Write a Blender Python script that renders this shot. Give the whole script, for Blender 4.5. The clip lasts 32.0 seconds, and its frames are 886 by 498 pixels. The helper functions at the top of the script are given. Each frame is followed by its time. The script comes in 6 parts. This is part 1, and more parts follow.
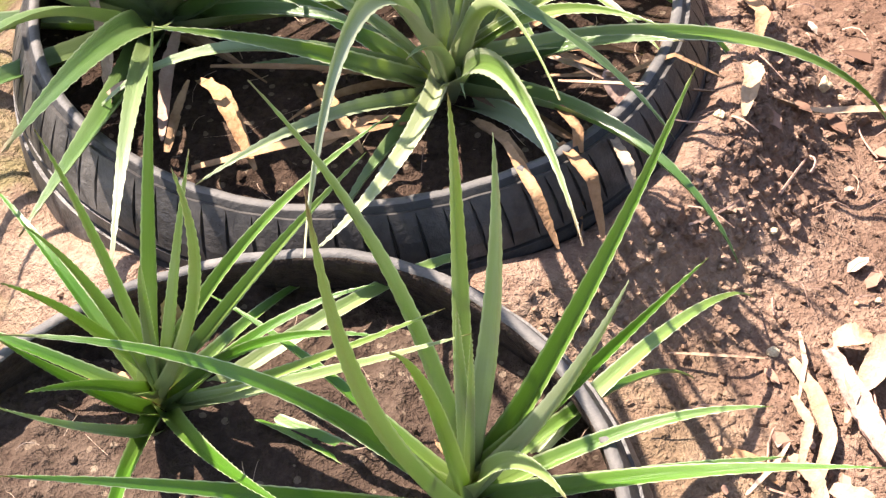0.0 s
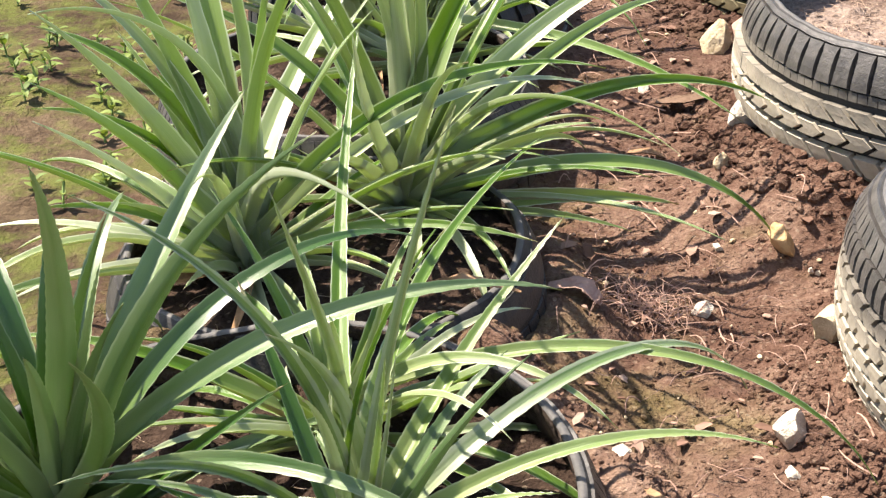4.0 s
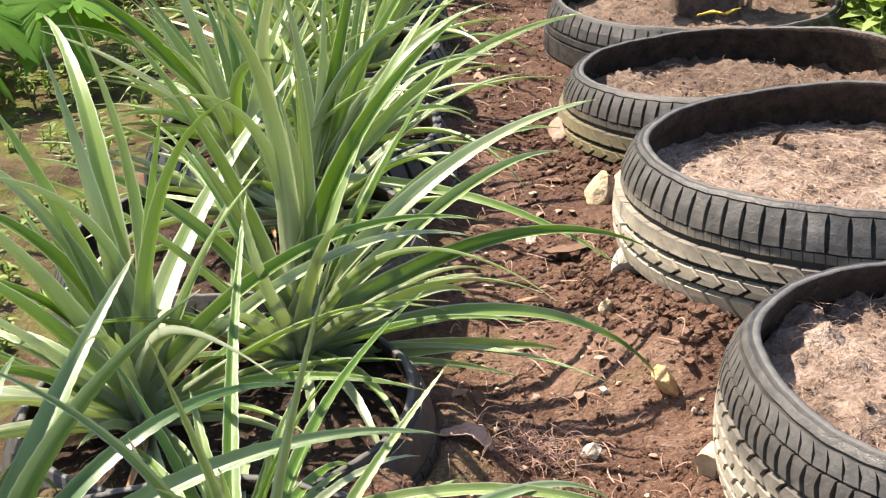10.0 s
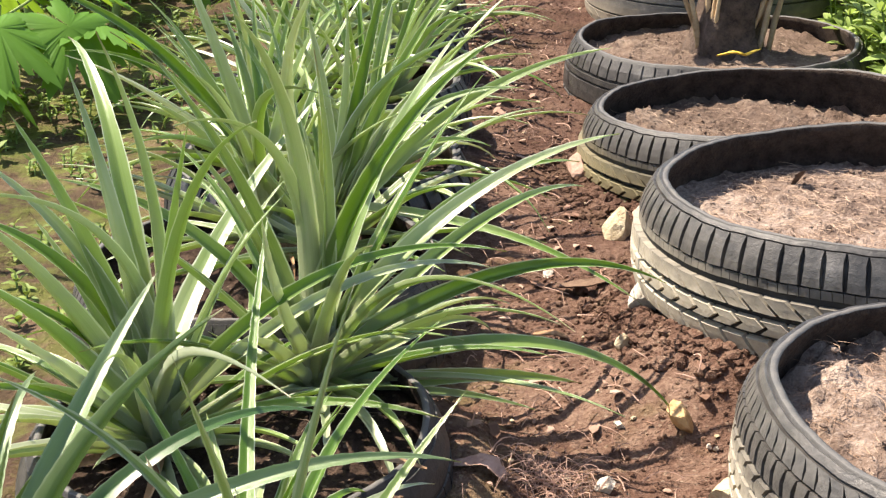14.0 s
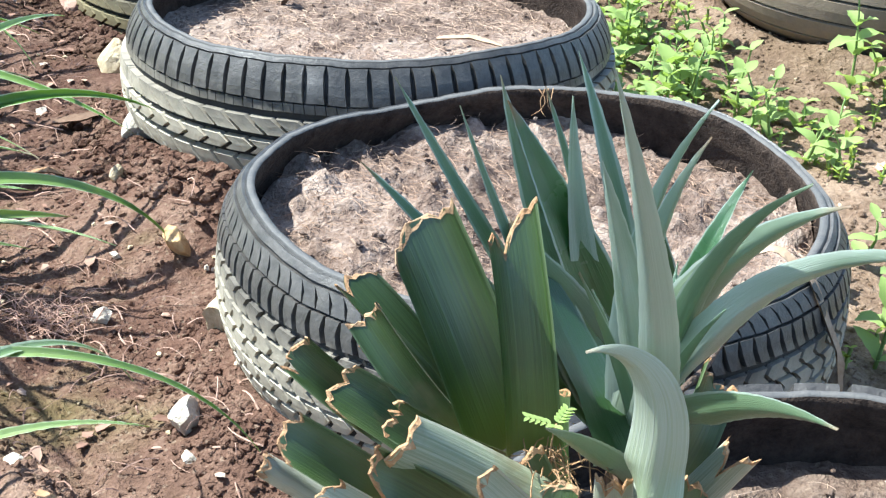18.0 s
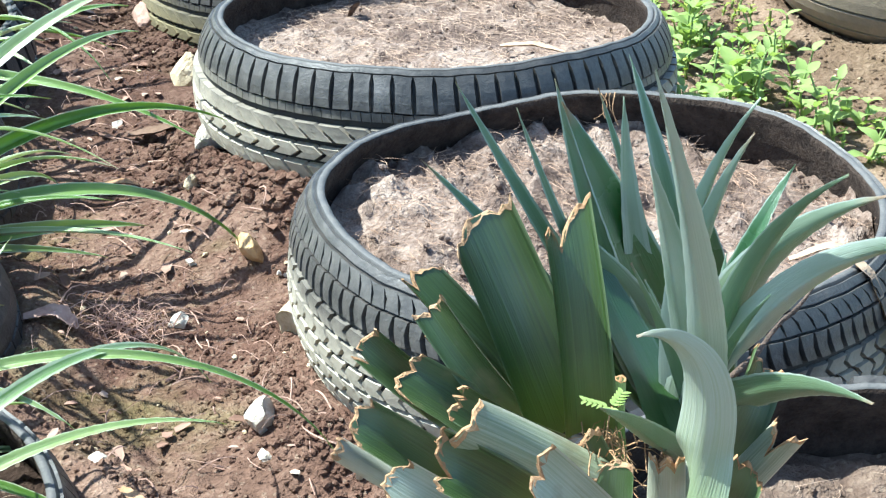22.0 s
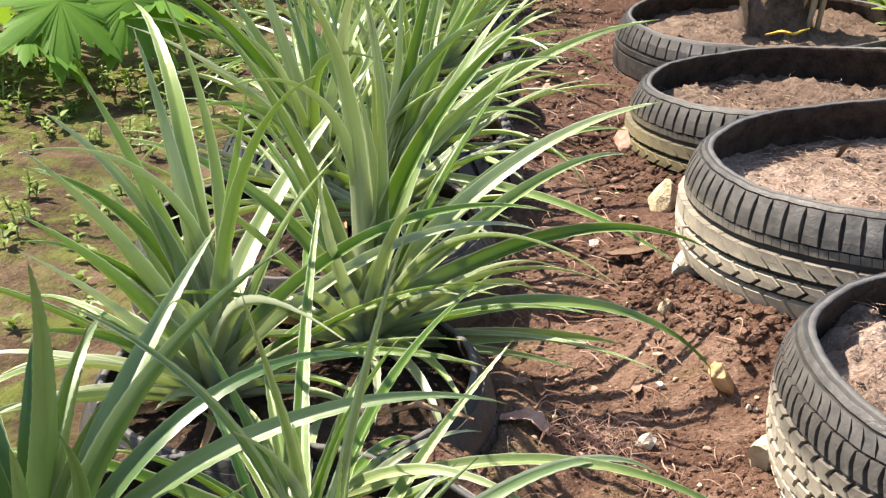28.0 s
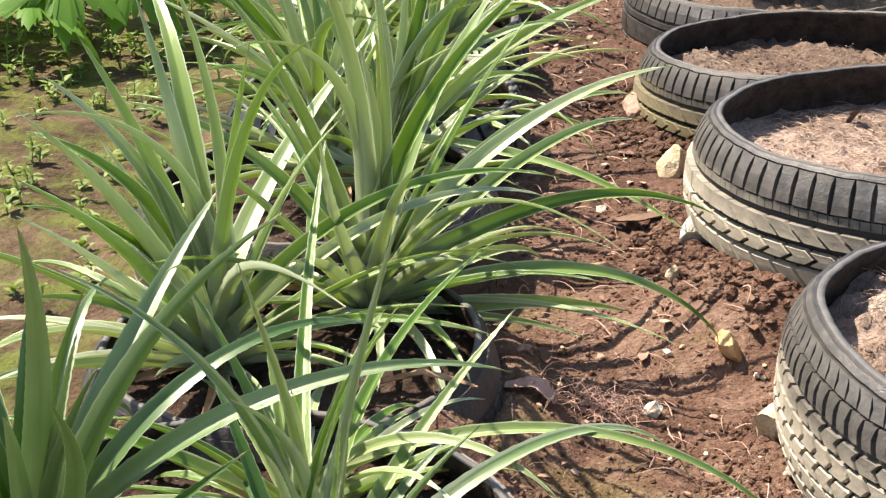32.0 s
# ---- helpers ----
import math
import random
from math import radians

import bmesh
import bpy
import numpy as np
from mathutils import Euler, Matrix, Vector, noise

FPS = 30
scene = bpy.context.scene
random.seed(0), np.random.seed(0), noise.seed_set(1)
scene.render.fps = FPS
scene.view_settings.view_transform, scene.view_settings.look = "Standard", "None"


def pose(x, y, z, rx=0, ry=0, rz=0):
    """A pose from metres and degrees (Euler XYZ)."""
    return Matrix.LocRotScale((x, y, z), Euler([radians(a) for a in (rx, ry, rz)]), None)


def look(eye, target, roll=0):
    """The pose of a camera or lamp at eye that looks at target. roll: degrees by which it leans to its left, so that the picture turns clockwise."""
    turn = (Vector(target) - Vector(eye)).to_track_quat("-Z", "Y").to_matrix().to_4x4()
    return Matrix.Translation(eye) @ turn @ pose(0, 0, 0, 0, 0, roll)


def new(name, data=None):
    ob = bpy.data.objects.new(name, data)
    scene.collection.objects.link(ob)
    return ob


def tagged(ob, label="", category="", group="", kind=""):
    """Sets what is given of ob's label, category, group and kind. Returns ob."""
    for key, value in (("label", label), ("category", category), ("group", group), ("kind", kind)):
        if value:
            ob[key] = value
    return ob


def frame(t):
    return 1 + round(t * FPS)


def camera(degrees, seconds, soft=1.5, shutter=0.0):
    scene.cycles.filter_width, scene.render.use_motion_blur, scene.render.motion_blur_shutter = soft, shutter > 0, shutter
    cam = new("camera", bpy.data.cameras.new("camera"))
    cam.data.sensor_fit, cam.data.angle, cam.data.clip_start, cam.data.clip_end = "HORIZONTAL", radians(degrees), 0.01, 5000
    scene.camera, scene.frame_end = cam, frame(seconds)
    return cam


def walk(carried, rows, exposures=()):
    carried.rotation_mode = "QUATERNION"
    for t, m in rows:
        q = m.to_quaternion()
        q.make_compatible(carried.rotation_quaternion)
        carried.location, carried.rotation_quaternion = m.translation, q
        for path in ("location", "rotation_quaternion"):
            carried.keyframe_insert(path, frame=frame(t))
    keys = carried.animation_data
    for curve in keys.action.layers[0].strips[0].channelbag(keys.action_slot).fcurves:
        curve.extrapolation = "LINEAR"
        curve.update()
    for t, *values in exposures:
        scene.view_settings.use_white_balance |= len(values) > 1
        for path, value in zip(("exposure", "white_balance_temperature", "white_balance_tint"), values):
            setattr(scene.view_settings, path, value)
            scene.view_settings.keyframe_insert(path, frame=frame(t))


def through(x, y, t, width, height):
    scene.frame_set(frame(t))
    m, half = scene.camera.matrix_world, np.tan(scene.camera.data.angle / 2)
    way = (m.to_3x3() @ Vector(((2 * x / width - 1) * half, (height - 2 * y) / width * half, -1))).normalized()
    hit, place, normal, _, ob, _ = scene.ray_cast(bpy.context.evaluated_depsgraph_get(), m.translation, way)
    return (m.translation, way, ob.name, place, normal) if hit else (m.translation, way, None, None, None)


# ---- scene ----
cam = camera(33.24, 32.0, soft=1.3)
PATH = [
    (0, (0.0022, 0.0553, 0.8510), (-0.1857, 1.4492, -0.5708), -3.32),
    (0.5, (0.0076, 0.0584, 0.8455), (-0.1733, 1.5534, -0.4706), -3.33),
    (1, (0.0097, 0.0657, 0.8586), (-0.1032, 1.6277, -0.3854), -2.19),
    (1.5, (0.0117, 0.0731, 0.8799), (-0.0242, 1.6745, -0.3177), -0.78),
    (2, (0.0103, 0.0730, 0.8952), (-0.0090, 1.7118, -0.2511), -0.11),
    (2.5, (0.0066, 0.0699, 0.8998), (-0.0767, 1.7519, -0.1791), -0.86),
    (4.5, (0.0186, 0.0736, 0.9039), (-0.0796, 1.8574, 0.0049), -1.50),
    (5, (0.0031, 0.0713, 0.9157), (-0.0364, 1.8983, 0.1032), -0.44),
    (5.5, (-0.0020, 0.0680, 0.9313), (0.0239, 1.9292, 0.1995), -0.21),
    (6, (-0.0016, 0.0677, 0.9349), (0.0517, 1.9572, 0.2817), -0.33),
    (6.5, (-0.0043, 0.0612, 0.9323), (0.0516, 1.9731, 0.3478), -0.42),
    (7, (-0.0001, 0.0561, 0.9328), (0.0526, 1.9661, 0.3422), -0.60),
    (7.5, (0.0102, 0.0540, 0.9297), (0.0546, 1.9424, 0.2723), -0.92),
    (8, (0.0398, 0.0462, 0.9312), (0.0590, 1.9101, 0.2062), -1.44),
    (8.5, (0.0435, 0.0411, 0.9256), (0.0588, 1.8892, 0.1613), -1.53),
    (9, (0.0434, 0.0371, 0.9226), (0.0592, 1.8810, 0.1481), -1.56),
    (9.5, (0.0439, 0.0333, 0.9193), (0.0613, 1.8782, 0.1474), -1.57),
    (10, (0.0403, 0.0288, 0.9204), (0.0640, 1.8726, 0.1459), -1.48),
    (10.5, (0.0383, 0.0288, 0.9204), (0.0662, 1.8714, 0.1431), -1.43),
    (11, (0.0385, 0.0266, 0.9189), (0.0668, 1.8699, 0.1432), -1.45),
    (11.5, (0.0373, 0.0247, 0.9194), (0.0678, 1.8705, 0.1501), -1.33),
    (12, (0.0367, 0.0223, 0.9201), (0.0697, 1.8731, 0.1628), -1.10),
    (12.5, (0.0355, 0.0217, 0.9195), (0.0692, 1.8782, 0.1764), -0.82),
    (13, (0.0336, 0.0208, 0.9195), (0.0630, 1.8828, 0.1902), -0.54),
    (13.5, (0.0350, 0.0205, 0.9178), (0.0523, 1.8876, 0.2012), -0.44),
    (14, (0.0333, 0.0211, 0.9143), (0.0403, 1.8839, 0.1863), -0.33),
    (14.5, (0.0448, 0.0246, 0.9107), (0.1155, 1.8660, 0.1334), -0.14),
    (15, (0.0633, 0.0017, 0.9193), (0.3273, 1.8014, 0.0878), 1.12),
    (15.5, (0.0796, -0.0102, 0.9224), (0.5134, 1.7438, 0.0650), 2.11),
    (17.5, (0.1107, 0.0049, 0.8975), (0.6913, 1.7010, 0.0108), 3.26),
    (18, (0.1134, 0.0041, 0.8878), (0.6933, 1.6897, -0.0191), 2.74),
    (18.5, (0.1199, -0.0000, 0.9061), (0.7034, 1.7058, 0.0402), 1.35),
    (19, (0.1245, -0.0116, 0.9237), (0.7594, 1.7286, 0.1696), 0.52),
    (19.5, (0.1342, -0.0161, 0.9222), (0.8623, 1.6819, 0.1561), 0.55),
    (20, (0.1448, -0.0320, 0.9151), (0.9667, 1.5891, 0.0804), 0.97),
    (20.5, (0.1445, -0.0359, 0.9113), (0.9773, 1.5691, 0.0566), 1.28),
    (21, (0.1353, -0.0299, 0.9023), (0.8743, 1.6159, 0.0390), 1.18),
    (21.5, (0.1177, -0.0294, 0.8954), (0.7391, 1.6507, 0.0059), 1.13),
    (22, (0.1055, -0.0339, 0.9006), (0.5969, 1.6834, 0.0010), 0.56),
    (22.5, (0.0907, -0.0416, 0.9018), (0.4528, 1.7004, -0.0117), 0.63),
    (23, (0.0740, -0.0469, 0.9015), (0.3129, 1.6988, -0.0448), 0.09),
    (23.5, (0.0532, -0.0487, 0.8920), (0.1331, 1.6822, -0.1067), -0.62),
    (24, (0.0342, -0.0496, 0.8943), (0.0031, 1.6764, -0.1156), -1.07),
    (24.5, (0.0331, -0.0589, 0.9107), (-0.0329, 1.7304, 0.0197), -0.17),
    (26.5, (0.0420, -0.0426, 0.8953), (-0.0184, 1.7688, 0.0496), 0.27),
    (27, (0.0410, -0.0437, 0.8990), (-0.0204, 1.7755, 0.0703), 0.05),
    (27.5, (0.0356, -0.0437, 0.9035), (-0.0230, 1.7854, 0.0967), -0.28),
    (28, (0.0313, -0.0432, 0.9042), (-0.0252, 1.8128, 0.1614), -0.29),
    (28.5, (0.0294, -0.0437, 0.9046), (-0.0263, 1.8178, 0.1755), -0.26),
    (29, (0.0290, -0.0428, 0.9024), (-0.0279, 1.8121, 0.1567), -0.25),
    (29.5, (0.0305, -0.0363, 0.9001), (-0.0299, 1.8149, 0.1457), -0.30),
    (30, (0.0315, -0.0322, 0.8992), (-0.0309, 1.8162, 0.1381), -0.30),
    (30.5, (0.0318, -0.0321, 0.8976), (-0.0308, 1.8144, 0.1318), -0.28),
    (31, (0.0335, -0.0377, 0.9010), (-0.0273, 1.8053, 0.1266), -0.21),
    (31.5, (0.0356, -0.0345, 0.8965), (-0.0283, 1.8072, 0.1193), -0.30),
    (32, (0.0375, -0.0236, 0.8954), (-0.0321, 1.8148, 0.1109), -0.36),
]
EXPOSURES = [
    (0.0, 1.92, 7200, 19), (1.0, 2.12, 7050, 19), (2.0, 1.62, 6900, 17), (2.5, 1.58, 6900, 17), (5.0, 1.4, 7200, 13), (14.0, 1.4, 7200, 13),
    (15.0, 1.5, 6950, 11), (16.5, 1.54, 5850, 2), (18.0, 1.56, 5750, 2), (19.0, 1.36, 5700, 0), (21.0, 1.4, 5700, 0), (22.0, 1.62, 5600, -2),
    (23.0, 1.52, 5950, 4), (24.0, 1.5, 6500, 12), (27.0, 1.36, 7150, 13), (28.0, 1.4, 7200, 13), (32.0, 1.4, 7200, 13),
]
walk(cam, [(t, look(eye, target, roll)) for t, eye, target, roll in PATH], EXPOSURES)

# ---- light: high sun from beyond the plants on the left, open sky ----
SUN_ELEV, SUN_AZ = radians(56), radians(-57)      # azimuth clockwise from +y
world = bpy.data.worlds.new("sky")
scene.world = world
world.use_nodes = True
wn = world.node_tree
sky = wn.nodes.new("ShaderNodeTexSky")
sky.sky_type = "NISHITA"
sky.sun_disc = False
sky.sun_elevation, sky.sun_rotation = SUN_ELEV, SUN_AZ
bg = wn.nodes["Background"]
bg.inputs["Strength"].default_value = 0.115
wn.links.new(sky.outputs[0], bg.inputs["Color"])
sun_data = bpy.data.lights.new("sun", "SUN")
sun_data.energy, sun_data.angle, sun_data.color = 5.2, radians(0.7), (1.0, 0.95, 0.87)
sun = new("sun", sun_data)
to_sun = Vector((math.sin(SUN_AZ) * math.cos(SUN_ELEV), math.cos(SUN_AZ) * math.cos(SUN_ELEV), math.sin(SUN_ELEV)))
sun.matrix_world = look(to_sun * 30, (0, 0, 0))


# ---- materials ----
def material(name, rough=0.8, spec=0.3):
    m = bpy.data.materials.new(name)
    m.use_nodes = True
    nt = m.node_tree
    b = nt.nodes["Principled BSDF"]
    b.inputs["Roughness"].default_value = rough
    b.inputs["Specular IOR Level"].default_value = spec
    return m, nt, b


def coords(nt, scale=(1, 1, 1), kind="Object"):
    tc = nt.nodes.new("ShaderNodeTexCoord")
    mp = nt.nodes.new("ShaderNodeMapping")
    mp.inputs["Scale"].default_value = scale
    nt.links.new(tc.outputs[kind], mp.inputs[0])
    return mp.outputs[0]


def noise_tex(nt, vec, scale, detail=4, rough=0.6):
    n = nt.nodes.new("ShaderNodeTexNoise")
    n.inputs["Scale"].default_value = scale
    n.inputs["Detail"].default_value = detail
    n.inputs["Roughness"].default_value = rough
    nt.links.new(vec, n.inputs["Vector"])
    return n.outputs["Fac"]


def ramp(nt, fac, stops):
    r = nt.nodes.new("ShaderNodeValToRGB")
    els = r.color_ramp.elements
    while len(els) < len(stops):
        els.new(0.5)
    for e, (p, c) in zip(els, stops):
        e.position, e.color = p, (*c, 1)
    nt.links.new(fac, r.inputs[0])
    return r.outputs[0]


def mix(nt, fac, a, b, blend="MIX"):
    n = nt.nodes.new("ShaderNodeMix")
    n.data_type, n.blend_type = "RGBA", blend
    for sock, v in ((n.inputs[0], fac), (n.inputs[6], a), (n.inputs[7], b)):
        if isinstance(v, (int, float)):
            sock.default_value = v
        elif isinstance(v, tuple):
            sock.default_value = (*v, 1)
        else:
            nt.links.new(v, sock)
    return n.outputs[2]


def maths(nt, op, a, b=0.0, clamp=False):
    n = nt.nodes.new("ShaderNodeMath")
    n.operation, n.use_clamp = op, clamp
    for sock, v in zip(n.inputs, (a, b)):
        if isinstance(v, (int, float)):
            sock.default_value = v
        else:
            nt.links.new(v, sock)
    return n.outputs[0]


def bump(nt, b, height, strength=0.5, dist=0.01):
    n = nt.nodes.new("ShaderNodeBump")
    n.inputs["Strength"].default_value, n.inputs["Distance"].default_value = strength, dist
    nt.links.new(height, n.inputs["Height"])
    nt.links.new(n.outputs[0], b.inputs["Normal"])


def random_of(nt):
    return nt.nodes.new("ShaderNodeObjectInfo").outputs["Random"]


def island(nt):
    return nt.nodes.new("ShaderNodeNewGeometry").outputs["Random Per Island"]


def soil_material(name, dark, mid, light, moss=0.0, tan=None):
    m, nt, b = material(name, 0.95, 0.12)
    v = coords(nt)
    big, med, fine = noise_tex(nt, v, 3.2, 4), noise_tex(nt, v, 22, 5, 0.65), noise_tex(nt, v, 130, 4, 0.7)
    f = maths(nt, "ADD", maths(nt, "MULTIPLY", big, 0.45), maths(nt, "ADD", maths(nt, "MULTIPLY", med, 0.33), maths(nt, "MULTIPLY", fine, 0.3)))
    c = ramp(nt, f, [(0.36, dark), (0.52, mid), (0.68, light)])
    vo = nt.nodes.new("ShaderNodeTexVoronoi")
    vo.inputs["Scale"].default_value = 75
    nt.links.new(v, vo.inputs["Vector"])
    spot = maths(nt, "LESS_THAN", vo.outputs["Distance"], 0.2)
    c = mix(nt, maths(nt, "MULTIPLY", spot, maths(nt, "MULTIPLY", med, 0.55)), c, (0.42, 0.33, 0.24))
    if moss:
        g = noise_tex(nt, v, 2.1, 5, 0.7)
        gm = ramp(nt, g, [(0.5, (0, 0, 0)), (0.66, (1, 1, 1))])
        c = mix(nt, maths(nt, "MULTIPLY", maths(nt, "MULTIPLY", gm, fine), moss), c, (0.13, 0.15, 0.03))
    if tan:
        sep = nt.nodes.new("ShaderNodeSeparateXYZ")
        nt.links.new(v, sep.inputs[0])
        # Darker, redder soil farther along the path
        far_tone = maths(nt, "MULTIPLY", maths(nt, "SUBTRACT", maths(nt, "ADD", sep.outputs[1], maths(nt, "MULTIPLY", big, 0.8)), 2.1), 1.2, True)
        c = mix(nt, maths(nt, "MULTIPLY", far_tone, 0.85), c, ramp(nt, f, [(0.36, (0.028, 0.015, 0.01)), (0.52, (0.085, 0.045, 0.032)), (0.68, (0.19, 0.118, 0.086))]))
        side = maths(nt, "MULTIPLY", maths(nt, "SUBTRACT", maths(nt, "ADD", sep.outputs[0], maths(nt, "MULTIPLY", big, 0.3)), 1.02), 5.0, True)
        c = mix(nt, maths(nt, "MULTIPLY", side, 0.75), c, ramp(nt, f, [(0.36, (0.075, 0.05, 0.032)), (0.52, tan), (0.68, (0.37, 0.275, 0.195))]))
        # Paler soil towards the near end, fading out beside the outer tyres
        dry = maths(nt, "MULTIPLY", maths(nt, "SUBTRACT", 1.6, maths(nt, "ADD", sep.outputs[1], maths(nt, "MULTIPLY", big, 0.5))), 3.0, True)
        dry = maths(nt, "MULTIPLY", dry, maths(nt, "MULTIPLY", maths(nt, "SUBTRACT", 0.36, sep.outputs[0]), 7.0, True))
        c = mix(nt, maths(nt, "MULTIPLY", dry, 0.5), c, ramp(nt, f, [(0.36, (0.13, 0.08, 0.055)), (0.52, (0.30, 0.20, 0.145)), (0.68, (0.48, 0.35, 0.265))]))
        # Left of the bed: darker mossy soil with the trees' dappled shade put in
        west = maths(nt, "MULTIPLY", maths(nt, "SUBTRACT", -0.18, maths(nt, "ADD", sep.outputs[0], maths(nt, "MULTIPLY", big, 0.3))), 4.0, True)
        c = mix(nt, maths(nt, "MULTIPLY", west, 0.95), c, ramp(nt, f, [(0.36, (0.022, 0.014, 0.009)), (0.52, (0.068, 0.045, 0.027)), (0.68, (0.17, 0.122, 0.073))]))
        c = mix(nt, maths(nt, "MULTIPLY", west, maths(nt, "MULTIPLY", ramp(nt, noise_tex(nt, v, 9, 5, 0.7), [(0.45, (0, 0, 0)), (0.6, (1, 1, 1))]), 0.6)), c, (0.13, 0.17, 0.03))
    nt.links.new(c, b.inputs["Base Color"])
    h = maths(nt, "ADD", maths(nt, "MULTIPLY", med, 1.2), fine)
    bump(nt, b, h, 0.9, 0.012)
    return m


def rubber_material(name, base=(0.022, 0.022, 0.024), mud=(0.25, 0.19, 0.13), mud_top=0.08, mud_amt=0.6, rough=0.5, dust=0.25):
    """Weathered rubber: grey dust everywhere, dried splashed mud on the lower tread."""
    m, nt, b = material(name, rough, 0.45)
    v = coords(nt)
    n1, n2, n3 = noise_tex(nt, v, 7, 5), noise_tex(nt, v, 45, 5, 0.7), noise_tex(nt, v, 240, 3, 0.7)
    c = mix(nt, maths(nt, "MULTIPLY", ramp(nt, n2, [(0.4, (0, 0, 0)), (0.75, (1, 1, 1))]), dust), base, (0.175, 0.158, 0.138))
    scuff = ramp(nt, n1, [(0.62, (0, 0, 0)), (0.72, (1, 1, 1))])
    c = mix(nt, maths(nt, "MULTIPLY", maths(nt, "MULTIPLY", scuff, n2), 0.5), c, (0.34, 0.32, 0.3))
    sep = nt.nodes.new("ShaderNodeSeparateXYZ")
    nt.links.new(v, sep.inputs[0])
    edge = maths(nt, "ADD", sep.outputs[2], maths(nt, "MULTIPLY", maths(nt, "SUBTRACT", n1, 0.5), 0.09))
    low = maths(nt, "SMOOTH_MIN", 1.0, maths(nt, "MULTIPLY", maths(nt, "SUBTRACT", mud_top, edge), 22.0), True)
    f = maths(nt, "MULTIPLY", low, maths(nt, "ADD", maths(nt, "MULTIPLY", n2, 0.7), 0.45), True)
    f = maths(nt, "MULTIPLY", f, mud_amt, True)
    c = mix(nt, f, c, mix(nt, n3, (mud[0] * 0.7, mud[1] * 0.7, mud[2] * 0.65), mud))
    nt.links.new(c, b.inputs["Base Color"])
    r = maths(nt, "ADD", maths(nt, "MULTIPLY", f, 0.45), maths(nt, "ADD", rough - 0.1, maths(nt, "MULTIPLY", n2, 0.2)), True)
    nt.links.new(r, b.inputs["Roughness"])
    bump(nt, b, maths(nt, "ADD", n3, maths(nt, "MULTIPLY", n2, 0.8)), 0.35, 0.003)
    return m


def leaf_material(name, mid, edge, base, rough=0.38, through=0.25, streak=0.5, pale=None, margin=(0.66, 0.69, 0.52), wide=0.62, gloss=0.4, patch=7, glow=(0.42, 0.56, 0.1), spots=0.69):
    """Leaf blade: UV x across, y along. A green channel between pale margins, paler base, lengthwise fibres."""
    m, nt, b = material(name, rough, 0.7)
    uv = nt.nodes.new("ShaderNodeTexCoord").outputs["UV"]
    sep = nt.nodes.new("ShaderNodeSeparateXYZ")
    nt.links.new(uv, sep.inputs[0])
    tint = random_of(nt)
    tint2 = maths(nt, "FRACT", maths(nt, "MULTIPLY", tint, 7.3))
    tint3 = maths(nt, "FRACT", maths(nt, "MULTIPLY", tint, 31.7))
    mp = nt.nodes.new("ShaderNodeMapping")
    mp.inputs["Scale"].default_value = (30, 1.1, 1)
    nt.links.new(uv, mp.inputs[0])
    fib = noise_tex(nt, mp.outputs[0], 1.0, 3, 0.6)
    blot = noise_tex(nt, coords(nt), 26, 4, 0.65)
    soft = noise_tex(nt, coords(nt), patch, 2, 0.5)
    a = maths(nt, "MULTIPLY", maths(nt, "ABSOLUTE", maths(nt, "SUBTRACT", sep.outputs[0], 0.5)), 2.0)
    c = mix(nt, soft, mid, edge)
    mp2 = nt.nodes.new("ShaderNodeMapping")
    mp2.inputs["Scale"].default_value = (1.2, 2.2, 1)
    nt.links.new(uv, mp2.inputs[0])
    off = nt.nodes.new("ShaderNodeVectorMath")
    nt.links.new(mp2.outputs[0], off.inputs[0])
    nt.links.new(maths(nt, "MULTIPLY", tint3, 40.0), off.inputs[1])
    bloom = noise_tex(nt, off.outputs[0], 1.3, 2, 0.5)
    scales = ramp(nt, maths(nt, "ADD", maths(nt, "MULTIPLY", tint, 0.55), maths(nt, "MULTIPLY", bloom, 0.75)), [(0.58, (0, 0, 0)), (0.96, (1.0, 1.0, 1.0))])
    c = mix(nt, scales, c, pale or edge)
    c = mix(nt, maths(nt, "MULTIPLY", ramp(nt, tint2, [(0.5, (0, 0, 0)), (0.95, (1.0, 1.0, 1.0))]), 0.55), c, (mid[0] * 1.9, mid[1] * 1.5, mid[2]))
    c = mix(nt, maths(nt, "MULTIPLY", ramp(nt, fib, [(0.38, (0, 0, 0)), (0.62, (1, 1, 1))]), streak * 0.45), c, (edge[0] * 1.35, edge[1] * 1.25, edge[2] * 1.4))
    side = ramp(nt, maths(nt, "ADD", a, maths(nt, "MULTIPLY", maths(nt, "SUBTRACT", fib, 0.5), 0.35)), [(wide, (0, 0, 0)), (wide + 0.1, (1, 1, 1))])
    c = mix(nt, maths(nt, "MULTIPLY", side, maths(nt, "ADD", 0.5, maths(nt, "MULTIPLY", tint3, 0.5))), c, margin)
    c = mix(nt, maths(nt, "MULTIPLY", ramp(nt, sep.outputs[1], [(0.02, (1, 1, 1)), (0.42, (0, 0, 0))]), 0.85), c, base)
    tip = maths(nt, "MULTIPLY", maths(nt, "SUBTRACT", maths(nt, "ADD", sep.outputs[1], maths(nt, "MULTIPLY", tint2, 0.09)), 1.0), 14.0, True)
    c = mix(nt, tip, c, (0.24, 0.15, 0.08))
    c = mix(nt, ramp(nt, blot, [(spots, (0, 0, 0)), (spots + 0.11, (0.6, 0.6, 0.6))]), c, (0.16, 0.14, 0.07))
    nt.links.new(c, b.inputs["Base Color"])
    r = maths(nt, "ADD", rough - 0.08, maths(nt, "MULTIPLY", blot, 0.2))
    nt.links.new(r, b.inputs["Roughness"])
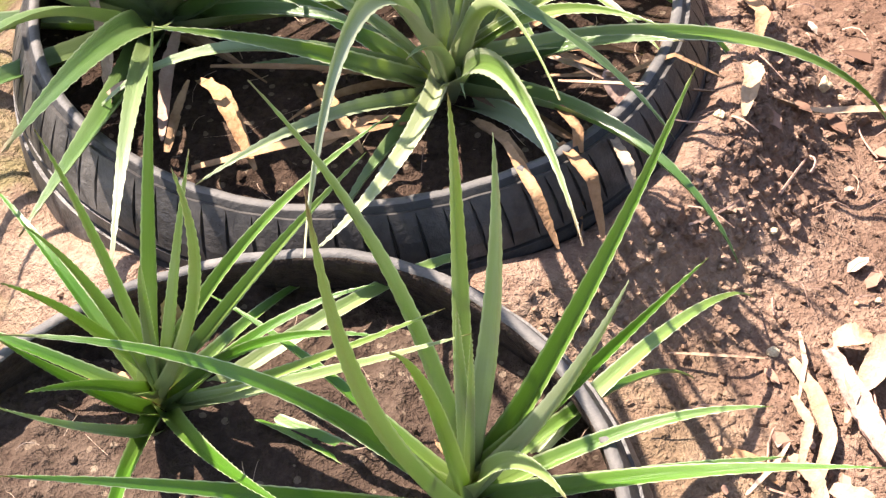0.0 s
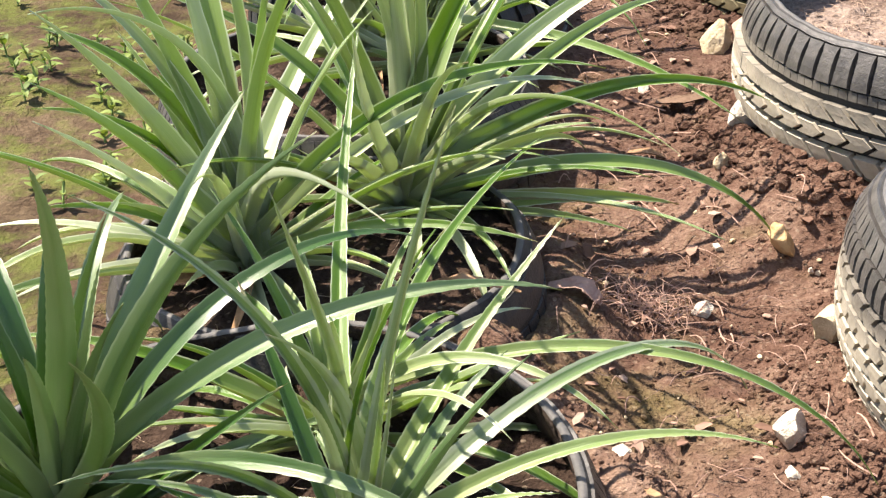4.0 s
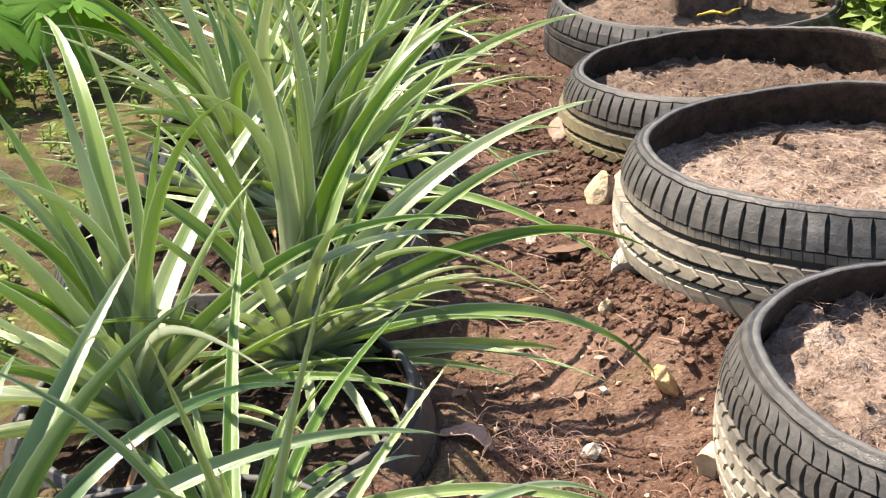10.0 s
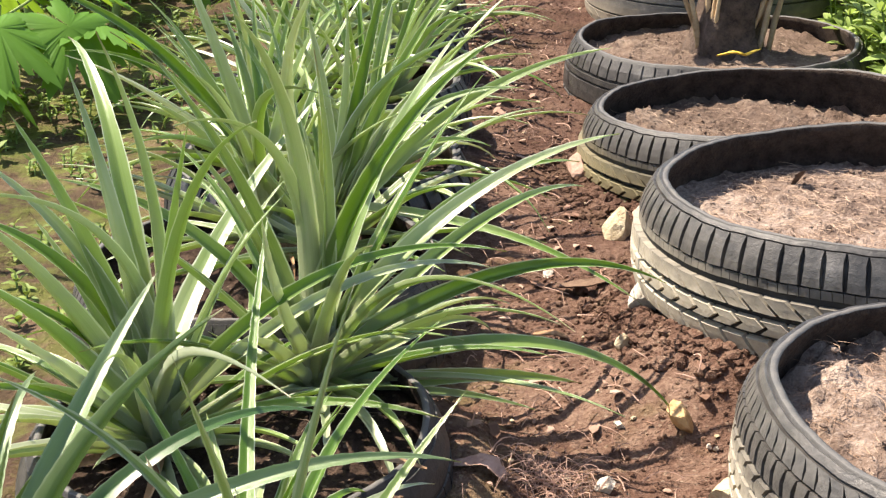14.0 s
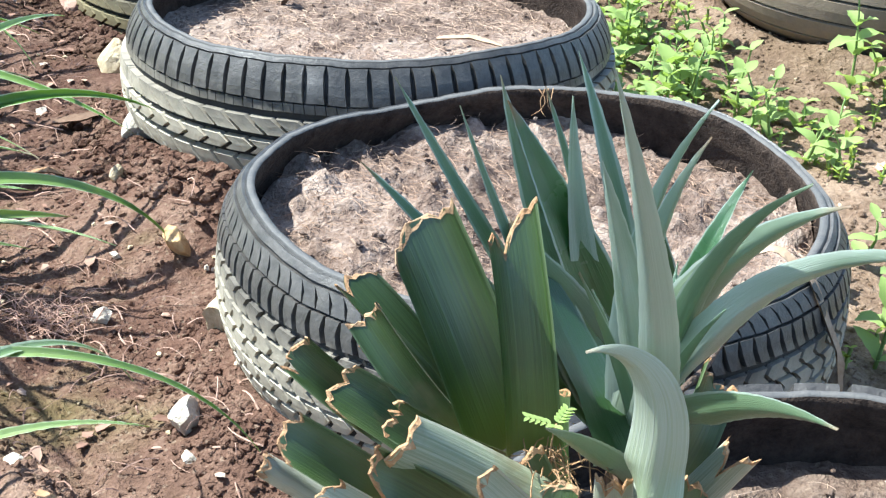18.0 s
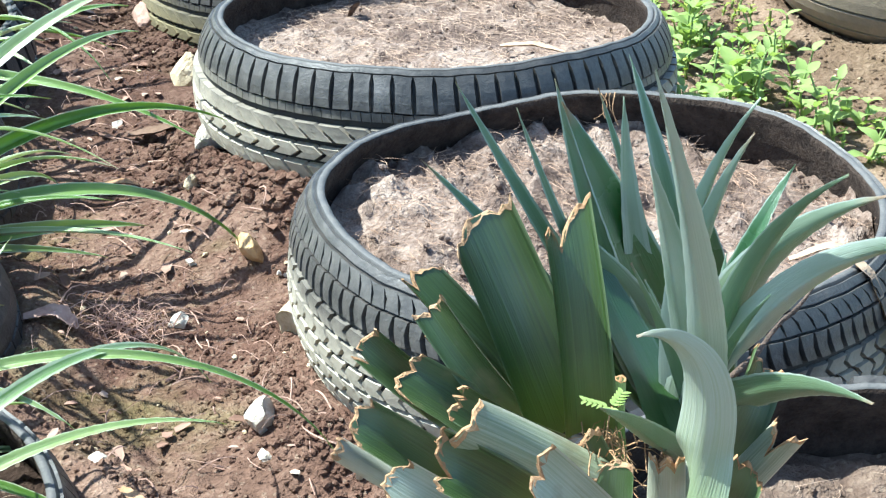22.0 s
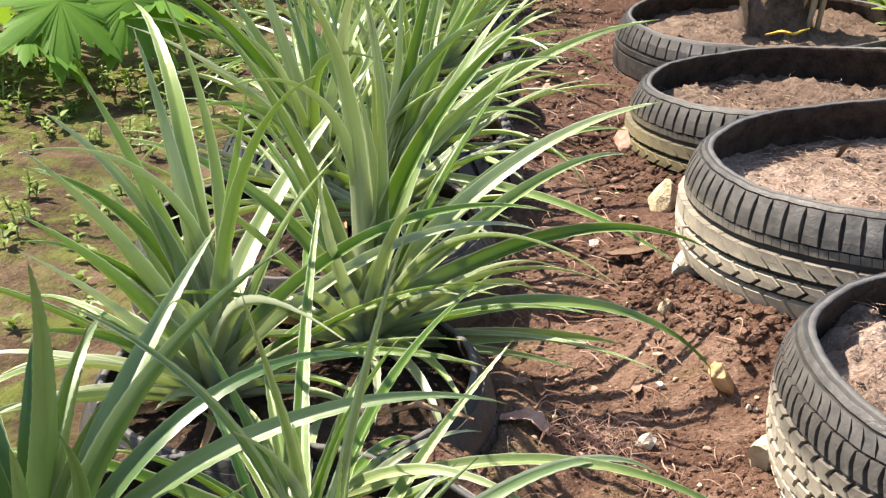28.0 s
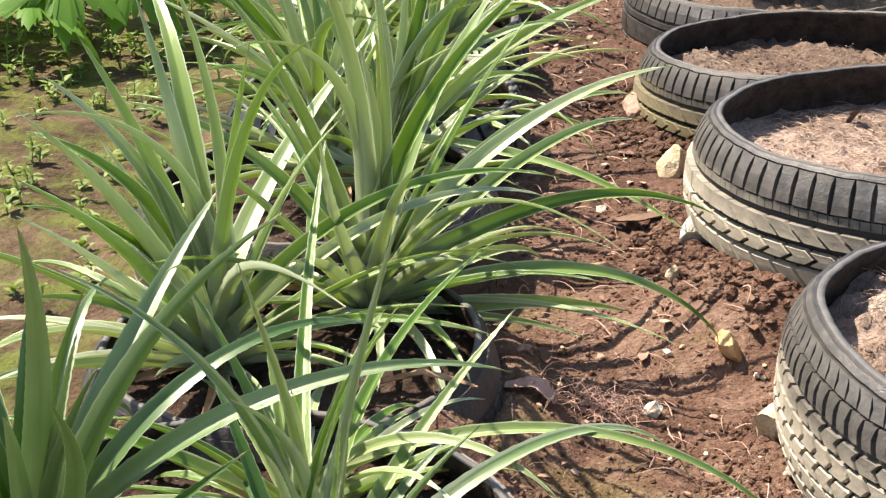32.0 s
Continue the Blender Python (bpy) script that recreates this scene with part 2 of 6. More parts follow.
    b.inputs["Coat Weight"].default_value = gloss
    b.inputs["Coat Roughness"].default_value = 0.33
    bump(nt, b, fib, 0.5, 0.0012)
    tr = nt.nodes.new("ShaderNodeBsdfTranslucent")
    nt.links.new(mix(nt, 0.5, c, glow), tr.inputs[0])
    ms = nt.nodes.new("ShaderNodeMixShader")
    ms.inputs[0].default_value = through
    nt.links.new(b.outputs[0], ms.inputs[1])
    nt.links.new(tr.outputs[0], ms.inputs[2])
    nt.links.new(ms.outputs[0], nt.nodes["Material Output"].inputs[0])
    return m


def plain_leaf(name, dark, light, through=0.3):
    m, nt, b = material(name, 0.55, 0.18)
    v = coords(nt)
    n1 = noise_tex(nt, v, 14, 3)
    isl = island(nt)
    f = maths(nt, "ADD", maths(nt, "MULTIPLY", n1, 0.6), maths(nt, "MULTIPLY", isl, 0.5))
    c = ramp(nt, f, [(0.25, dark), (0.8, light)])
    c = mix(nt, maths(nt, "MULTIPLY", random_of(nt), 0.3), c, light)
    nt.links.new(c, b.inputs["Base Color"])
    tr = nt.nodes.new("ShaderNodeBsdfTranslucent")
    nt.links.new(mix(nt, 0.5, c, (0.35, 0.5, 0.03)), tr.inputs[0])
    ms = nt.nodes.new("ShaderNodeMixShader")
    ms.inputs[0].default_value = through
    nt.links.new(b.outputs[0], ms.inputs[1])
    nt.links.new(tr.outputs[0], ms.inputs[2])
    nt.links.new(ms.outputs[0], nt.nodes["Material Output"].inputs[0])
    bump(nt, b, noise_tex(nt, v, 220, 2), 0.25, 0.002)
    return m


def plain_material(name, a, c2, scale=30, rough=0.8, spec=0.3, rnd=0.3, bumpy=0.4):
    m, nt, b = material(name, rough, spec)
    v = coords(nt)
    n1, n2 = noise_tex(nt, v, scale, 5, 0.65), noise_tex(nt, v, scale * 6, 3, 0.7)
    f = maths(nt, "ADD", maths(nt, "MULTIPLY", n1, 0.7), maths(nt, "MULTIPLY", n2, 0.3))
    c = ramp(nt, f, [(0.35, a), (0.65, c2)])
    c = mix(nt, maths(nt, "MULTIPLY", random_of(nt), rnd), c, (min(1, c2[0] * 1.3), c2[1], c2[2] * 0.7))
    nt.links.new(c, b.inputs["Base Color"])
    bump(nt, b, maths(nt, "ADD", n1, n2), bumpy, 0.006)
    return m


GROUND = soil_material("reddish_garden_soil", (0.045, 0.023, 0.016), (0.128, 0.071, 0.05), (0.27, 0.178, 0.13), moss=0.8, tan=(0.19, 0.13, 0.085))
POTSOIL = soil_material("dry_pot_soil", (0.045, 0.029, 0.022), (0.185, 0.13, 0.102), (0.46, 0.365, 0.3))
ROOTS = plain_material("dry_roots", (0.2, 0.12, 0.08), (0.46, 0.33, 0.24), 25, 0.85)
STRAW = plain_material("dry_straw", (0.27, 0.195, 0.145), (0.5, 0.395, 0.315), 25, 0.85)
DARK_LEAF = plain_material("rotten_leaf", (0.06, 0.04, 0.03), (0.16, 0.11, 0.08), 40, 0.85)
BROWNSOIL = soil_material("brown_pot_soil", (0.05, 0.033, 0.025), (0.135, 0.092, 0.069), (0.26, 0.195, 0.15))
CRUMBSOIL = soil_material("crumbly_pot_soil", (0.024, 0.016, 0.012), (0.065, 0.043, 0.032), (0.14, 0.1, 0.075))
# Shade under the pineapple leaves is put into this very dark soil colour
SHADESOIL = soil_material("shaded_pot_soil", (0.014, 0.009, 0.006), (0.04, 0.025, 0.018), (0.1, 0.066, 0.048))
RUBBER = rubber_material("weathered_rubber", base=(0.026, 0.024, 0.023), dust=0.3)
GROOVES = rubber_material("dark_grooves", base=(0.012, 0.011, 0.011), mud=(0.2, 0.16, 0.12), mud_top=0.03, mud_amt=0.7, dust=0.1, rough=0.7)
CASING = rubber_material("dark_casing", base=(0.016, 0.015, 0.014), mud=(0.3, 0.225, 0.165), mud_top=0.07, mud_amt=0.95, dust=0.12, rough=0.6)
RUBBER_MUD = rubber_material("muddy_rubber", base=(0.055, 0.051, 0.047), mud=(0.53, 0.47, 0.37), mud_top=0.205, mud_amt=0.95, dust=0.5, rough=0.4)
RUBBER_MOSS = rubber_material("mossy_rubber", base=(0.045, 0.041, 0.037), mud=(0.27, 0.225, 0.115), mud_top=0.165, mud_amt=0.9)
RUBBER_BLUE = rubber_material("dark_rubber", base=(0.018, 0.02, 0.025), mud_top=0.06, mud_amt=0.55, dust=0.2)
RUBBER_CLAY = rubber_material("clay_coated_rubber", base=(0.035, 0.037, 0.042), mud=(0.31, 0.24, 0.165), mud_top=0.175, mud_amt=1.0, dust=0.4)
RUBBER_HALF = rubber_material("half_coated_rubber", base=(0.032, 0.034, 0.04), mud=(0.36, 0.3, 0.2), mud_top=0.125, mud_amt=1.0, dust=0.3)
RUBBER_OLD = rubber_material("worn_rubber", base=(0.075, 0.072, 0.068), mud=(0.38, 0.32, 0.24), mud_top=0.14, mud_amt=0.8, dust=0.6)
CUT_RUBBER = rubber_material("cut_rubber_edge", base=(0.07, 0.068, 0.066), mud_amt=0.0, dust=0.5, rough=0.7)
MUD_PATCH = plain_material("dry_mud_patch", (0.28, 0.24, 0.2), (0.5, 0.45, 0.38), 60, 0.95)
INNER = plain_material("dirty_tyre_inside", (0.018, 0.013, 0.011), (0.075, 0.054, 0.042), 34, 0.95, 0.15, 0.0, 1.0)
LEAF_TOP = leaf_material("leaf_upper", (0.06, 0.175, 0.01), (0.145, 0.275, 0.035), (0.44, 0.49, 0.26), 0.3, 0.5, 0.4, (0.38, 0.48, 0.19), (0.78, 0.8, 0.6), wide=0.84, gloss=0.5, glow=(0.42, 0.56, 0.08))
LEAF_UNDER = leaf_material("leaf_silvery_underside", (0.17, 0.285, 0.055), (0.35, 0.45, 0.17), (0.53, 0.56, 0.36), 0.4, 0.42, 0.6, (0.6, 0.64, 0.44), (0.8, 0.82, 0.66), wide=0.84, gloss=0.45, glow=(0.42, 0.56, 0.08))
GREEN_TOP = leaf_material("green_leaf_upper", (0.035, 0.145, 0.006), (0.085, 0.225, 0.015), (0.26, 0.36, 0.1), 0.3, 0.38, 0.5, (0.14, 0.27, 0.05), (0.6, 0.64, 0.42), 0.84, 0.5, glow=(0.32, 0.52, 0.08))
GREEN_UNDER = leaf_material("green_leaf_underside", (0.12, 0.24, 0.035), (0.21, 0.32, 0.08), (0.36, 0.42, 0.19), 0.4, 0.36, 0.5, (0.38, 0.44, 0.27), (0.6, 0.64, 0.46), 0.84, 0.45, glow=(0.32, 0.52, 0.08))
SILVER_TOP = leaf_material("silvery_leaf_upper", (0.045, 0.13, 0.014), (0.19, 0.275, 0.1), (0.31, 0.36, 0.21), 0.3, 0.34, 0.8, (0.46, 0.5, 0.35), (0.4, 0.44, 0.31), 0.56, 0.35, glow=(0.38, 0.53, 0.1))
SILVER_UNDER = leaf_material("silvery_leaf_underside", (0.17, 0.25, 0.085), (0.31, 0.38, 0.19), (0.36, 0.41, 0.24), 0.4, 0.34, 0.8, (0.47, 0.51, 0.38), (0.48, 0.52, 0.39), 0.62, 0.4, glow=(0.38, 0.53, 0.1))
# Deep green pair; shade over these plants' lower leaves is put into it
DEEP_TOP = leaf_material("deep_green_leaf_upper", (0.022, 0.085, 0.008), (0.06, 0.15, 0.022), (0.2, 0.26, 0.09), 0.3, 0.3, 0.4, (0.25, 0.33, 0.16), (0.32, 0.38, 0.22), 0.87, 0.4, glow=(0.25, 0.42, 0.05))
DEEP_UNDER = leaf_material("deep_green_leaf_underside", (0.08, 0.16, 0.035), (0.15, 0.24, 0.08), (0.28, 0.34, 0.16), 0.42, 0.3, 0.5, (0.31, 0.37, 0.21), (0.34, 0.4, 0.24), 0.87, 0.3, glow=(0.25, 0.42, 0.05))
BRIGHT_TOP = leaf_material("bright_leaf_upper", (0.12, 0.235, 0.04), (0.28, 0.375, 0.14), (0.5, 0.54, 0.34), 0.3, 0.4, 0.7, (0.58, 0.61, 0.45), (0.8, 0.82, 0.68), 0.84, 0.5, glow=(0.46, 0.58, 0.16))
BRIGHT_UNDER = leaf_material("bright_leaf_underside", (0.28, 0.37, 0.15), (0.45, 0.51, 0.31), (0.58, 0.61, 0.44), 0.4, 0.4, 0.7, (0.7, 0.72, 0.6), (0.82, 0.84, 0.7), 0.84, 0.45, glow=(0.46, 0.58, 0.16))
BLUE_TOP = leaf_material("bluegreen_leaf_upper", (0.012, 0.06, 0.012), (0.04, 0.12, 0.035), (0.14, 0.22, 0.06), 0.25, 0.22, 0.5, (0.16, 0.25, 0.17), (0.45, 0.52, 0.45), 0.84, 0.6, glow=(0.25, 0.5, 0.1))
BLUE_UNDER = leaf_material("bluegreen_leaf_underside", (0.07, 0.135, 0.065), (0.17, 0.24, 0.15), (0.3, 0.35, 0.25), 0.36, 0.22, 0.5, (0.42, 0.48, 0.42), (0.5, 0.56, 0.5), 0.86, 0.4, glow=(0.25, 0.45, 0.13))
CROWN_PALE = leaf_material("crown_silvery_leaf", (0.045, 0.125, 0.04), (0.18, 0.28, 0.165), (0.22, 0.29, 0.14), 0.34, 0.28, 0.8, (0.44, 0.5, 0.43), (0.46, 0.52, 0.45), 0.66, 0.5, glow=(0.3, 0.45, 0.18))
# One green leaf darkened: the shade of the crown is put into its colour
CROWN_SHADED = leaf_material("crown_shaded_leaf", (0.008, 0.034, 0.007), (0.022, 0.065, 0.018), (0.035, 0.075, 0.02), 0.4, 0.08, 0.8, (0.04, 0.085, 0.035), (0.1, 0.15, 0.09), 0.88, 0.2, 12)
HOOK_LEAF = leaf_material("hooked_silvery_leaf", (0.25, 0.31, 0.22), (0.38, 0.43, 0.34), (0.2, 0.27, 0.12), 0.4, 0.15, 0.9, (0.4, 0.45, 0.36), (0.5, 0.54, 0.46), 0.9, 0.3, glow=(0.3, 0.45, 0.22))
# Shading across the gutters is put into strong dark and green patches
STUB_GREEN = leaf_material("stub_green", (0.004, 0.014, 0.003), (0.048, 0.09, 0.02), (0.17, 0.215, 0.03), 0.36, 0.08, 1.3, (0.13, 0.18, 0.1), (0.17, 0.22, 0.12), 0.86, 0.3, 13, spots=0.6)
STUB_GREY = leaf_material("stub_grey", (0.1, 0.145, 0.08), (0.3, 0.335, 0.245), (0.3, 0.34, 0.2), 0.45, 0.06, 1.3, (0.4, 0.4, 0.32), (0.45, 0.43, 0.34), 0.82, 0.2, 12, spots=0.57)
CUT_EDGE = plain_material("dry_cut_edge", (0.12, 0.06, 0.028), (0.42, 0.28, 0.16), 60, 0.8)
WEED_LEAF = plain_leaf("weed_leaf", (0.15, 0.25, 0.055), (0.37, 0.46, 0.17), 0.4)
SEEDLING = plain_leaf("seedling_leaf", (0.16, 0.24, 0.03), (0.33, 0.38, 0.08))
PAPAYA_LEAF = plain_leaf("papaya_leaf", (0.04, 0.13, 0.012), (0.12, 0.26, 0.035), 0.38)
# Darker than SEEDLING: tree shade on the left is put into this green
LOW_WEED = plain_leaf("low_weed_leaf", (0.06, 0.11, 0.02), (0.19, 0.25, 0.06), 0.2)
FAR_WEED = plain_leaf("far_weed_leaf", (0.07, 0.15, 0.025), (0.22, 0.33, 0.08), 0.25)
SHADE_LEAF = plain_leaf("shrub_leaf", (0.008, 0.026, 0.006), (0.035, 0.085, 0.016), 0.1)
GREY_LEAF = plain_leaf("greyish_torn_leaf", (0.05, 0.10, 0.045), (0.13, 0.2, 0.105), 0.15)
WEED_STEM = plain_material("weed_stem", (0.13, 0.22, 0.06), (0.24, 0.33, 0.12), 40)
BARK = plain_material("stump_bark", (0.035, 0.025, 0.02), (0.15, 0.105, 0.08), 28, 0.9, 0.2, 0.0, 1.0)
SHOOT = plain_material("shrub_shoot", (0.24, 0.165, 0.09), (0.5, 0.385, 0.25), 30, 0.7)
SAWN = plain_material("sawn_wood", (0.09, 0.035, 0.025), (0.2, 0.09, 0.06), 60, 0.85)
WHITE_STONE = plain_material("pale_stone", (0.42, 0.37, 0.29), (0.74, 0.69, 0.6), 45, 0.85, 0.3, 0.15, 0.7)
YELLOW_STONE = plain_material("yellow_stone", (0.38, 0.29, 0.17), (0.66, 0.56, 0.39), 45, 0.85, 0.3, 0.1, 0.7)
ORANGE_STONE = plain_material("orange_stone", (0.4, 0.24, 0.11), (0.66, 0.47, 0.25), 45, 0.85, 0.3, 0.1, 0.7)
PINK_WOOD = plain_material("pinkish_wood", (0.24, 0.15, 0.12), (0.45, 0.32, 0.27), 30, 0.85)
HUSK = plain_material("bleached_husk", (0.21, 0.15, 0.1), (0.42, 0.325, 0.235), 25, 0.85)
YELLOW_PEEL = plain_material("yellow_peel", (0.45, 0.32, 0.04), (0.75, 0.58, 0.1), 60, 0.7)
CRUMBS, crumb_nodes, crumb_shader = material("leaf_crumbs", 0.85, 0.2)
crumb_nodes.links.new(ramp(crumb_nodes, island(crumb_nodes), [(0.0, (0.11, 0.06, 0.04)), (0.5, (0.27, 0.16, 0.115)), (0.9, (0.36, 0.25, 0.19)), (1.0, (0.5, 0.4, 0.31))]), crumb_shader.inputs["Base Color"])
DRY_LEAF = plain_material("dry_leaf", (0.15, 0.08, 0.038), (0.37, 0.24, 0.14), 25, 0.75)


# ---- mesh helpers ----
def mesh_of(name, verts, faces, mats, mat_ids=None, uvs=None, smooth=True):
    me = bpy.data.meshes.new(name)
    me.from_pydata([tuple(map(float, v)) for v in verts], [], faces)
    for m in mats:
        me.materials.append(m)
    if mat_ids is not None:
        me.polygons.foreach_set("material_index", mat_ids)
    if smooth:
        me.polygons.foreach_set("use_smooth", [True] * len(me.polygons))
    if uvs is not None:
        layer = me.uv_layers.new(name="uv")
        idx = np.empty(len(me.loops), dtype=np.int32)
        me.loops.foreach_get("vertex_index", idx)
        layer.data.foreach_set("uv", np.asarray(uvs, dtype=np.float32)[idx].ravel())
    me.update()
    return me


def part_of(name, me, parent, label=""):
    ob = new(name, me)
    ob.parent = parent
    return tagged(ob, label)


def part(name, bm, mat, parent, label=""):
    me = bpy.data.meshes.new(name)
    bm.to_mesh(me)
    bm.free()
    me.materials.append(mat)
    return part_of(name, me, parent, label)


def thing(name, m, label, category, group="", kind="", me=None):
    ob = new(name, me)
    ob.matrix_world = m
    return tagged(ob, label, category, group, kind)


def lattice(ix, iy, seed):
    h = (ix * 374761393 + iy * 668265263 + seed * 974634777) & 0x7FFFFFFF
    h = ((h ^ (h >> 13)) * 1274126177) & 0x7FFFFFFF
    return ((h ^ (h >> 16)) & 0xFFFF) / 65535.0


def vnoise(x, y, seed=0):
    ix, iy = np.floor(x).astype(np.int64), np.floor(y).astype(np.int64)
    fx, fy = x - ix, y - iy
    fx, fy = fx * fx * (3 - 2 * fx), fy * fy * (3 - 2 * fy)
    a, b = lattice(ix, iy, seed), lattice(ix + 1, iy, seed)
    c, d = lattice(ix, iy + 1, seed), lattice(ix + 1, iy + 1, seed)
    return (a + (b - a) * fx) * (1 - fy) + (c + (d - c) * fx) * fy - 0.5


def fbm(x, y, scale, octaves=4, seed=0, gain=0.5):
    t, amp = 0.0, 1.0
    for o in range(octaves):
        t = t + amp * vnoise(x * scale * 2**o, y * scale * 2**o, seed + o * 17)
        amp *= gain
    return t


# ---- ground ----
def mound(x, y, cx, cy, r, h):
    return h * np.exp(-(((x - cx) ** 2 + (y - cy) ** 2) / r**2))


def ground_height(x, y):
    x, y = np.asarray(x, float), np.asarray(y, float)
    near = np.exp(-np.maximum(0, np.hypot(x - 0.4, y - 2) - 5) / 4)
    z = fbm(x, y, 1.3, 3, 5) * 0.022 * near
    path = np.exp(-(((x - 0.2) / 0.16) ** 2))
    z = z + near * (fbm(x, y, 9, 4, 11, 0.6) * 0.012) * (0.7 + 0.5 * path)
    crumbly = np.clip(0.5 + 1.6 * fbm(x, y, 4.5, 2, 77), 0.1, 1.0) * np.clip((y - 0.6) / 0.8, 0.35, 1.0)
    z = z + near * (np.maximum(0, fbm(x, y, 34, 3, 31)) ** 1.2 * 0.017 + np.maximum(0, fbm(x, y, 16, 2, 57)) ** 1.3 * 0.016 + np.maximum(0, fbm(x, y, 75, 2, 41)) * 0.007) * crumbly
    # soil heaped against the tyres on the outer row
    z = z + mound(x, y, 0.36, 1.78, 0.12, 0.045) + mound(x, y, 0.38, 1.2, 0.12, 0.04) + mound(x, y, 0.3, 4.3, 0.3, 0.06)
    for cx, cy, ring, h in ((0.676, 2.01, 0.352, 0.055), (0.669, 1.326, 0.335, 0.042), (0.656, 2.705, 0.335, 0.02), (1.83, 2.42, 0.34, 0.03), (1.92, 1.78, 0.34, 0.03)):
        z = z + h * np.exp(-(((np.hypot(x - cx, y - cy) - ring) / 0.045) ** 2)) * (1 + 0.9 * fbm(x, y, 7, 2, 91))
    for cx, cy, ring, h in ((-0.194, 1.063, 0.315, 0.062), (-0.2, 1.53, 0.27, 0.04), (-0.191, 0.516, 0.285, 0.02)):
        z = z + h * np.exp(-(((np.hypot(x - cx, y - cy) - ring) / 0.06) ** 2)) * (1 + 0.5 * fbm(x, y, 6, 2, 92))
    z = z + mound(x, y, 0.08, 0.81, 0.14, 0.02) + mound(x, y, 0.1, 0.95, 0.1, 0.02)
    return z


def axis_steps(stretches, reach, grow):
    """Grid lines with a step of their own on each stretch (start, step), then ever wider out to the horizon."""
    mid = []
    for (lo, step), (hi, _) in zip(stretches, stretches[1:]):
        mid += list(np.arange(lo, hi - step / 2, step))
    up, dn, s1, s0 = [stretches[-1][0]], [stretches[0][0]], stretches[-2][1], stretches[0][1]
    while up[-1] < reach:
        s1 *= grow
        up.append(up[-1] + s1)
    while dn[-1] > -reach:
        s0 *= grow
        dn.append(dn[-1] - s0)
    return np.array(dn[:0:-1] + mid + up)


def build_ground():
    xs = axis_steps([(-1.1, 0.011), (-0.02, 0.0042), (0.44, 0.009), (1.9, 0)], 150, 1.16)
    ys = axis_steps([(0.4, 0.0055), (2.5, 0.011), (5.6, 0)], 150, 1.16)
    X, Y = np.meshgrid(xs, ys)
    Z = ground_height(X, Y)
    nx, ny = len(xs), len(ys)
    co = np.stack([X, Y, Z], -1).reshape(-1, 3)
    i = (np.arange(ny - 1)[:, None] * nx + np.arange(nx - 1)).ravel()
    fa = np.stack([i, i + 1, i + nx + 1, i + nx], -1)
    me = bpy.data.meshes.new("ground")
    me.vertices.add(len(co))
    me.vertices.foreach_set("co", co.ravel())
    me.loops.add(fa.size)
    me.loops.foreach_set("vertex_index", fa.ravel())
    me.polygons.add(len(fa))
    me.polygons.foreach_set("loop_start", np.arange(0, fa.size, 4))
    me.polygons.foreach_set("use_smooth", [True] * len(fa))
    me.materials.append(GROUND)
    me.update(calc_edges=True)
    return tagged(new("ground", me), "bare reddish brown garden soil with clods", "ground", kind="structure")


build_ground()


# ---- tyres cut open as planters ----
def profile_point(prof, v):
    """Point and outward normal at arc length v down a profile of (r, z), from the cut edge."""
    for (r0, z0), (r1, z1) in zip(prof, prof[1:]):
        d = math.hypot(r1 - r0, z1 - z0)
        if v <= d or (r1, z1) == prof[-1]:
            k = v / d
            return r0 + (r1 - r0) * k, z0 + (z1 - z0) * k, -(z1 - z0) / d, (r1 - r0) / d
        v -= d


def smooth_profile(prof, n=5):
    out = []
    for i in range(len(prof) - 1):
        p = [prof[max(0, i - 1)], prof[i], prof[i + 1], prof[min(len(prof) - 1, i + 2)]]
        for k in range(n):
            t = k / n
            out.append(tuple(0.5 * (2 * p[1][a] + (p[2][a] - p[0][a]) * t + (2 * p[0][a] - 5 * p[1][a] + 4 * p[2][a] - p[3][a]) * t * t
                                    + (3 * p[1][a] - p[0][a] - 3 * p[2][a] + p[3][a]) * t**3) for a in (0, 1)))
    return out + [prof[-1]]


def tread_band(verts, faces, prof, v0, v1, count, gap, skew, zig, height, nu=3, stagger=0.0):
    """Blocks round the tyre between arc lengths v0 and v1; skew and zig bend their sides."""
    step = 2 * math.pi / count
    gaps = gap if isinstance(gap, tuple) else (gap,)
    nv = 2 if len(gaps) == 1 else 4
    gap = max(gaps)
    for c in range(count):
        base = len(verts)
        for layer, h, inset in ((0, -0.002, 0.0), (1, height, 0.0011)):
            for j in range(nv + 1):
                fv = j / nv
                v = v0 + (v1 - v0) * fv
                v += inset if j == 0 else -inset if j == nv else 0
                r, z, nr, nz = profile_point(prof, v)
                bend = skew * fv + zig * (1 - abs(2 * fv - 1))
                gi = fv * (len(gaps) - 1)
                g0 = min(int(gi), len(gaps) - 1)
                ga = (gaps[g0] + (gaps[min(g0 + 1, len(gaps) - 1)] - gaps[g0]) * (gi - g0)) / r
                ia = min(inset, ga * r * 0.35) / r
                for k in range(nu + 1):
                    a = (c + stagger + bend) * step + ga / 2 + ia + (step - ga - 2 * ia) * k / nu
                    rr, zz = r + nr * h, z + nz * h
                    verts.append((rr * math.cos(a), rr * math.sin(a), zz))
        w = nu + 1
        top = base + w * (nv + 1)
        for j in range(nv):
            for k in range(nu):
                q = top + j * w + k
                faces.append((q, q + w, q + w + 1, q + 1))
        ring = [k for k in range(nu)] + [j * w + nu for j in range(nv)] + [nv * w + k for k in range(nu, 0, -1)] + [j * w for j in range(nv, 0, -1)]
        for a, b in zip(ring, ring[1:] + ring[:1]):
            faces.append((base + a, top + a, top + b, base + b))


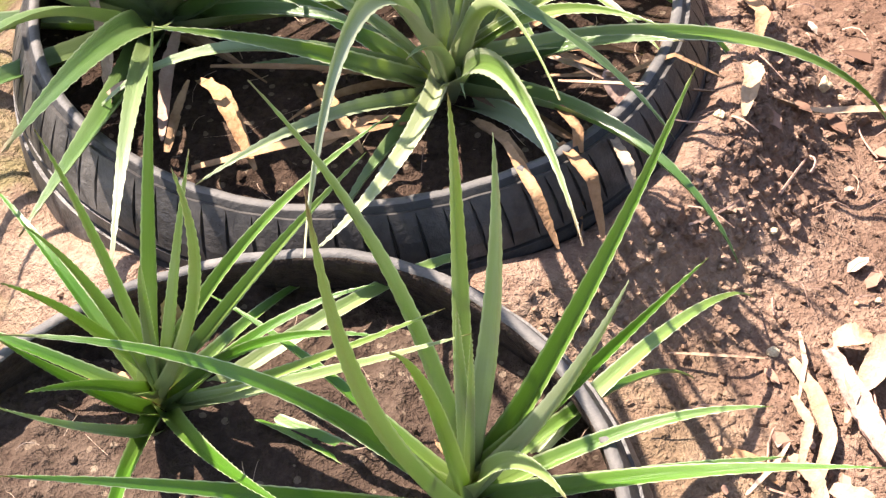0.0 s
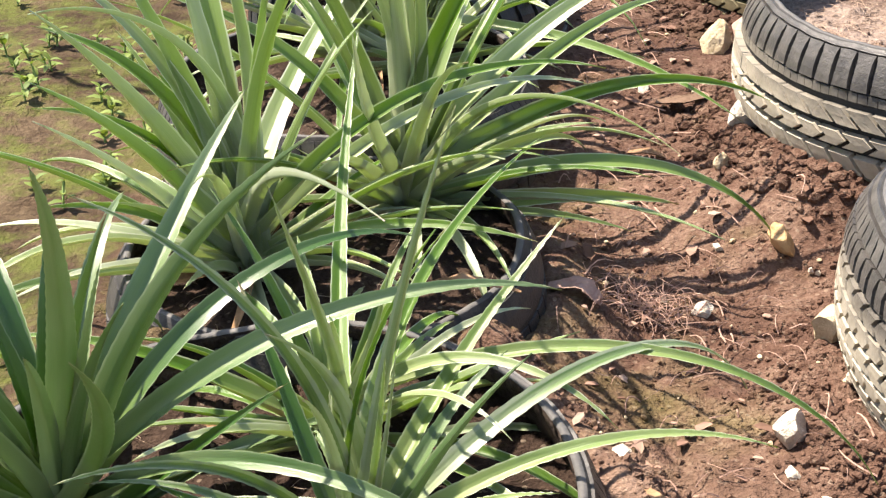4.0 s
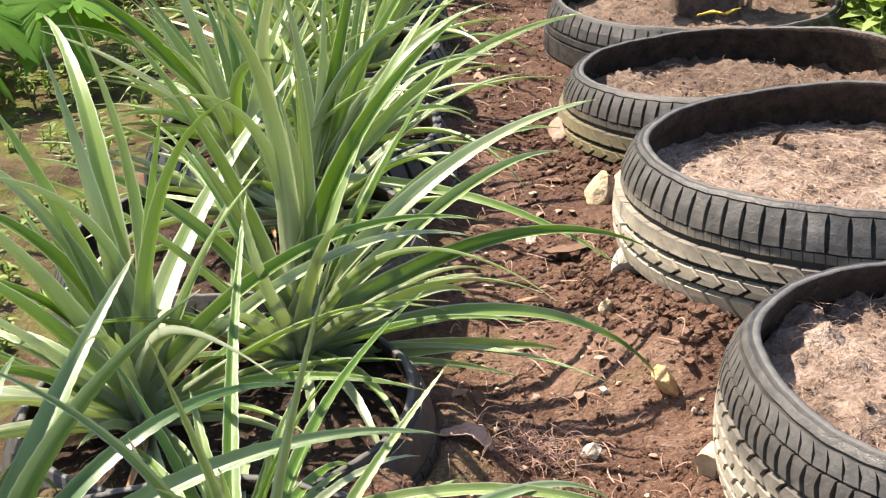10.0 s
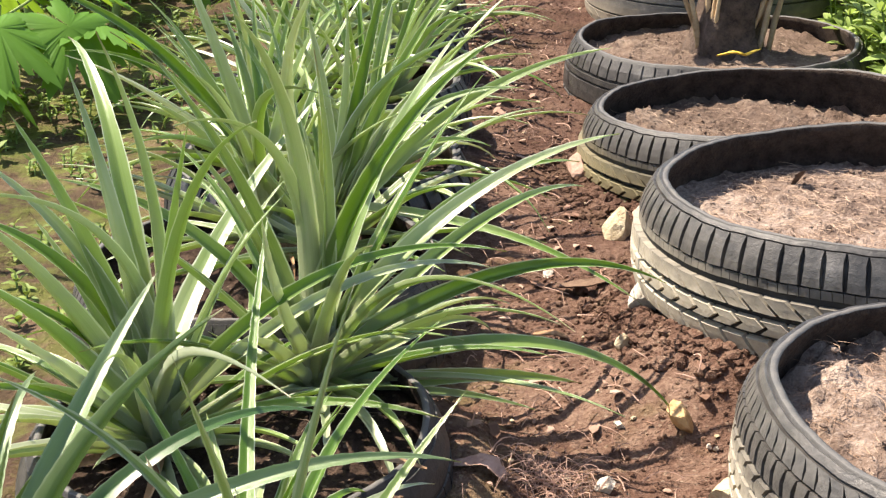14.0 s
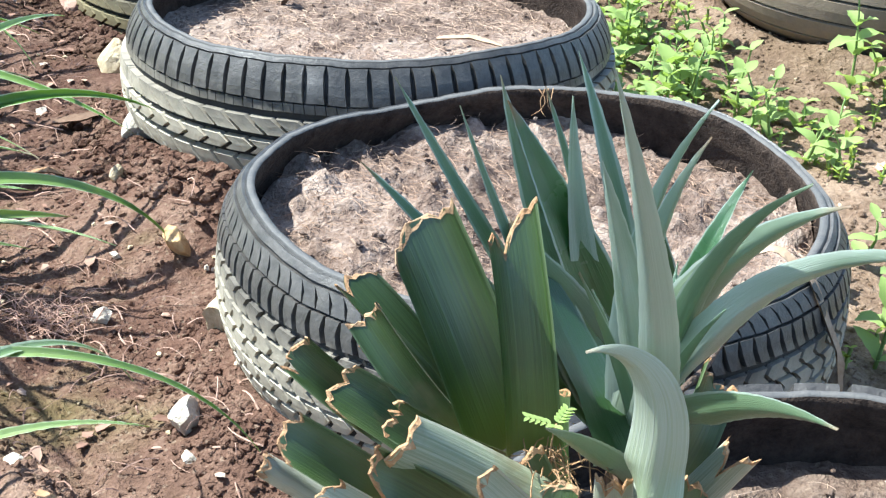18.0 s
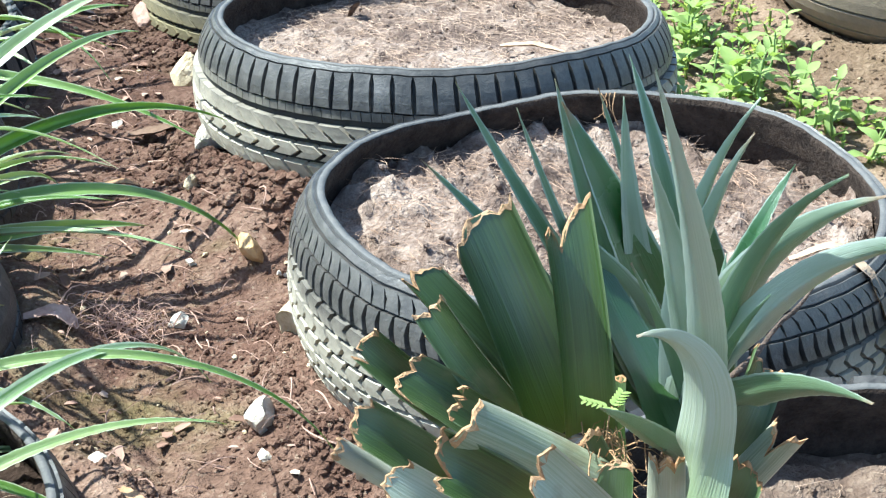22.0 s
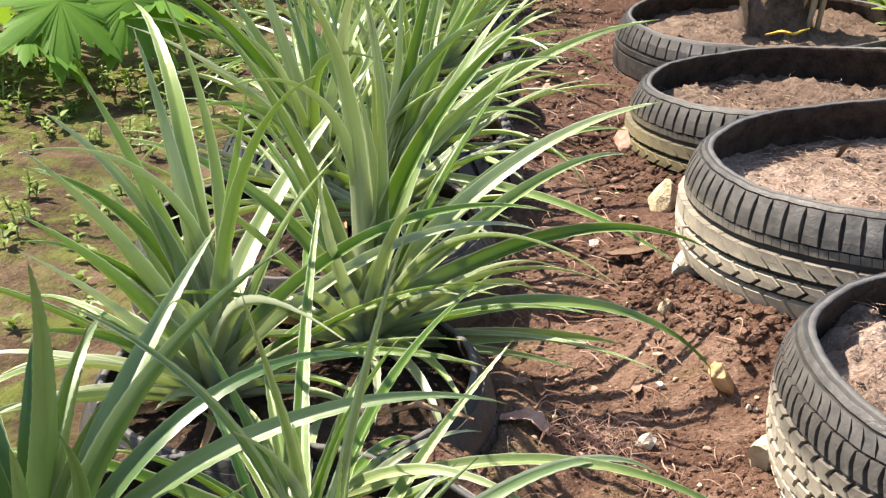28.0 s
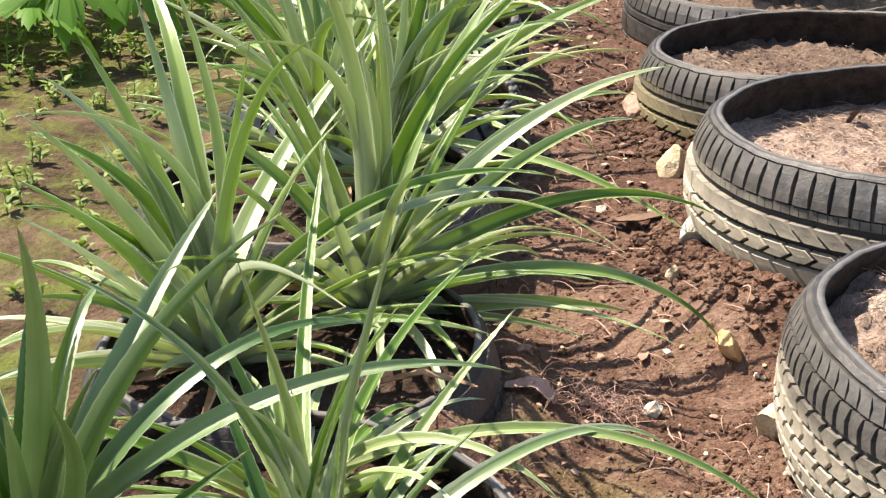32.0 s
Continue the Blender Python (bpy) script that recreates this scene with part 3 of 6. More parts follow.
PATTERNS = {
    # v0, v1 (fractions), count, gap, skew, zig, height, stagger
    "rib": [(0.008, 0.04, 84, 0.0, 0, 0, 0.0035, 0), (0.041, 0.213, 80, (0.0012, 0.0042, 0.0046, 0.0042, 0.0028), 0.14, 0, 0.0065, 0), (0.2135, 0.262, 160, 0.0006, 0.12, 0, 0.0045, 0.2),
            (0.29, 0.372, 62, 0.0045, 0.75, 0, 0.0105, 0), (0.4, 0.47, 62, 0.0062, 0.05, 0.34, 0.0105, 0), (0.498, 0.585, 62, 0.0045, 0.5, 0, 0.0105, 0.5), (0.605, 0.63, 62, 0.0, 0, 0, 0.004, 0)],
    "knob": [(0.012, 0.05, 84, 0.0, 0, 0, 0.0035, 0), (0.053, 0.135, 112, (0.0, 0.0022, 0.001), 0.6, 0.12, 0.0052, 0), (0.137, 0.236, 112, (0.0014, 0.0042, 0.0046), 0.25, -0.12, 0.0062, 0.35)]
            + [(0.258 + 0.078 * i, 0.325 + 0.078 * i, 78, 0.0042, 0.1, 0.25 if i % 2 else -0.25, 0.0052, 0.5 * (i % 2)) for i in range(6)],
    "slit": [(0.02, 0.2, 88, (0.0, 0.0018, 0.0022, 0.0), 0.35, 0, 0.003, 0), (0.205, 0.245, 40, 0.0, 0, 0, 0.003, 0), (0.26, 0.42, 40, 0.0, 0, 0, 0.004, 0), (0.44, 0.6, 60, 0.002, 0.5, 0, 0.004, 0), (0.62, 0.8, 40, 0.0, 0, 0, 0.004, 0)],
    "plain": [(0.03, 0.2, 70, 0.0028, 0.1, 0, 0.003, 0), (0.22, 0.27, 50, 0.0, 0, 0, 0.0035, 0), (0.285, 0.44, 40, 0.0, 0, 0, 0.004, 0),
              (0.455, 0.6, 40, 0.003, 0.5, 0.2, 0.004, 0), (0.615, 0.76, 40, 0.0, 0, 0, 0.004, 0), (0.775, 0.9, 64, 0.003, 0.2, 0, 0.004, 0)],
    "hex": [(0.012, 0.05, 70, 0.0, 0, 0, 0.0035, 0), (0.052, 0.25, 54, (0.002, 0.003, 0.006), 0.12, 0.1, 0.0065, 0)] + [(0.262 + 0.062 * i, 0.316 + 0.062 * i, 72, 0.0045, 0, 0.3, 0.006, 0.5 * (i % 2)) for i in range(3)]
           + [(0.455, 0.56, 40, 0, 0, 0, 0.005, 0)] + [(0.575 + 0.08 * i, 0.645 + 0.08 * i, 58, 0.0055, 0, 0.3, 0.006, 0.5 * (i % 2)) for i in range(3)],
    "groove": [(0.02, 0.25, 58, (0.0012, 0.0026, 0.0034), 0.22, 0, 0.004, 0), (0.262, 0.41, 40, 0.0, 0, 0, 0.0055, 0), (0.424, 0.57, 40, 0.0, 0, 0, 0.0055, 0), (0.584, 0.72, 40, 0.0, 0, 0, 0.0055, 0),
               (0.734, 0.9, 40, 0.0, 0, 0, 0.005, 0)],
    "lug": [(0.0, 0.3, 40, 0.008, 0.3, 0, 0.007, 0), (0.39, 0.52, 40, 0.006, -0.3, 0.2, 0.005, 0.5), (0.55, 0.68, 40, 0.006, 0.3, 0.2, 0.005, 0), (0.7, 0.92, 40, 0.009, 0.3, 0, 0.006, 0.3)],
    "worn": [(0.05, 0.2, 44, 0.0, 0, 0, 0.002, 0), (0.22, 0.5, 50, 0.002, 0.6, 0, 0.002, 0), (0.52, 0.8, 50, 0.002, -0.6, 0, 0.002, 0)],
}


def tyre(name, x, y, z_rim, r_hole, pattern, rubber, label, tilt=(0.0, 0.0), wide=0.215, belly=0.034, turn=0.0, wobble=0.004, group="tyre planters", seed=0, casing=None):
    """A tyre with its upper sidewall cut off. z_rim: height of the cut edge; wide: height of the standing tread."""
    top = wide
    R = r_hole + belly
    prof = smooth_profile([(r_hole + 0.003, top), (r_hole + belly * 0.34, top - 0.011), (r_hole + belly * 0.72, top - 0.036), (R - 0.003, top - 0.068), (R, top - 0.11),
                           (R - 0.007, top - 0.15), (R - 0.026, top - 0.185), (R - 0.062, top - 0.21), (R - 0.11, top - 0.218)])
    n = 120
    inner = [(r_hole + 0.003 - 0.008, top - 0.001), (r_hole - 0.004, top - 0.012), (r_hole + belly * 0.35, top - 0.045), (R - 0.018, top - 0.11), (R - 0.025, top - 0.16), (R - 0.07, top - 0.2)]
    ring = [(r_hole - 0.001, top + 0.0008)] + prof
    verts, faces, ids = [], [], []
    full = inner[::-1] + ring
    m = len(full)
    for i in range(n):
        a = 2 * math.pi * i / n
        for r, z in full:
            verts.append((r * math.cos(a), r * math.sin(a), z))
    for i in range(n):
        for j in range(m - 1):
            a, b = i * m + j, ((i + 1) % n) * m + j
            faces.append((a, b, b + 1, a + 1))
            ids.append(1 if j < len(inner) - 1 else 2 if j < len(inner) + 1 else 0)
    tv, tf = [], []
    length = sum(math.dist(p, q) for p, q in zip(prof[:-4], prof[1:]))
    for v0, v1, count, gap, skew, zig, h, st in PATTERNS[pattern]:
        tread_band(tv, tf, prof, v0 * length, v1 * length, count, gap, skew, zig, h, stagger=st)
    rnd = random.Random(seed)
    ph = [rnd.uniform(0, 6.28) for _ in range(4)]

    def warp(vs):
        out = []
        for px, py, pz in vs:
            a = math.atan2(py, px)
            k = max(0.0, pz / top)
            dz = 0.0011 * math.sin(31 * a + ph[1]) * math.sin(13 * a + ph[2]) * k * k + wobble * (math.sin(2 * a + ph[0]) + 0.6 * math.sin(3 * a + ph[1]) + 0.35 * math.sin(7 * a + ph[2])) * k
            s = 1 + (0.012 * math.sin(2 * a + ph[3])) * k
            out.append((px * s, py * s, pz + dz + k * (tilt[0] * px + tilt[1] * py)))
        return out

    ob = thing(name, pose(x, y, z_rim - top, 0, 0, turn), label, "tyre", group)
    part_of("casing", mesh_of("casing", warp(verts), faces, [casing or CASING, INNER, CUT_RUBBER], ids), ob)
    part_of("tread", mesh_of("tread", warp(tv), tf, [rubber], smooth=False), ob)
    return ob


def rim_patch(ob, v0, v1, a0, a1, seed, r_hole, wide, belly=0.034, lift=0.0062):
    """Dried mud smeared over the shoulder between two angles, as a thin uneven skin."""
    rnd = random.Random(seed)
    R, top = r_hole + belly, wide
    prof = smooth_profile([(r_hole - 0.004, top + 0.001), (r_hole + belly * 0.34, top - 0.011), (r_hole + belly * 0.72, top - 0.036), (R - 0.003, top - 0.068), (R, top - 0.11)])
    verts, faces, na, nv = [], [], 16, 10
    for i in range(na + 1):
        for j in range(nv + 1):
            u, w = i / na * 2 - 1, j / nv * 2 - 1
            k = 0.75 + 0.35 * rnd.random()
            edge = max(0.0, 1 - (u * u + w * w) / k)
            r, z, nr, nz = profile_point(prof, v0 + (v1 - v0) * j / nv)
            a = radians(a0 + (a1 - a0) * i / na + rnd.uniform(-0.3, 0.3))
            h = lift * (min(1.0, edge * 4) - 0.5) * 1.2 + rnd.uniform(0, 0.0012)
            verts.append(((r + nr * h) * math.cos(a), (r + nr * h) * math.sin(a), z + nz * h))
    for i in range(na):
        for j in range(nv):
            b = i * (nv + 1) + j
            faces.append((b, b + 1, b + nv + 2, b + nv + 1))
    return part_of("mud_patch", mesh_of("mud_patch", verts, faces, [MUD_PATCH]), ob, "pale dried mud smear")


def clod_mesh(rnd, verts, faces, x, y, z, r):
    """One rough lump appended to a list of vertices."""
    base = len(verts)
    q = (1 + 5**0.5) / 2
    ico = [(-1, q, 0), (1, q, 0), (-1, -q, 0), (1, -q, 0), (0, -1, q), (0, 1, q), (0, -1, -q), (0, 1, -q), (q, 0, -1), (q, 0, 1), (-q, 0, -1), (-q, 0, 1)]
    tri = [(0, 11, 5), (0, 5, 1), (0, 1, 7), (0, 7, 10), (0, 10, 11), (1, 5, 9), (5, 11, 4), (11, 10, 2), (10, 7, 6), (7, 1, 8),
           (3, 9, 4), (3, 4, 2), (3, 2, 6), (3, 6, 8), (3, 8, 9), (4, 9, 5), (2, 4, 11), (6, 2, 10), (8, 6, 7), (9, 8, 1)]
    a = rnd.uniform(0, 6.28)
    sx, sy, sz = rnd.uniform(0.7, 1.3), rnd.uniform(0.6, 1.1), rnd.uniform(0.45, 0.85)
    ca, sa = math.cos(a), math.sin(a)
    for px, py, pz in ico:
        k = r / 1.9 * rnd.uniform(0.72, 1.2)
        px, py, pz = px * k * sx, py * k * sy, pz * k * sz
        verts.append((x + px * ca - py * sa, y + px * sa + py * ca, z + pz))
    faces.extend(tuple(base + i for i in t) for t in tri)


def fibre(rnd, verts, faces, x, y, z, length, width, lift=0.012):
    """One dry root or straw, a thin bent strip with thickness."""
    base, a, bend = len(verts), rnd.uniform(0, 6.28), rnd.uniform(-1.6, 1.6)
    px, py, n = x, y, 4
    l2 = rnd.uniform(0.1, 1) * lift
    for i in range(n + 1):
        t = i / n
        c, s = math.cos(a + bend * t), math.sin(a + bend * t)
        h = z + l2 * math.sin(t * 3.0)
        w = width * (1 - 0.5 * t)
        verts.extend([(px - s * w, py + c * w, h), (px + s * w, py - c * w, h), (px, py, h + w * 1.2)])
        px, py = px + c * length / n, py + s * length / n
    for i in range(n):
        b = base + 3 * i
        for j in range(3):
            k = (j + 1) % 3
            faces.append((b + j, b + k, b + 3 + k, b + 3 + j))


def pot_soil(x, y, z, r, mat, seed, label, slope=(0, 0), clods=160, straws=0, rough=0.013, straw_mat=None, heap=0.0):
    rnd = random.Random(seed)
    n, rings = 170, 52
    rr = np.concatenate([[0], np.linspace(0.02, 1, rings)]) * r
    ang = np.arange(n) * 2 * math.pi / n
    RR, AA = np.meshgrid(rr, ang, indexing="ij")
    px, py = RR * np.cos(AA), RR * np.sin(AA)

    def height(qx, qy):
        qx, qy = np.asarray(qx), np.asarray(qy)
        h = fbm(qx + x * 3, qy + y * 3, 8, 3, seed) * rough * 1.1 + np.maximum(0, fbm(qx + x, qy + y, 44, 3, seed + 3, 0.6)) * rough * 1.2
        return h + slope[0] * qx + slope[1] * qy + heap * (1 - (np.hypot(qx, qy) / r) ** 2)

    pz = height(px, py)
    verts = list(map(tuple, np.stack([px, py, pz], -1).reshape(-1, 3)))
    faces = [(i * n + j, i * n + (j + 1) % n, (i + 1) * n + (j + 1) % n, (i + 1) * n + j) for i in range(rings) for j in range(n)]
    for _ in range(clods):
        a, q = rnd.uniform(0, 6.28), r * 0.97 * math.sqrt(rnd.random())
        cx, cy, s = q * math.cos(a), q * math.sin(a), 0.0012 + 0.0045 * rnd.random() ** 4
        clod_mesh(rnd, verts, faces, cx, cy, float(height(cx, cy)) + s * 0.2, s)
    me = mesh_of("planter_soil", verts, faces, [mat])
    me.polygons.foreach_set("use_smooth", [i < rings * n for i in range(len(faces))])
    ob = thing("planter_soil", pose(x, y, z), label, "soil", "soil in the planters", "stuff", me)
    if straws:
        sv, sf = [], []
        for _ in range(straws):
            a, q = rnd.uniform(0, 6.28), r * 0.93 * math.sqrt(rnd.random())
            cx, cy = q * math.cos(a), q * math.sin(a)
            fibre(rnd, sv, sf, cx, cy, float(height(cx, cy)) + 0.003, rnd.uniform(0.012, 0.05), rnd.uniform(0.0002, 0.0005), 0.003)
        thing("root_litter", pose(x, y, z), "thin dry roots and straw lying on the potting soil", "plant litter", kind="stuff", me=mesh_of("root_litter", sv, sf, [straw_mat or STRAW], smooth=False))
    return ob


# ---- pineapple leaves ----
def leaf_path(az, el, length, droop, curl=0.0, power=1.4, n=24, start=(0, 0, 0)):
    """Points and directions along a leaf: it leaves at elevation el (degrees) and bends down by droop degrees at its tip; curl turns it sideways."""
    p = Vector(start)
    out, ds = [], length / n
    for i in range(n + 1):
        s = i / n
        e = radians(el - droop * s**power)
        a = radians(az + curl * s)
        d = Vector((math.cos(e) * math.cos(a), math.cos(e) * math.sin(a), math.sin(e)))
        out.append((p.copy(), d, a))
        p = p + d * ds
    return out


def leaf_mesh(az, el, length, width, droop, curl=0.0, twist=0.0, power=1.4, fold=0.5, n=28, teeth=0.0, start=(0, 0, 0), mats=None, cut=1.0, base_wide=1.0, roll=0.0, taper=1.55):
    """A channelled blade: keeled gutter with raised, finely toothed margins."""
    path = leaf_path(az, el, length, droop, curl, power, n, start)
    verts, uvs, faces, ids = [], [], [], []
    across = (-1.0, -0.8, -0.45, -0.07, 0.07, 0.45, 0.8, 1.0)
    m = len(across)
    for i, (p, d, a) in enumerate(path):
        s = i / n
        side = Vector((-math.sin(a), math.cos(a), 0))
        nrm = side.cross(d) * -1
        q = radians(twist) * s + radians(roll) * min(1.0, s * 3.5)
        side, nrm = side * math.cos(q) + nrm * math.sin(q), nrm * math.cos(q) - side * math.sin(q)
        st = s * cut
        w = width * 0.5 * (1 - st**taper) ** 0.95 * (1.0 + base_wide * 0.3 * math.exp(-st * 9))
        f = fold * (1 - 0.3 * s) + 0.5 * math.exp(-s * 7)
        th = width * 0.05 * (1 - 0.7 * s) + 0.0004
        pinch = 1 - 0.16 * min(1.2, f)
        for layer in (0, 1):
            for u in across:
                t = teeth if teeth and abs(u) == 1 and i % 2 == 0 and 0.06 < s < 0.97 else 0.0
                lift = f * w * abs(u) ** 1.2
                k = th * (1 - u * u) * (1.0 if layer == 0 else -1.0)
                verts.append(p + side * (u * (w * pinch + t)) + nrm * (lift + k) + d * (t * 1.2))
                uvs.append((0.5 + 0.5 * u, s))
    for i in range(n):
        b = i * 2 * m
        for j in range(m - 1):
            faces.append((b + j, b + j + 2 * m, b + j + 2 * m + 1, b + j + 1))
            ids.append(0)
            faces.append((b + m + j, b + m + 1 + j, b + 3 * m + 1 + j, b + 3 * m + j))
            ids.append(1)
    return mesh_of("leaf", verts, faces, mats or [LEAF_TOP, LEAF_UNDER], ids, uvs)


def pineapple(x, y, z, looks=(), seed=0, extra=10, label="pineapple plant with long arching silvery green leaves", length=0.36, width=0.024, low=8, teeth=0.0006, mats=None,
              el=(20, 72), n=30, wider=1.0, group="pineapple plants", dry=3, sweep=(0, 360)):
    """A rosette. looks: pairs of leaf materials and rows of leaves; extra, low: more leaves inside and at the foot, spread at random."""
    rnd = random.Random(seed)
    ob = thing("pineapple_plant", pose(x, y, z), label, "plant", group)
    for pair, rows in looks:
        for az, e, ln, dr, cu, z0, w, roll in rows:
            a, off = radians(az), 0.012 * math.cos(radians(e))
            me = leaf_mesh(az, e, ln, w * wider, dr, cu, rnd.uniform(-14, 14), n=n, teeth=teeth, fold=rnd.uniform(0.55, 1.1), roll=roll, start=(off * math.cos(a), off * math.sin(a), z0), mats=pair, base_wide=0.5)
            part_of("leaf", me, ob)
    rows = []
    for i in range(extra):
        k = (i + 0.5) / extra
        e = el[0] + (el[1] - el[0]) * (1 - k) + rnd.uniform(-6, 6)
        rows.append((sweep[0] + (i * 137.5 % 360) * (sweep[1] - sweep[0]) / 360 + rnd.uniform(-15, 15), e, length * rnd.uniform(0.75, 1.1), rnd.uniform(25, 80) * (0.5 + 0.9 * k), rnd.uniform(-14, 14), width * rnd.uniform(0.75, 1.05), 2.1))
    for i in range(low):
        rows.append((i * 360 / low + rnd.uniform(-14, 14), rnd.uniform(8, 34), length * rnd.uniform(0.6, 0.95), rnd.uniform(20, 60), rnd.uniform(-25, 25), width * rnd.uniform(0.8, 1.05), 1.9))
    for az, e, ln, dr, cu, w, bendy in rows:
        a, off = radians(az), 0.012 * math.cos(radians(e))
        me = leaf_mesh(az, e, ln, w * rnd.uniform(0.92, 1.08), dr, cu, rnd.uniform(-25, 25), power=bendy, n=max(12, int(n * 0.8)), teeth=teeth, fold=rnd.uniform(0.7, 1.25),
                       start=(off * math.cos(a), off * math.sin(a), 0.0), mats=mats or rnd.choice(KINDS), base_wide=0.5)
        part_of("leaf", me, ob)
    for i in range(dry):
        me = leaf_mesh(rnd.uniform(0, 360), rnd.uniform(-2, 22), length * rnd.uniform(0.3, 0.6), width * 0.8, rnd.uniform(20, 50), rnd.uniform(-40, 40), rnd.uniform(-120, 120), n=12,
                       fold=0.9, mats=[DRY_LEAF, DRY_LEAF])
        part_of("dead_leaf", me, ob, "withered brown leaf")
    return ob


KINDS = ((LEAF_TOP, LEAF_UNDER), (BRIGHT_TOP, BRIGHT_UNDER))


# ---- outer row of tyre planters ----
tyre("tyre_planter", 0.669, 1.326, 0.242, 0.297, "knob", RUBBER_MUD, "black off-road tyre cut open, muddy small-block tread", (0.004, -0.016), seed=1, wide=0.25, wobble=0.007)
muddy = tyre("tyre_planter", 0.676, 2.010, 0.236, 0.319, "rib", RUBBER_MUD, "black tyre cut open, zigzag tread caked with pale mud", (-0.015, -0.044), seed=2, wide=0.245, turn=20, casing=GROOVES)
for k, (a0, a1) in enumerate(((-113, -106), (-105, -100), (195, 204), (222, 228))):
    rim_patch(muddy, 0.0, (0.06, 0.045, 0.05, 0.04)[k], a0, a1, k, 0.319, 0.245)
tyre("tyre_planter", 0.656, 2.705, 0.157, 0.310, "rib", RUBBER_MOSS, "black tyre cut open with yellowish moss on its tread", (-0.017, -0.059), seed=3, turn=50)
tyre("tyre_planter", 0.683, 3.393, 0.117, 0.313, "plain", RUBBER, "low black tyre cut open round a sawn shrub stump", (-0.004, -0.015), seed=4)
tyre("tyre_planter", 0.798, 4.091, 0.176, 0.317, "plain", RUBBER_OLD, "grey worn tyre cut open with a young stem in it", seed=5)
tyre("tyre_planter", 0.789, 4.777, 0.186, 0.302, "lug", RUBBER_OLD, "grey worn tyre cut open and filled with soil", seed=6)
tyre("tyre_planter", 0.773, 5.457, 0.206, 0.296, "plain", RUBBER_OLD, "grey worn tyre cut open near the end of the row", seed=7)
tyre("tyre_planter", 0.73, 6.05, 0.22, 0.29, "plain", RUBBER_OLD, "grey worn tyre cut open near the end of the row", seed=9)
tyre("tyre_planter", 0.68, 6.68, 0.22, 0.29, "plain", RUBBER_OLD, "grey worn tyre at the far end of the row", seed=10)
tyre("tyre_planter", 0.646, 0.63, 0.235, 0.290, "lug", RUBBER, "black chunky tyre cut open beside the cut-back pineapple", seed=8)
for i, (x, y, z, r, mt, lb, cl, st) in enumerate([
        (0.669, 1.326, 0.18, 0.309, POTSOIL, "dry brown soil with fine roots in a tyre", 1500, 2000),
        (0.676, 2.010, 0.163, 0.331, POTSOIL, "dry soil matted with thin straw in a tyre", 1500, 2000),
        (0.656, 2.705, 0.082, 0.322, BROWNSOIL, "dry greyish brown soil in a tyre", 700, 260),
        (0.683, 3.393, 0.072, 0.321, BROWNSOIL, "brown soil round a stump in a tyre", 300, 80),
        (0.798, 4.091, 0.134, 0.328, BROWNSOIL, "brown soil in a tyre", 120, 40),
        (0.789, 4.777, 0.144, 0.313, POTSOIL, "brown soil in a tyre", 60, 0),
        (0.773, 5.457, 0.166, 0.306, POTSOIL, "brown soil in a tyre", 40, 0),
        (0.73, 6.05, 0.18, 0.30, POTSOIL, "brown soil in a tyre", 20, 0),
        (0.68, 6.68, 0.18, 0.30, POTSOIL, "brown soil in a tyre", 20, 0),
        (0.646, 0.63, 0.155, 0.305, BROWNSOIL, "brown soil in a tyre under a pineapple", 500, 160)]):
    pot_soil(x, y, z, r, mt, 40 + i, lb, clods=cl, straws=st, rough=(0.03, 0.015, 0.02)[i] if i < 3 else 0.015, straw_mat=ROOTS if i == 0 else None, slope=(0.0, -0.044 if i == 1 else -0.05 if i == 2 else 0.0))

# ---- second row, across the weedy strip ----
tyre("tyre_planter", 1.83, 2.42, 0.225, 0.31, "groove", RUBBER_CLAY, "tyre cut open, smooth ribs coated with pale dry clay", seed=11)
tyre("tyre_planter", 1.92, 1.78, 0.225, 0.31, "hex", RUBBER_HALF, "off-road tyre cut open, chunky blocks half coated with clay", seed=12)
tyre("tyre_planter", 1.98, 3.2, 0.225, 0.31, "plain", RUBBER_CLAY, "tyre cut open with clay on its lower tread", seed=13)
tyre("tyre_planter", 1.85, 5.4, 0.25, 0.31, "hex", RUBBER_CLAY, "tyre cut open beyond the weeds", seed=14)
for x, y, s in ((1.83, 2.42, 61), (1.92, 1.78, 62), (1.98, 3.2, 63), (1.85, 5.4, 64)):
    pot_soil(x, y, 0.19, 0.32, BROWNSOIL, s, "loose crumbly brown soil in a tyre", clods=900, rough=0.028)

# ---- inner row of small tyres ----
LEFT = [(-0.191, 0.516, 0.229), (-0.194, 1.063, 0.265), (-0.2, 1.53, 0.22), (-0.22, 2.0, 0.24), (-0.17, 2.47, 0.235), (-0.15, 2.97, 0.22), (-0.12, 3.45, 0.2), (-0.12, 4.0, 0.2), (-0.12, 4.6, 0.2), (-0.12, 5.2, 0.2)]
for i, (x, y, r) in enumerate(LEFT):
    tyre("tyre_planter", x, y, (0.135, 0.135, 0.118)[i] if i < 3 else 0.135, r, ("worn", "slit", "worn", "slit")[i] if i < 4 else "lug", RUBBER if i < 4 else RUBBER_BLUE,
         ("worn black" if i in (0, 2) else "ribbed dark grey" if i in (1, 3) else "black chunky") + " small tyre cut open, planted with pineapples", wide=0.17, belly=0.03, seed=20 + i, group="small tyre planters")
    pot_soil(x, y, 0.085, r + 0.012, CRUMBSOIL if i == 0 else SHADESOIL, 80 + i, "dark soil under pineapple plants", clods=220 if i < 4 else 30, straws=60 if i < 4 else 0)
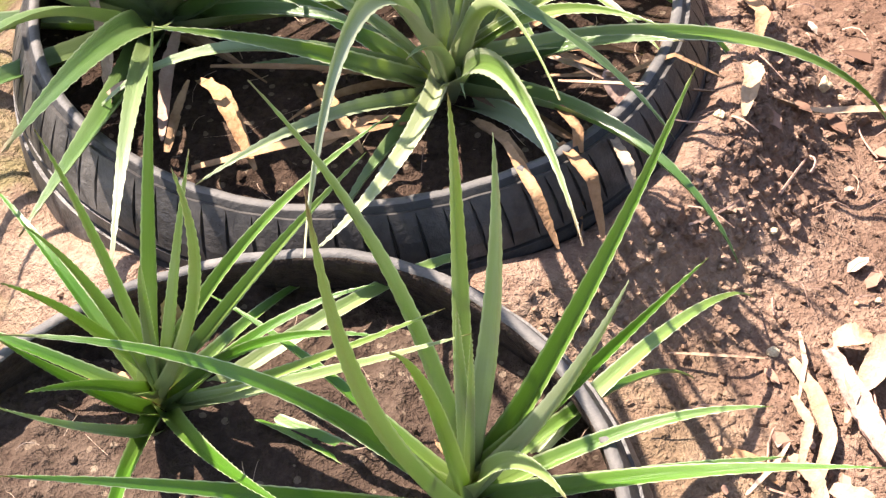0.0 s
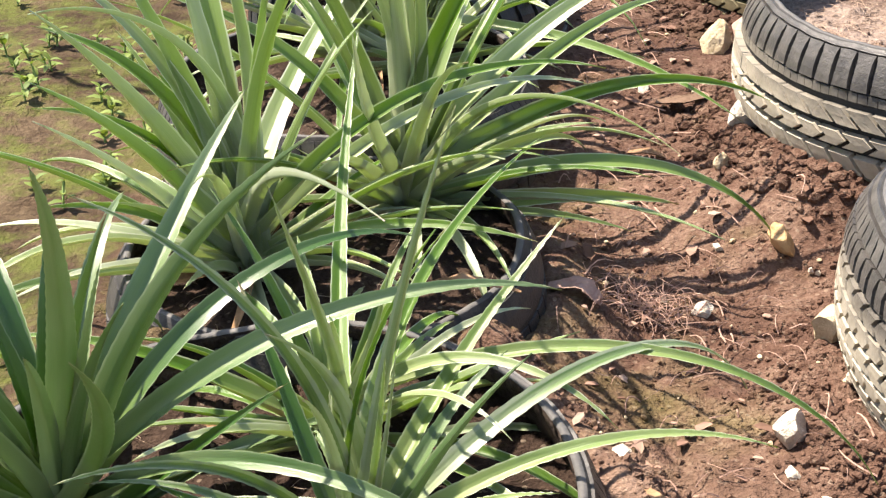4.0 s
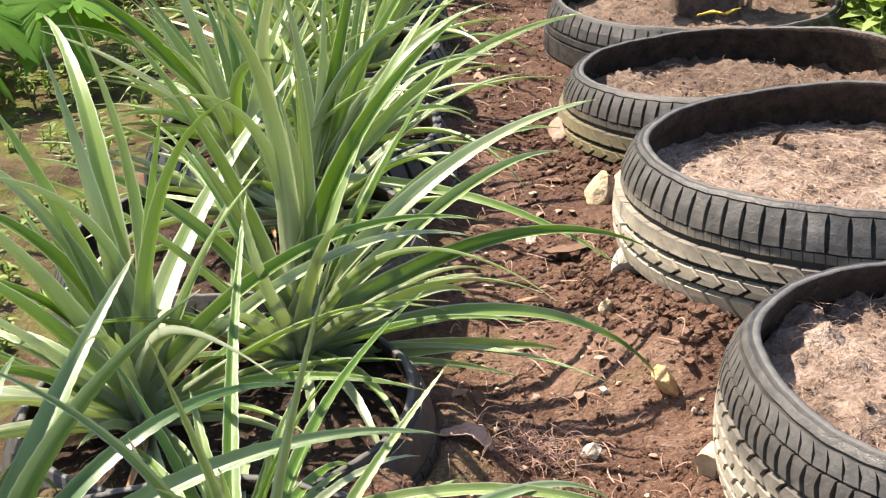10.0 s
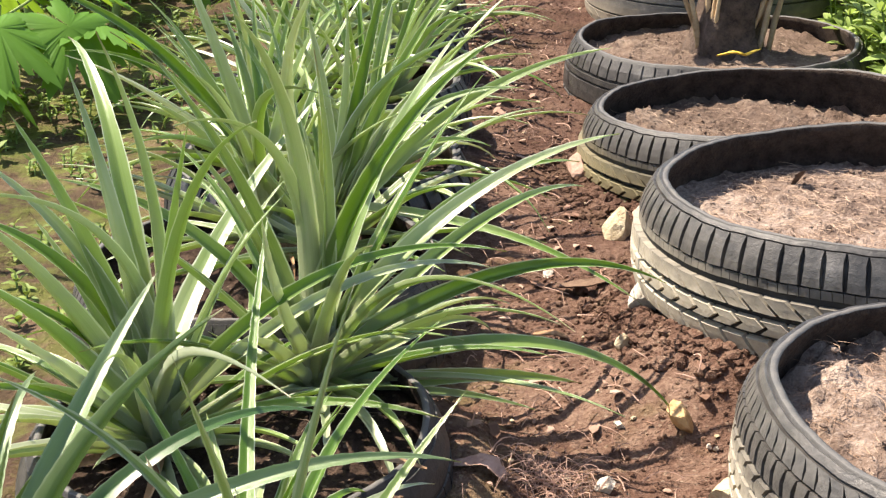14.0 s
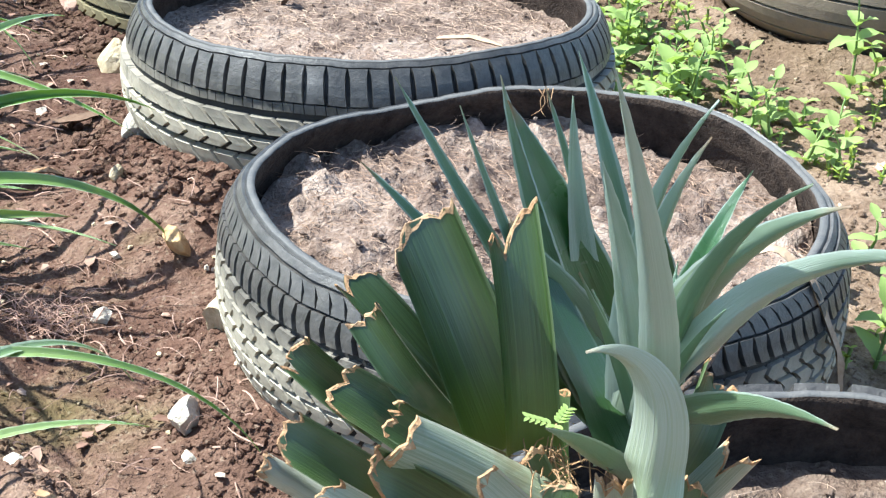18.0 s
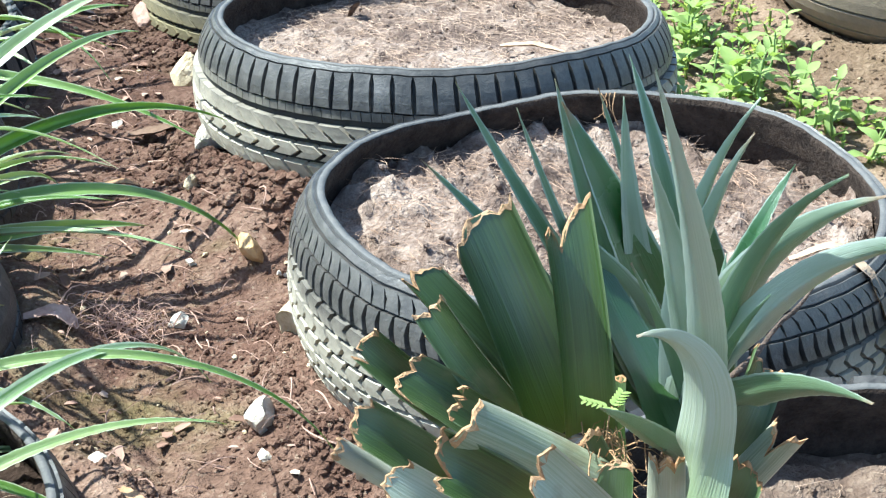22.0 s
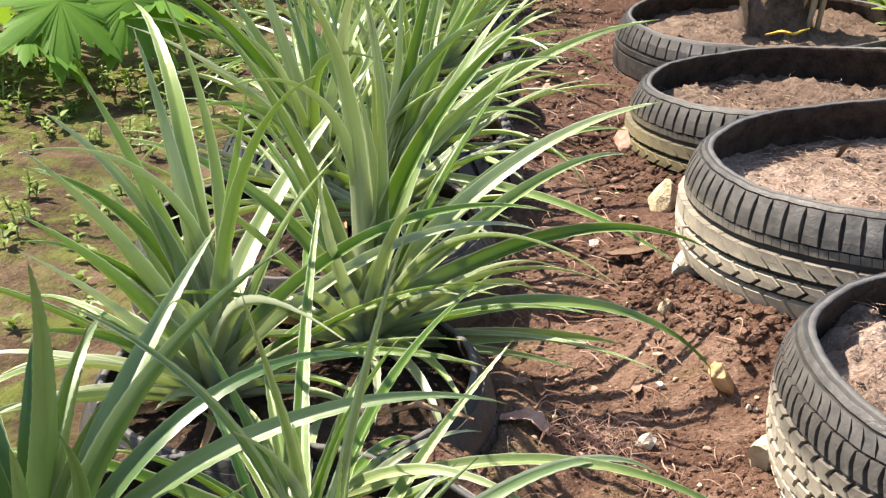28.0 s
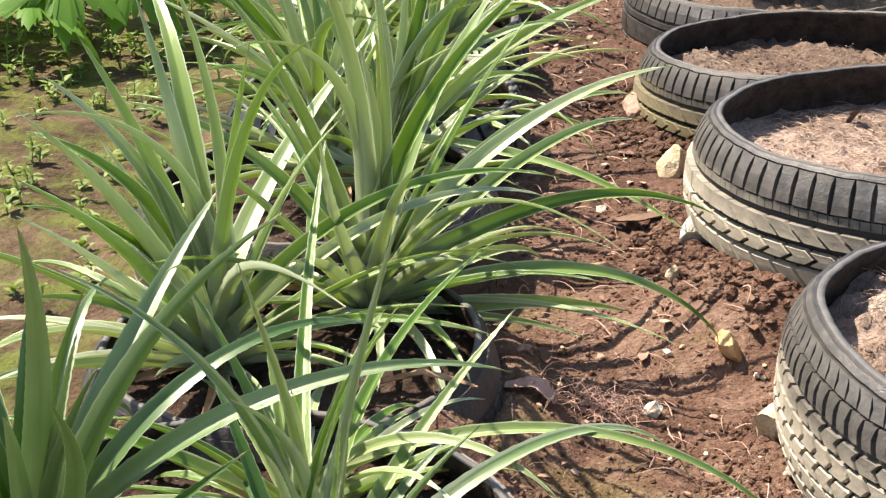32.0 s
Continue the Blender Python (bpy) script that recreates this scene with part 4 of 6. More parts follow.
# leaves: azimuth, elevation (degrees), length (m), droop, sideways curl (degrees), height on the stem, width (m), roll (degrees)
A_GREEN = [
    (212, 98, 0.452, 29, -2, 0.040, 0.0253, 40), (184, 77, 0.363, 16, -2, 0.060, 0.0288, -50), (185, 83, 0.357, 73, -3, 0.024, 0.0274, -40),
    (236, 60, 0.365, 22, -11, 0.017, 0.0264, 50), (241, 52, 0.315, 40, -13, 0.002, 0.0191, -60), (211, 74, 0.320, 66, 0, 0.018, 0.0173, -60),
    (319, 80, 0.405, 9, -1, 0.013, 0.0234, -10), (302, 77, 0.579, 55, -1, 0.012, 0.0212, -10), (5, 56, 0.474, 75, 6, 0.023, 0.0233, 40),
    (322, 38, 0.412, 44, 13, 0.003, 0.0169, 50), (159, 83, 0.240, 40, -1, 0.011, 0.0254, -20),
]
A_SILVER = [
    (139, 84, 0.419, 20, -2, 0.024, 0.0313, -10), (108, 84, 0.567, 91, 8, 0.028, 0.0320, 0), (190, 84, 0.389, 49, -4, 0.020, 0.0265, -50),
    (222, 98, 0.428, 103, -8, 0.031, 0.0195, 50), (223, 68, 0.386, 22, -6, 0.022, 0.0305, 50), (229, 56, 0.337, 18, -4, 0.002, 0.0183, 60),
    (89, 21, 0.567, -10, -37, 0.044, 0.0320, 10), (149, 42, 0.219, 52, -3, 0.001, 0.0196, -20), (243, 53, 0.253, 28, -1, 0.004, 0.0180, 50),
    (29, 40, 0.489, 68, 4, 0.021, 0.0192, 30), (275, 58, 0.258, 26, 5, 0.018, 0.0145, 0),
]
A_PALE = [
    (285, 52, 0.469, 60, 27, 0.033, 0.0206, -60), (265, 43, 0.237, 37, 0, -0.012, 0.0171, -60),
]
B_GREEN = [
    (22, 29, 0.516, 63, 1, 0.022, 0.0269, 40), (353, 29, 0.529, 97, 22, -0.005, 0.0242, 40), (358, 80, 0.475, 48, 13, 0.031, 0.0320, 50),
    (189, 67, 0.409, 58, -2, 0.016, 0.0241, -50), (32, 54, 0.498, 74, 8, 0.015, 0.0269, 30), (304, 61, 0.543, 82, 12, -0.010, 0.0138, -60),
]
B_SILVER = [
    (21, 51, 0.491, 51, 2, 0.034, 0.0320, 30), (36, 35, 0.546, 56, 19, 0.018, 0.0252, 30), (5, 9, 0.338, 30, 14, -0.014, 0.0285, 40),
    (11, -2, 0.288, 26, 8, -0.011, 0.0164, 40), (40, 74, 0.484, 34, -3, 0.002, 0.0314, 20), (266, 91, 0.542, 56, -18, 0.029, 0.0320, 0),
    (192, 79, 0.466, 26, -1, 0.007, 0.0261, -60), (254, 95, 0.480, 97, -18, 0.044, 0.0226, 20), (188, 98, 0.336, 22, 0, 0.013, 0.0301, 60),
    (306, 50, 0.276, 35, -6, -0.007, 0.0190, -50), (257, 48, 0.379, -8, 17, 0.019, 0.0214, 0), (248, 54, 0.258, 40, 5, -0.006, 0.0230, 40),
]
B_SILVER_MORE = [
    (180, 98, 0.419, 15, -0, 0.007, 0.0245, -60),
]
B_PALE = [
    (184, 77, 0.347, 23, -1, 0.003, 0.0268, -50), (40, 12, 0.408, 57, 29, -0.001, 0.0205, 40),
]
C_GREEN = [
    (188, 79, 0.444, 84, -1, 0.023, 0.0178, -50), (200, 72, 0.534, 58, -9, 0.041, 0.0266, -60), (113, 90, 0.330, 34, 0, 0.019, 0.0267, 0),
    (2, 87, 0.352, 31, 0, 0.019, 0.0275, -60), (218, 73, 0.309, 90, -5, 0.026, 0.0219, 60), (264, 58, 0.619, 62, 43, 0.031, 0.0228, -20),
]
C_SILVER = [
    (171, 78, 0.451, 10, -0, 0.026, 0.0320, -40), (177, 77, 0.363, 26, -0, 0.021, 0.0299, -50), (181, 79, 0.369, 46, -0, 0.020, 0.0241, -50),
    (130, 85, 0.352, 31, 0, 0.019, 0.0277, -10), (205, 68, 0.316, 42, -1, 0.019, 0.0243, 60),
]
D_GREEN = [
    (333, 8, 0.495, 39, 2, 0.077, 0.0188, 40), (350, 58, 0.533, 50, 4, 0.015, 0.0278, 60), (6, 78, 0.494, 3, 0, 0.025, 0.0267, 60),
    (359, 72, 0.466, 22, 1, 0.028, 0.0250, 60), (163, 78, 0.351, 26, 0, 0.019, 0.0250, -40), (353, 87, 0.432, 81, 0, 0.021, 0.0244, -60),
    (21, 62, 0.320, 93, -0, 0.022, 0.0234, 40),
]
D_SILVER = [
    (26, 67, 0.438, 61, 0, 0.021, 0.0291, 30), (252, 53, 0.723, 20, 48, 0.025, 0.0252, 0), (347, 72, 0.419, 77, 0, 0.022, 0.0211, 60),
    (194, 93, 0.374, 17, 0, 0.020, 0.0288, 50), (2, 80, 0.366, -11, -0, 0.017, 0.0267, -60),
]
NA_GREEN = [
    (348, 58, 0.511, 85, 40, 0.020, 0.0260, 40), (354, 73, 0.472, 36, -7, 0.001, 0.0277, -60), (307, 65, 0.520, 21, -24, 0.044, 0.0270, 0),
    (29, 29, 0.310, 55, 5, -0.019, 0.0184, 30), (309, 47, 0.525, 4, -31, 0.026, 0.0230, 0),
]
NA_SILVER = [
    (32, 62, 0.448, 97, 11, 0.016, 0.0213, 30), (72, 39, 0.432, 18, -1, 0.039, 0.0320, 10), (330, 78, 0.321, 16, 1, 0.033, 0.0194, -20),
    (286, 43, 0.426, 38, -24, 0.001, 0.0282, -40), (285, 36, 0.366, 62, -11, -0.005, 0.0199, 0), (312, 69, 0.356, 11, -2, 0.014, 0.0133, -10),
    (293, 70, 0.328, 31, -7, 0.018, 0.0205, 0), (339, 47, 0.317, 5, -1, -0.007, 0.0174, 60),
]
NA_PALE = [
    (328, 49, 0.546, 104, 14, 0.015, 0.0179, 30), (313, 68, 0.344, 21, -2, 0.017, 0.0197, -10),
]
NB_GREEN = [
    (288, 65, 0.435, 65, -1, -0.007, 0.0185, -60), (358, 22, 0.429, 94, 17, 0.023, 0.0182, 30), (9, 38, 0.354, 64, 0, 0.038, 0.0189, 30),
    (72, 25, 0.363, -8, -29, 0.027, 0.0233, 0), (214, 41, 0.270, 16, -2, -0.002, 0.0219, -40), (174, 43, 0.187, 28, -3, -0.007, 0.0238, -20),
    (293, 66, 0.300, -6, -3, 0.017, 0.0106, 0), (91, 20, 0.522, 11, -39, 0.047, 0.0235, 0), (9, 94, 0.327, 47, 2, 0.021, 0.0083, 50),
    (322, 58, 0.260, 51, -4, 0.015, 0.0169, 50), (101, 23, 0.600, -9, -15, 0.014, 0.0238, 0),
]
NB_SILVER = [
    (226, 72, 0.346, 69, -5, 0.003, 0.0163, -60), (192, 62, 0.252, 61, 4, -0.002, 0.0149, -30), (262, 63, 0.623, 73, 13, -0.015, 0.0245, -60),
    (291, 58, 0.432, 74, -5, -0.018, 0.0264, 60), (32, 42, 0.486, 105, 10, 0.029, 0.0211, 20), (243, 38, 0.303, 32, -5, -0.012, 0.0191, -30),
    (229, 99, 0.272, 62, 1, 0.029, 0.0243, 30), (297, 66, 0.303, -8, -3, 0.009, 0.0101, 0), (197, 88, 0.415, 61, -6, 0.025, 0.0193, -50),
    (356, 82, 0.405, 10, 1, 0.030, 0.0158, -60), (267, 76, 0.350, 39, 4, 0.008, 0.0156, 0),
]
NB_PALE = [
    (266, 15, 0.323, -10, -10, 0.022, 0.0198, 0), (322, 30, 0.185, 109, -7, -0.016, 0.0244, 10), (324, 53, 0.251, 29, -1, 0.028, 0.0115, 50),
]
NC_GREEN = [
    (348, 34, 0.545, 98, 12, 0.037, 0.0176, 30), (334, 28, 0.390, 97, -5, -0.012, 0.0172, 20),
]
NC_SILVER = [
    (4, 21, 0.308, 78, 11, -0.024, 0.0137, 30), (284, 45, 0.543, -15, -24, 0.013, 0.0154, 0), (299, 57, 0.282, -8, -3, 0.008, 0.0153, -10),
]
NC_PALE = [
    (335, 55, 0.319, 97, -2, 0.021, 0.0190, 40), (33, 28, 0.161, 77, 2, 0.002, 0.0134, 30),
]
OA_GREEN = [
    (221, 83, 0.384, 19, -1, 0.011, 0.0143, 50), (7, 69, 0.345, -6, 2, 0.005, 0.0186, 40), (338, 64, 0.282, 1, 0, 0.019, 0.0147, 50),
    (337, 45, 0.281, 18, 3, -0.004, 0.0176, 20), (252, 63, 0.546, -6, 31, -0.019, 0.0155, 10), (198, 67, 0.351, 45, 5, -0.023, 0.0182, -30),
    (160, 24, 0.233, 59, -9, -0.033, 0.0224, 0), (275, 76, 0.280, 12, 2, 0.014, 0.0116, 0), (218, 47, 0.334, 8, -3, -0.018, 0.0173, -20),
]
OA_SILVER = [
    (352, 82, 0.302, -11, -0, 0.002, 0.0216, -50), (45, 24, 0.321, 77, 13, -0.022, 0.0165, 0), (263, 74, 0.414, 24, 10, -0.019, 0.0128, 0),
    (281, 72, 0.301, 12, -4, 0.014, 0.0072, 0),
]
OA_PALE = [
    (280, 91, 0.384, 33, -5, 0.021, 0.0143, 0), (295, 65, 0.299, 28, -9, 0.008, 0.0172, 60), (327, 65, 0.275, -10, -2, 0.007, 0.0171, -60),
]
OB_GREEN = [
    (344, 81, 0.309, 4, -0, 0.023, 0.0163, -30), (280, 79, 0.315, 14, 1, 0.019, 0.0108, 0), (350, 65, 0.296, 23, 8, 0.029, 0.0135, 50),
    (340, 58, 0.247, 38, -7, 0.001, 0.0117, 40), (245, 60, 0.201, -6, -0, -0.010, 0.0151, -60), (255, 57, 0.162, 15, -0, 0.016, 0.0123, -50),
    (301, 36, 0.285, -2, 10, 0.003, 0.0150, 0), (300, 72, 0.280, 23, -4, 0.012, 0.0103, 0),
]
OB_SILVER = [
    (275, 73, 0.307, 17, 4, 0.013, 0.0127, 10), (261, 68, 0.234, 14, 1, 0.031, 0.0113, 40), (352, 59, 0.276, 6, 1, 0.019, 0.0135, 50),
    (331, 44, 0.313, -2, 4, 0.004, 0.0096, 40), (328, 43, 0.332, -0, 6, 0.000, 0.0137, 30), (312, 58, 0.502, 2, -26, 0.016, 0.0123, 0),
]
OB_PALE = [
    (29, 25, 0.360, 93, 31, -0.015, 0.0145, 20), (324, 73, 0.288, 3, -1, 0.005, 0.0114, -20), (264, 52, 0.246, -8, -3, -0.021, 0.0117, -60),
]
# the same for the young crown on the cut-back plant
CROWN_GREEN = [
    (164, 67, 0.162, 4, -0, 0.037, 0.0248, -60), (247, 54, 0.278, -9, -31, 0.011, 0.0150, 0), (222, 68, 0.169, 4, -8, 0.024, 0.0152, 10),
    (151, 100, 0.155, 40, -1, -0.005, 0.0165, -60), (357, 88, 0.158, 28, 5, -0.005, 0.0158, 30), (278, 84, 0.199, 45, 3, 0.001, 0.0137, -20),
    (162, 83, 0.118, -10, 0, -0.002, 0.0114, 60), (325, 92, 0.092, 14, -0, -0.005, 0.0115, -60), (180, 69, 0.141, 18, -0, 0.008, 0.0266, 60),
]
CROWN_SILVER = [
    (162, 65, 0.201, -11, 0, 0.003, 0.0170, -60), (162, 58, 0.220, -3, -0, -0.001, 0.0109, -50), (169, 61, 0.206, -10, -0, -0.006, 0.0084, -60),
    (164, 54, 0.199, 9, -0, -0.000, 0.0115, -50), (163, 72, 0.200, -15, 0, -0.013, 0.0180, -60), (140, 75, 0.182, 7, 0, 0.006, 0.0094, -40),
    (134, 84, 0.196, 19, -3, 0.005, 0.0151, -40), (324, 103, 0.194, 44, -2, -0.004, 0.0127, -50), (321, 100, 0.168, 37, -1, 0.004, 0.0141, -50),
    (316, 91, 0.174, 68, 3, 0.004, 0.0214, -60), (291, 72, 0.206, 64, 5, 0.021, 0.0150, -50), (269, 43, 0.171, 23, -3, 0.024, 0.0133, -60),
]
CROWN_SILVER_MORE = [
    (221, 44, 0.140, 7, 2, -0.008, 0.0118, 40),
]


# ---- pineapples ----
GREEN_PAIR, SILVER_PAIR, PALE_PAIR = (LEAF_TOP, LEAF_UNDER), (SILVER_TOP, SILVER_UNDER), (LEAF_UNDER, SILVER_UNDER)
YOUNG_PAIR, YOUNG_GREY = (GREEN_TOP, GREEN_UNDER), (GREEN_UNDER, GREEN_UNDER)


BRIGHT_PAIR, DEEP_PAIR = (BRIGHT_TOP, BRIGHT_UNDER), (DEEP_TOP, DEEP_UNDER)


def dressed(green, silver, pale, grey=SILVER_PAIR):
    return ((DEEP_PAIR if grey == DEEP_PAIR else GREEN_PAIR, green), (grey, silver), (PALE_PAIR, pale))


pineapple(-0.287, 1.509, 0.09, dressed(A_GREEN, A_SILVER, A_PALE, BRIGHT_PAIR), seed=1, extra=12, low=13, el=(10, 70), length=0.4, wider=1.16)
pineapple(-0.121, 1.665, 0.09, dressed(B_GREEN, B_SILVER + B_SILVER_MORE, B_PALE, BRIGHT_PAIR), seed=2, extra=12, low=13, el=(10, 70), length=0.4, wider=1.16)
pineapple(-0.225, 2.17, 0.09, dressed(C_GREEN, C_SILVER, [], BRIGHT_PAIR), seed=8, extra=13, low=8, el=(12, 78), length=0.42, wider=1.16)
pineapple(-0.13, 2.1, 0.09, dressed(D_GREEN, D_SILVER, [], BRIGHT_PAIR), seed=7, extra=13, low=8, el=(12, 78), length=0.42, wider=1.16)
# extra leaves on its mostly unseen left side are added to shade the tyre
pineapple(-0.365, 1.045, 0.09, dressed(NA_GREEN + NA_PALE, NA_SILVER, [], DEEP_PAIR), seed=3, n=56, wider=1.2, mats=DEEP_PAIR, extra=18, low=9, length=0.32, el=(40, 80), sweep=(80, 270), width=0.034, label="pineapple plant with broad silvery leaves in a tyre")
pineapple(-0.111, 0.983, 0.09, dressed(NB_GREEN, NB_SILVER, NB_PALE), seed=4, n=56, mats=DEEP_PAIR, extra=7, low=4, length=0.28, label="pineapple plant with arching silvery leaves in a tyre", dry=4)
pineapple(-0.15, 1.19, 0.09, dressed(NC_GREEN, NC_SILVER, NC_PALE), seed=9, extra=12, low=12, length=0.3, label="young pineapple plant half hidden behind larger ones")
pineapple(-0.062, 0.585, 0.09, ((YOUNG_PAIR, OA_GREEN), (YOUNG_GREY, OA_SILVER + OA_PALE)), seed=5, n=56, teeth=0.0004, extra=4, el=(5, 40), length=0.2, width=0.016, low=2, mats=YOUNG_PAIR,
          label="pineapple plant with upright bright green leaves in a tyre")
pineapple(-0.269, 0.646, 0.09, ((YOUNG_PAIR, OB_GREEN), (YOUNG_GREY, OB_SILVER + OB_PALE)), seed=6, n=56, teeth=0.0004, extra=4, el=(5, 60), length=0.2, width=0.016, low=2, mats=YOUNG_PAIR,
          label="young pineapple plant with bright green leaves in a tyre")
for i, (x, y, r) in enumerate(LEFT[4:]):
    for k, dx in enumerate((-0.1, 0.08)):
        pineapple(x + dx, y + (0.02, -0.04)[k], 0.09, seed=20 + i * 2 + k, extra=26, el=(15, 82), length=0.43, n=16, teeth=0.0, width=0.026, low=10, dry=1)


def stub(ob, base, tip, width, facing, mats, ragged, slant, rnd, edge_label="ragged dry brown cut edge"):
    """A broad straight leaf cut off short: a gutter with thickness and a torn dry end."""
    base, tip, facing = Vector(base), Vector(tip), Vector(facing)
    d = (tip - base).normalized()
    side = d.cross(facing).normalized()
    nrm = side.cross(d)
    length, n = (tip - base).length, 10
    us = [-1 + 2 * j / 12 for j in range(13)]
    ph = rnd.uniform(0, 6)
    tears = [rnd.uniform(-0.9, 0.9) for _ in range(2)]
    lip = [slant * u * 0.5 * width + ragged * (0.7 * math.sin(2.2 * u + ph) + 0.9 * (rnd.random() - 0.5)) - sum(1.7 * ragged * math.exp(-((u - q) / 0.13) ** 2) for q in tears) for j, u in enumerate(us)]
    verts, uvs, faces, ids = [], [], [], []
    ev, ef = [], []
    for i in range(n + 1):
        s = i / n
        w = width * 0.5 * (1.12 - 0.12 * s)
        for layer in (0, 1):
            for j, u in enumerate(us):
                a = u * 1.3
                p = base + d * (length * s + lip[j] * s**6) + side * (w * math.sin(a) / 0.96) + nrm * (w * 0.95 * (1 - math.cos(a)))
                p += nrm * ((0.0013 if layer == 0 else -0.0013) * (1.05 - u * u))
                p += nrm * 0.006 * math.sin(s * 2.6)
                verts.append(p)
                uvs.append((0.5 + 0.5 * u, 0.1 + 0.8 * s))
    m = 26
    for i in range(n):
        for j in range(12):
            b = i * m + j
            faces += [(b, b + m, b + m + 1, b + 1), (b + 13, b + 14, b + 14 + m, b + 13 + m)]
            ids += [0, 1]
    leaf = part_of("leaf_stub", mesh_of("leaf_stub", verts, faces, mats, ids, uvs), ob, "broad leaf cut off short")
    # dry lip wrapped over the cut end
    top = n * m
    for j in range(13):
        p, q = verts[top + j], verts[top + 13 + j]
        mid = (p + q) / 2
        grow = 0.0003 + ragged * 0.4 * rnd.random() ** 3
        bend = nrm * rnd.uniform(-0.0006, 0.0006)
        depth = 0.0005 + 0.004 * rnd.random() ** 2.5
        ev += [p - d * depth + nrm * 0.0006, mid + d * grow + bend + nrm * 0.0009, mid + d * grow + bend - nrm * 0.0006, q - d * depth - nrm * 0.0006]
    for j in range(12):
        b = 4 * j
        ef += [(b, b + 1, b + 5, b + 4), (b + 1, b + 2, b + 6, b + 5), (b + 2, b + 3, b + 7, b + 6)]
    part_of("torn_edge", mesh_of("torn_edge", ev, ef, [CUT_EDGE], smooth=False), leaf, edge_label)
    return leaf


# stubs: base, tip, width, way the hollow side faces, green or grey
STUBS = [
    ((0.328, 0.463, 0.480), (0.287, 0.461, 0.531), 0.024, (0.30, -0.93, 0.21), 1, 0.003, 0.4),
    ((0.336, 0.470, 0.476), (0.330, 0.465, 0.525), 0.020, (-0.66, -0.74, -0.15), 0, 0.003, 0.2),
    ((0.339, 0.500, 0.465), (0.322, 0.504, 0.510), 0.022, (0.27, -0.95, 0.17), 0, 0.003, 0.3),
    ((0.354, 0.462, 0.478), (0.346, 0.451, 0.527), 0.016, (0.39, 0.88, 0.27), 1, 0.003, 0.1),
    ((0.281, 0.489, 0.473), (0.232, 0.496, 0.513), 0.022, (0.16, -0.92, 0.36), 1, 0.003, 0.2),
    ((0.382, 0.479, 0.466), (0.394, 0.468, 0.512), 0.020, (-0.43, -0.90, -0.10), 0, 0.003, -0.3),
    ((0.327, 0.526, 0.501), (0.292, 0.565, 0.599), 0.034, (0.1, -0.98, 0.05), 0, 0.004, 0.5),
    ((0.334, 0.516, 0.507), (0.327, 0.546, 0.607), 0.024, (0.02, -0.96, 0.29), 0, 0.004, 0.6),
    ((0.318, 0.533, 0.495), (0.273, 0.566, 0.560), 0.019, (-0.55, -0.84, 0.04), 0, 0.003, 0.1),
    ((0.328, 0.574, 0.476), (0.274, 0.612, 0.548), 0.022, (0.28, -0.74, 0.61), 0, 0.003, -0.4),
    ((0.294, 0.588, 0.480), (0.247, 0.604, 0.523), 0.020, (-0.24, -0.97, 0.10), 0, 0.003, 0.2),
    ((0.303, 0.544, 0.485), (0.252, 0.552, 0.528), 0.024, (0.32, -0.79, 0.53), 0, 0.003, 0.1),
    ((0.322, 0.520, 0.497), (0.270, 0.521, 0.535), 0.018, (-0.00, -1.00, 0.01), 0, 0.003, 0.2),
    ((0.278, 0.531, 0.473), (0.226, 0.538, 0.517), 0.022, (0.25, -0.86, 0.45), 0, 0.003, 0.3),
    ((0.262, 0.522, 0.473), (0.216, 0.524, 0.512), 0.011, (-0.22, 0.92, -0.31), 1, 0.003, 0.1),
    ((0.331, 0.484, 0.491), (0.265, 0.481, 0.540), 0.026, (-0.10, 0.99, -0.08), 1, 0.003, 0.5),
    ((0.299, 0.490, 0.481), (0.249, 0.488, 0.524), 0.026, (0.41, -0.81, 0.43), 0, 0.003, 0.4),
    ((0.395, 0.508, 0.474), (0.424, 0.521, 0.532), 0.022, (0.10, -0.98, 0.16), 0, 0.003, -0.2),
    ((0.391, 0.483, 0.477), (0.405, 0.459, 0.527), 0.016, (0.83, 0.56, 0.04), 1, 0.004, -0.2),
    ((0.361, 0.468, 0.488), (0.368, 0.456, 0.531), 0.014, (0.68, 0.73, 0.08), 1, 0.003, -0.6),
    ((0.312, 0.554, 0.486), (0.273, 0.577, 0.537), 0.020, (0.39, -0.70, 0.60), 0, 0.003, 0.2),
    ((0.359, 0.535, 0.468), (0.359, 0.544, 0.516), 0.020, (-0.67, -0.73, 0.14), 0, 0.002, 0.2),
]


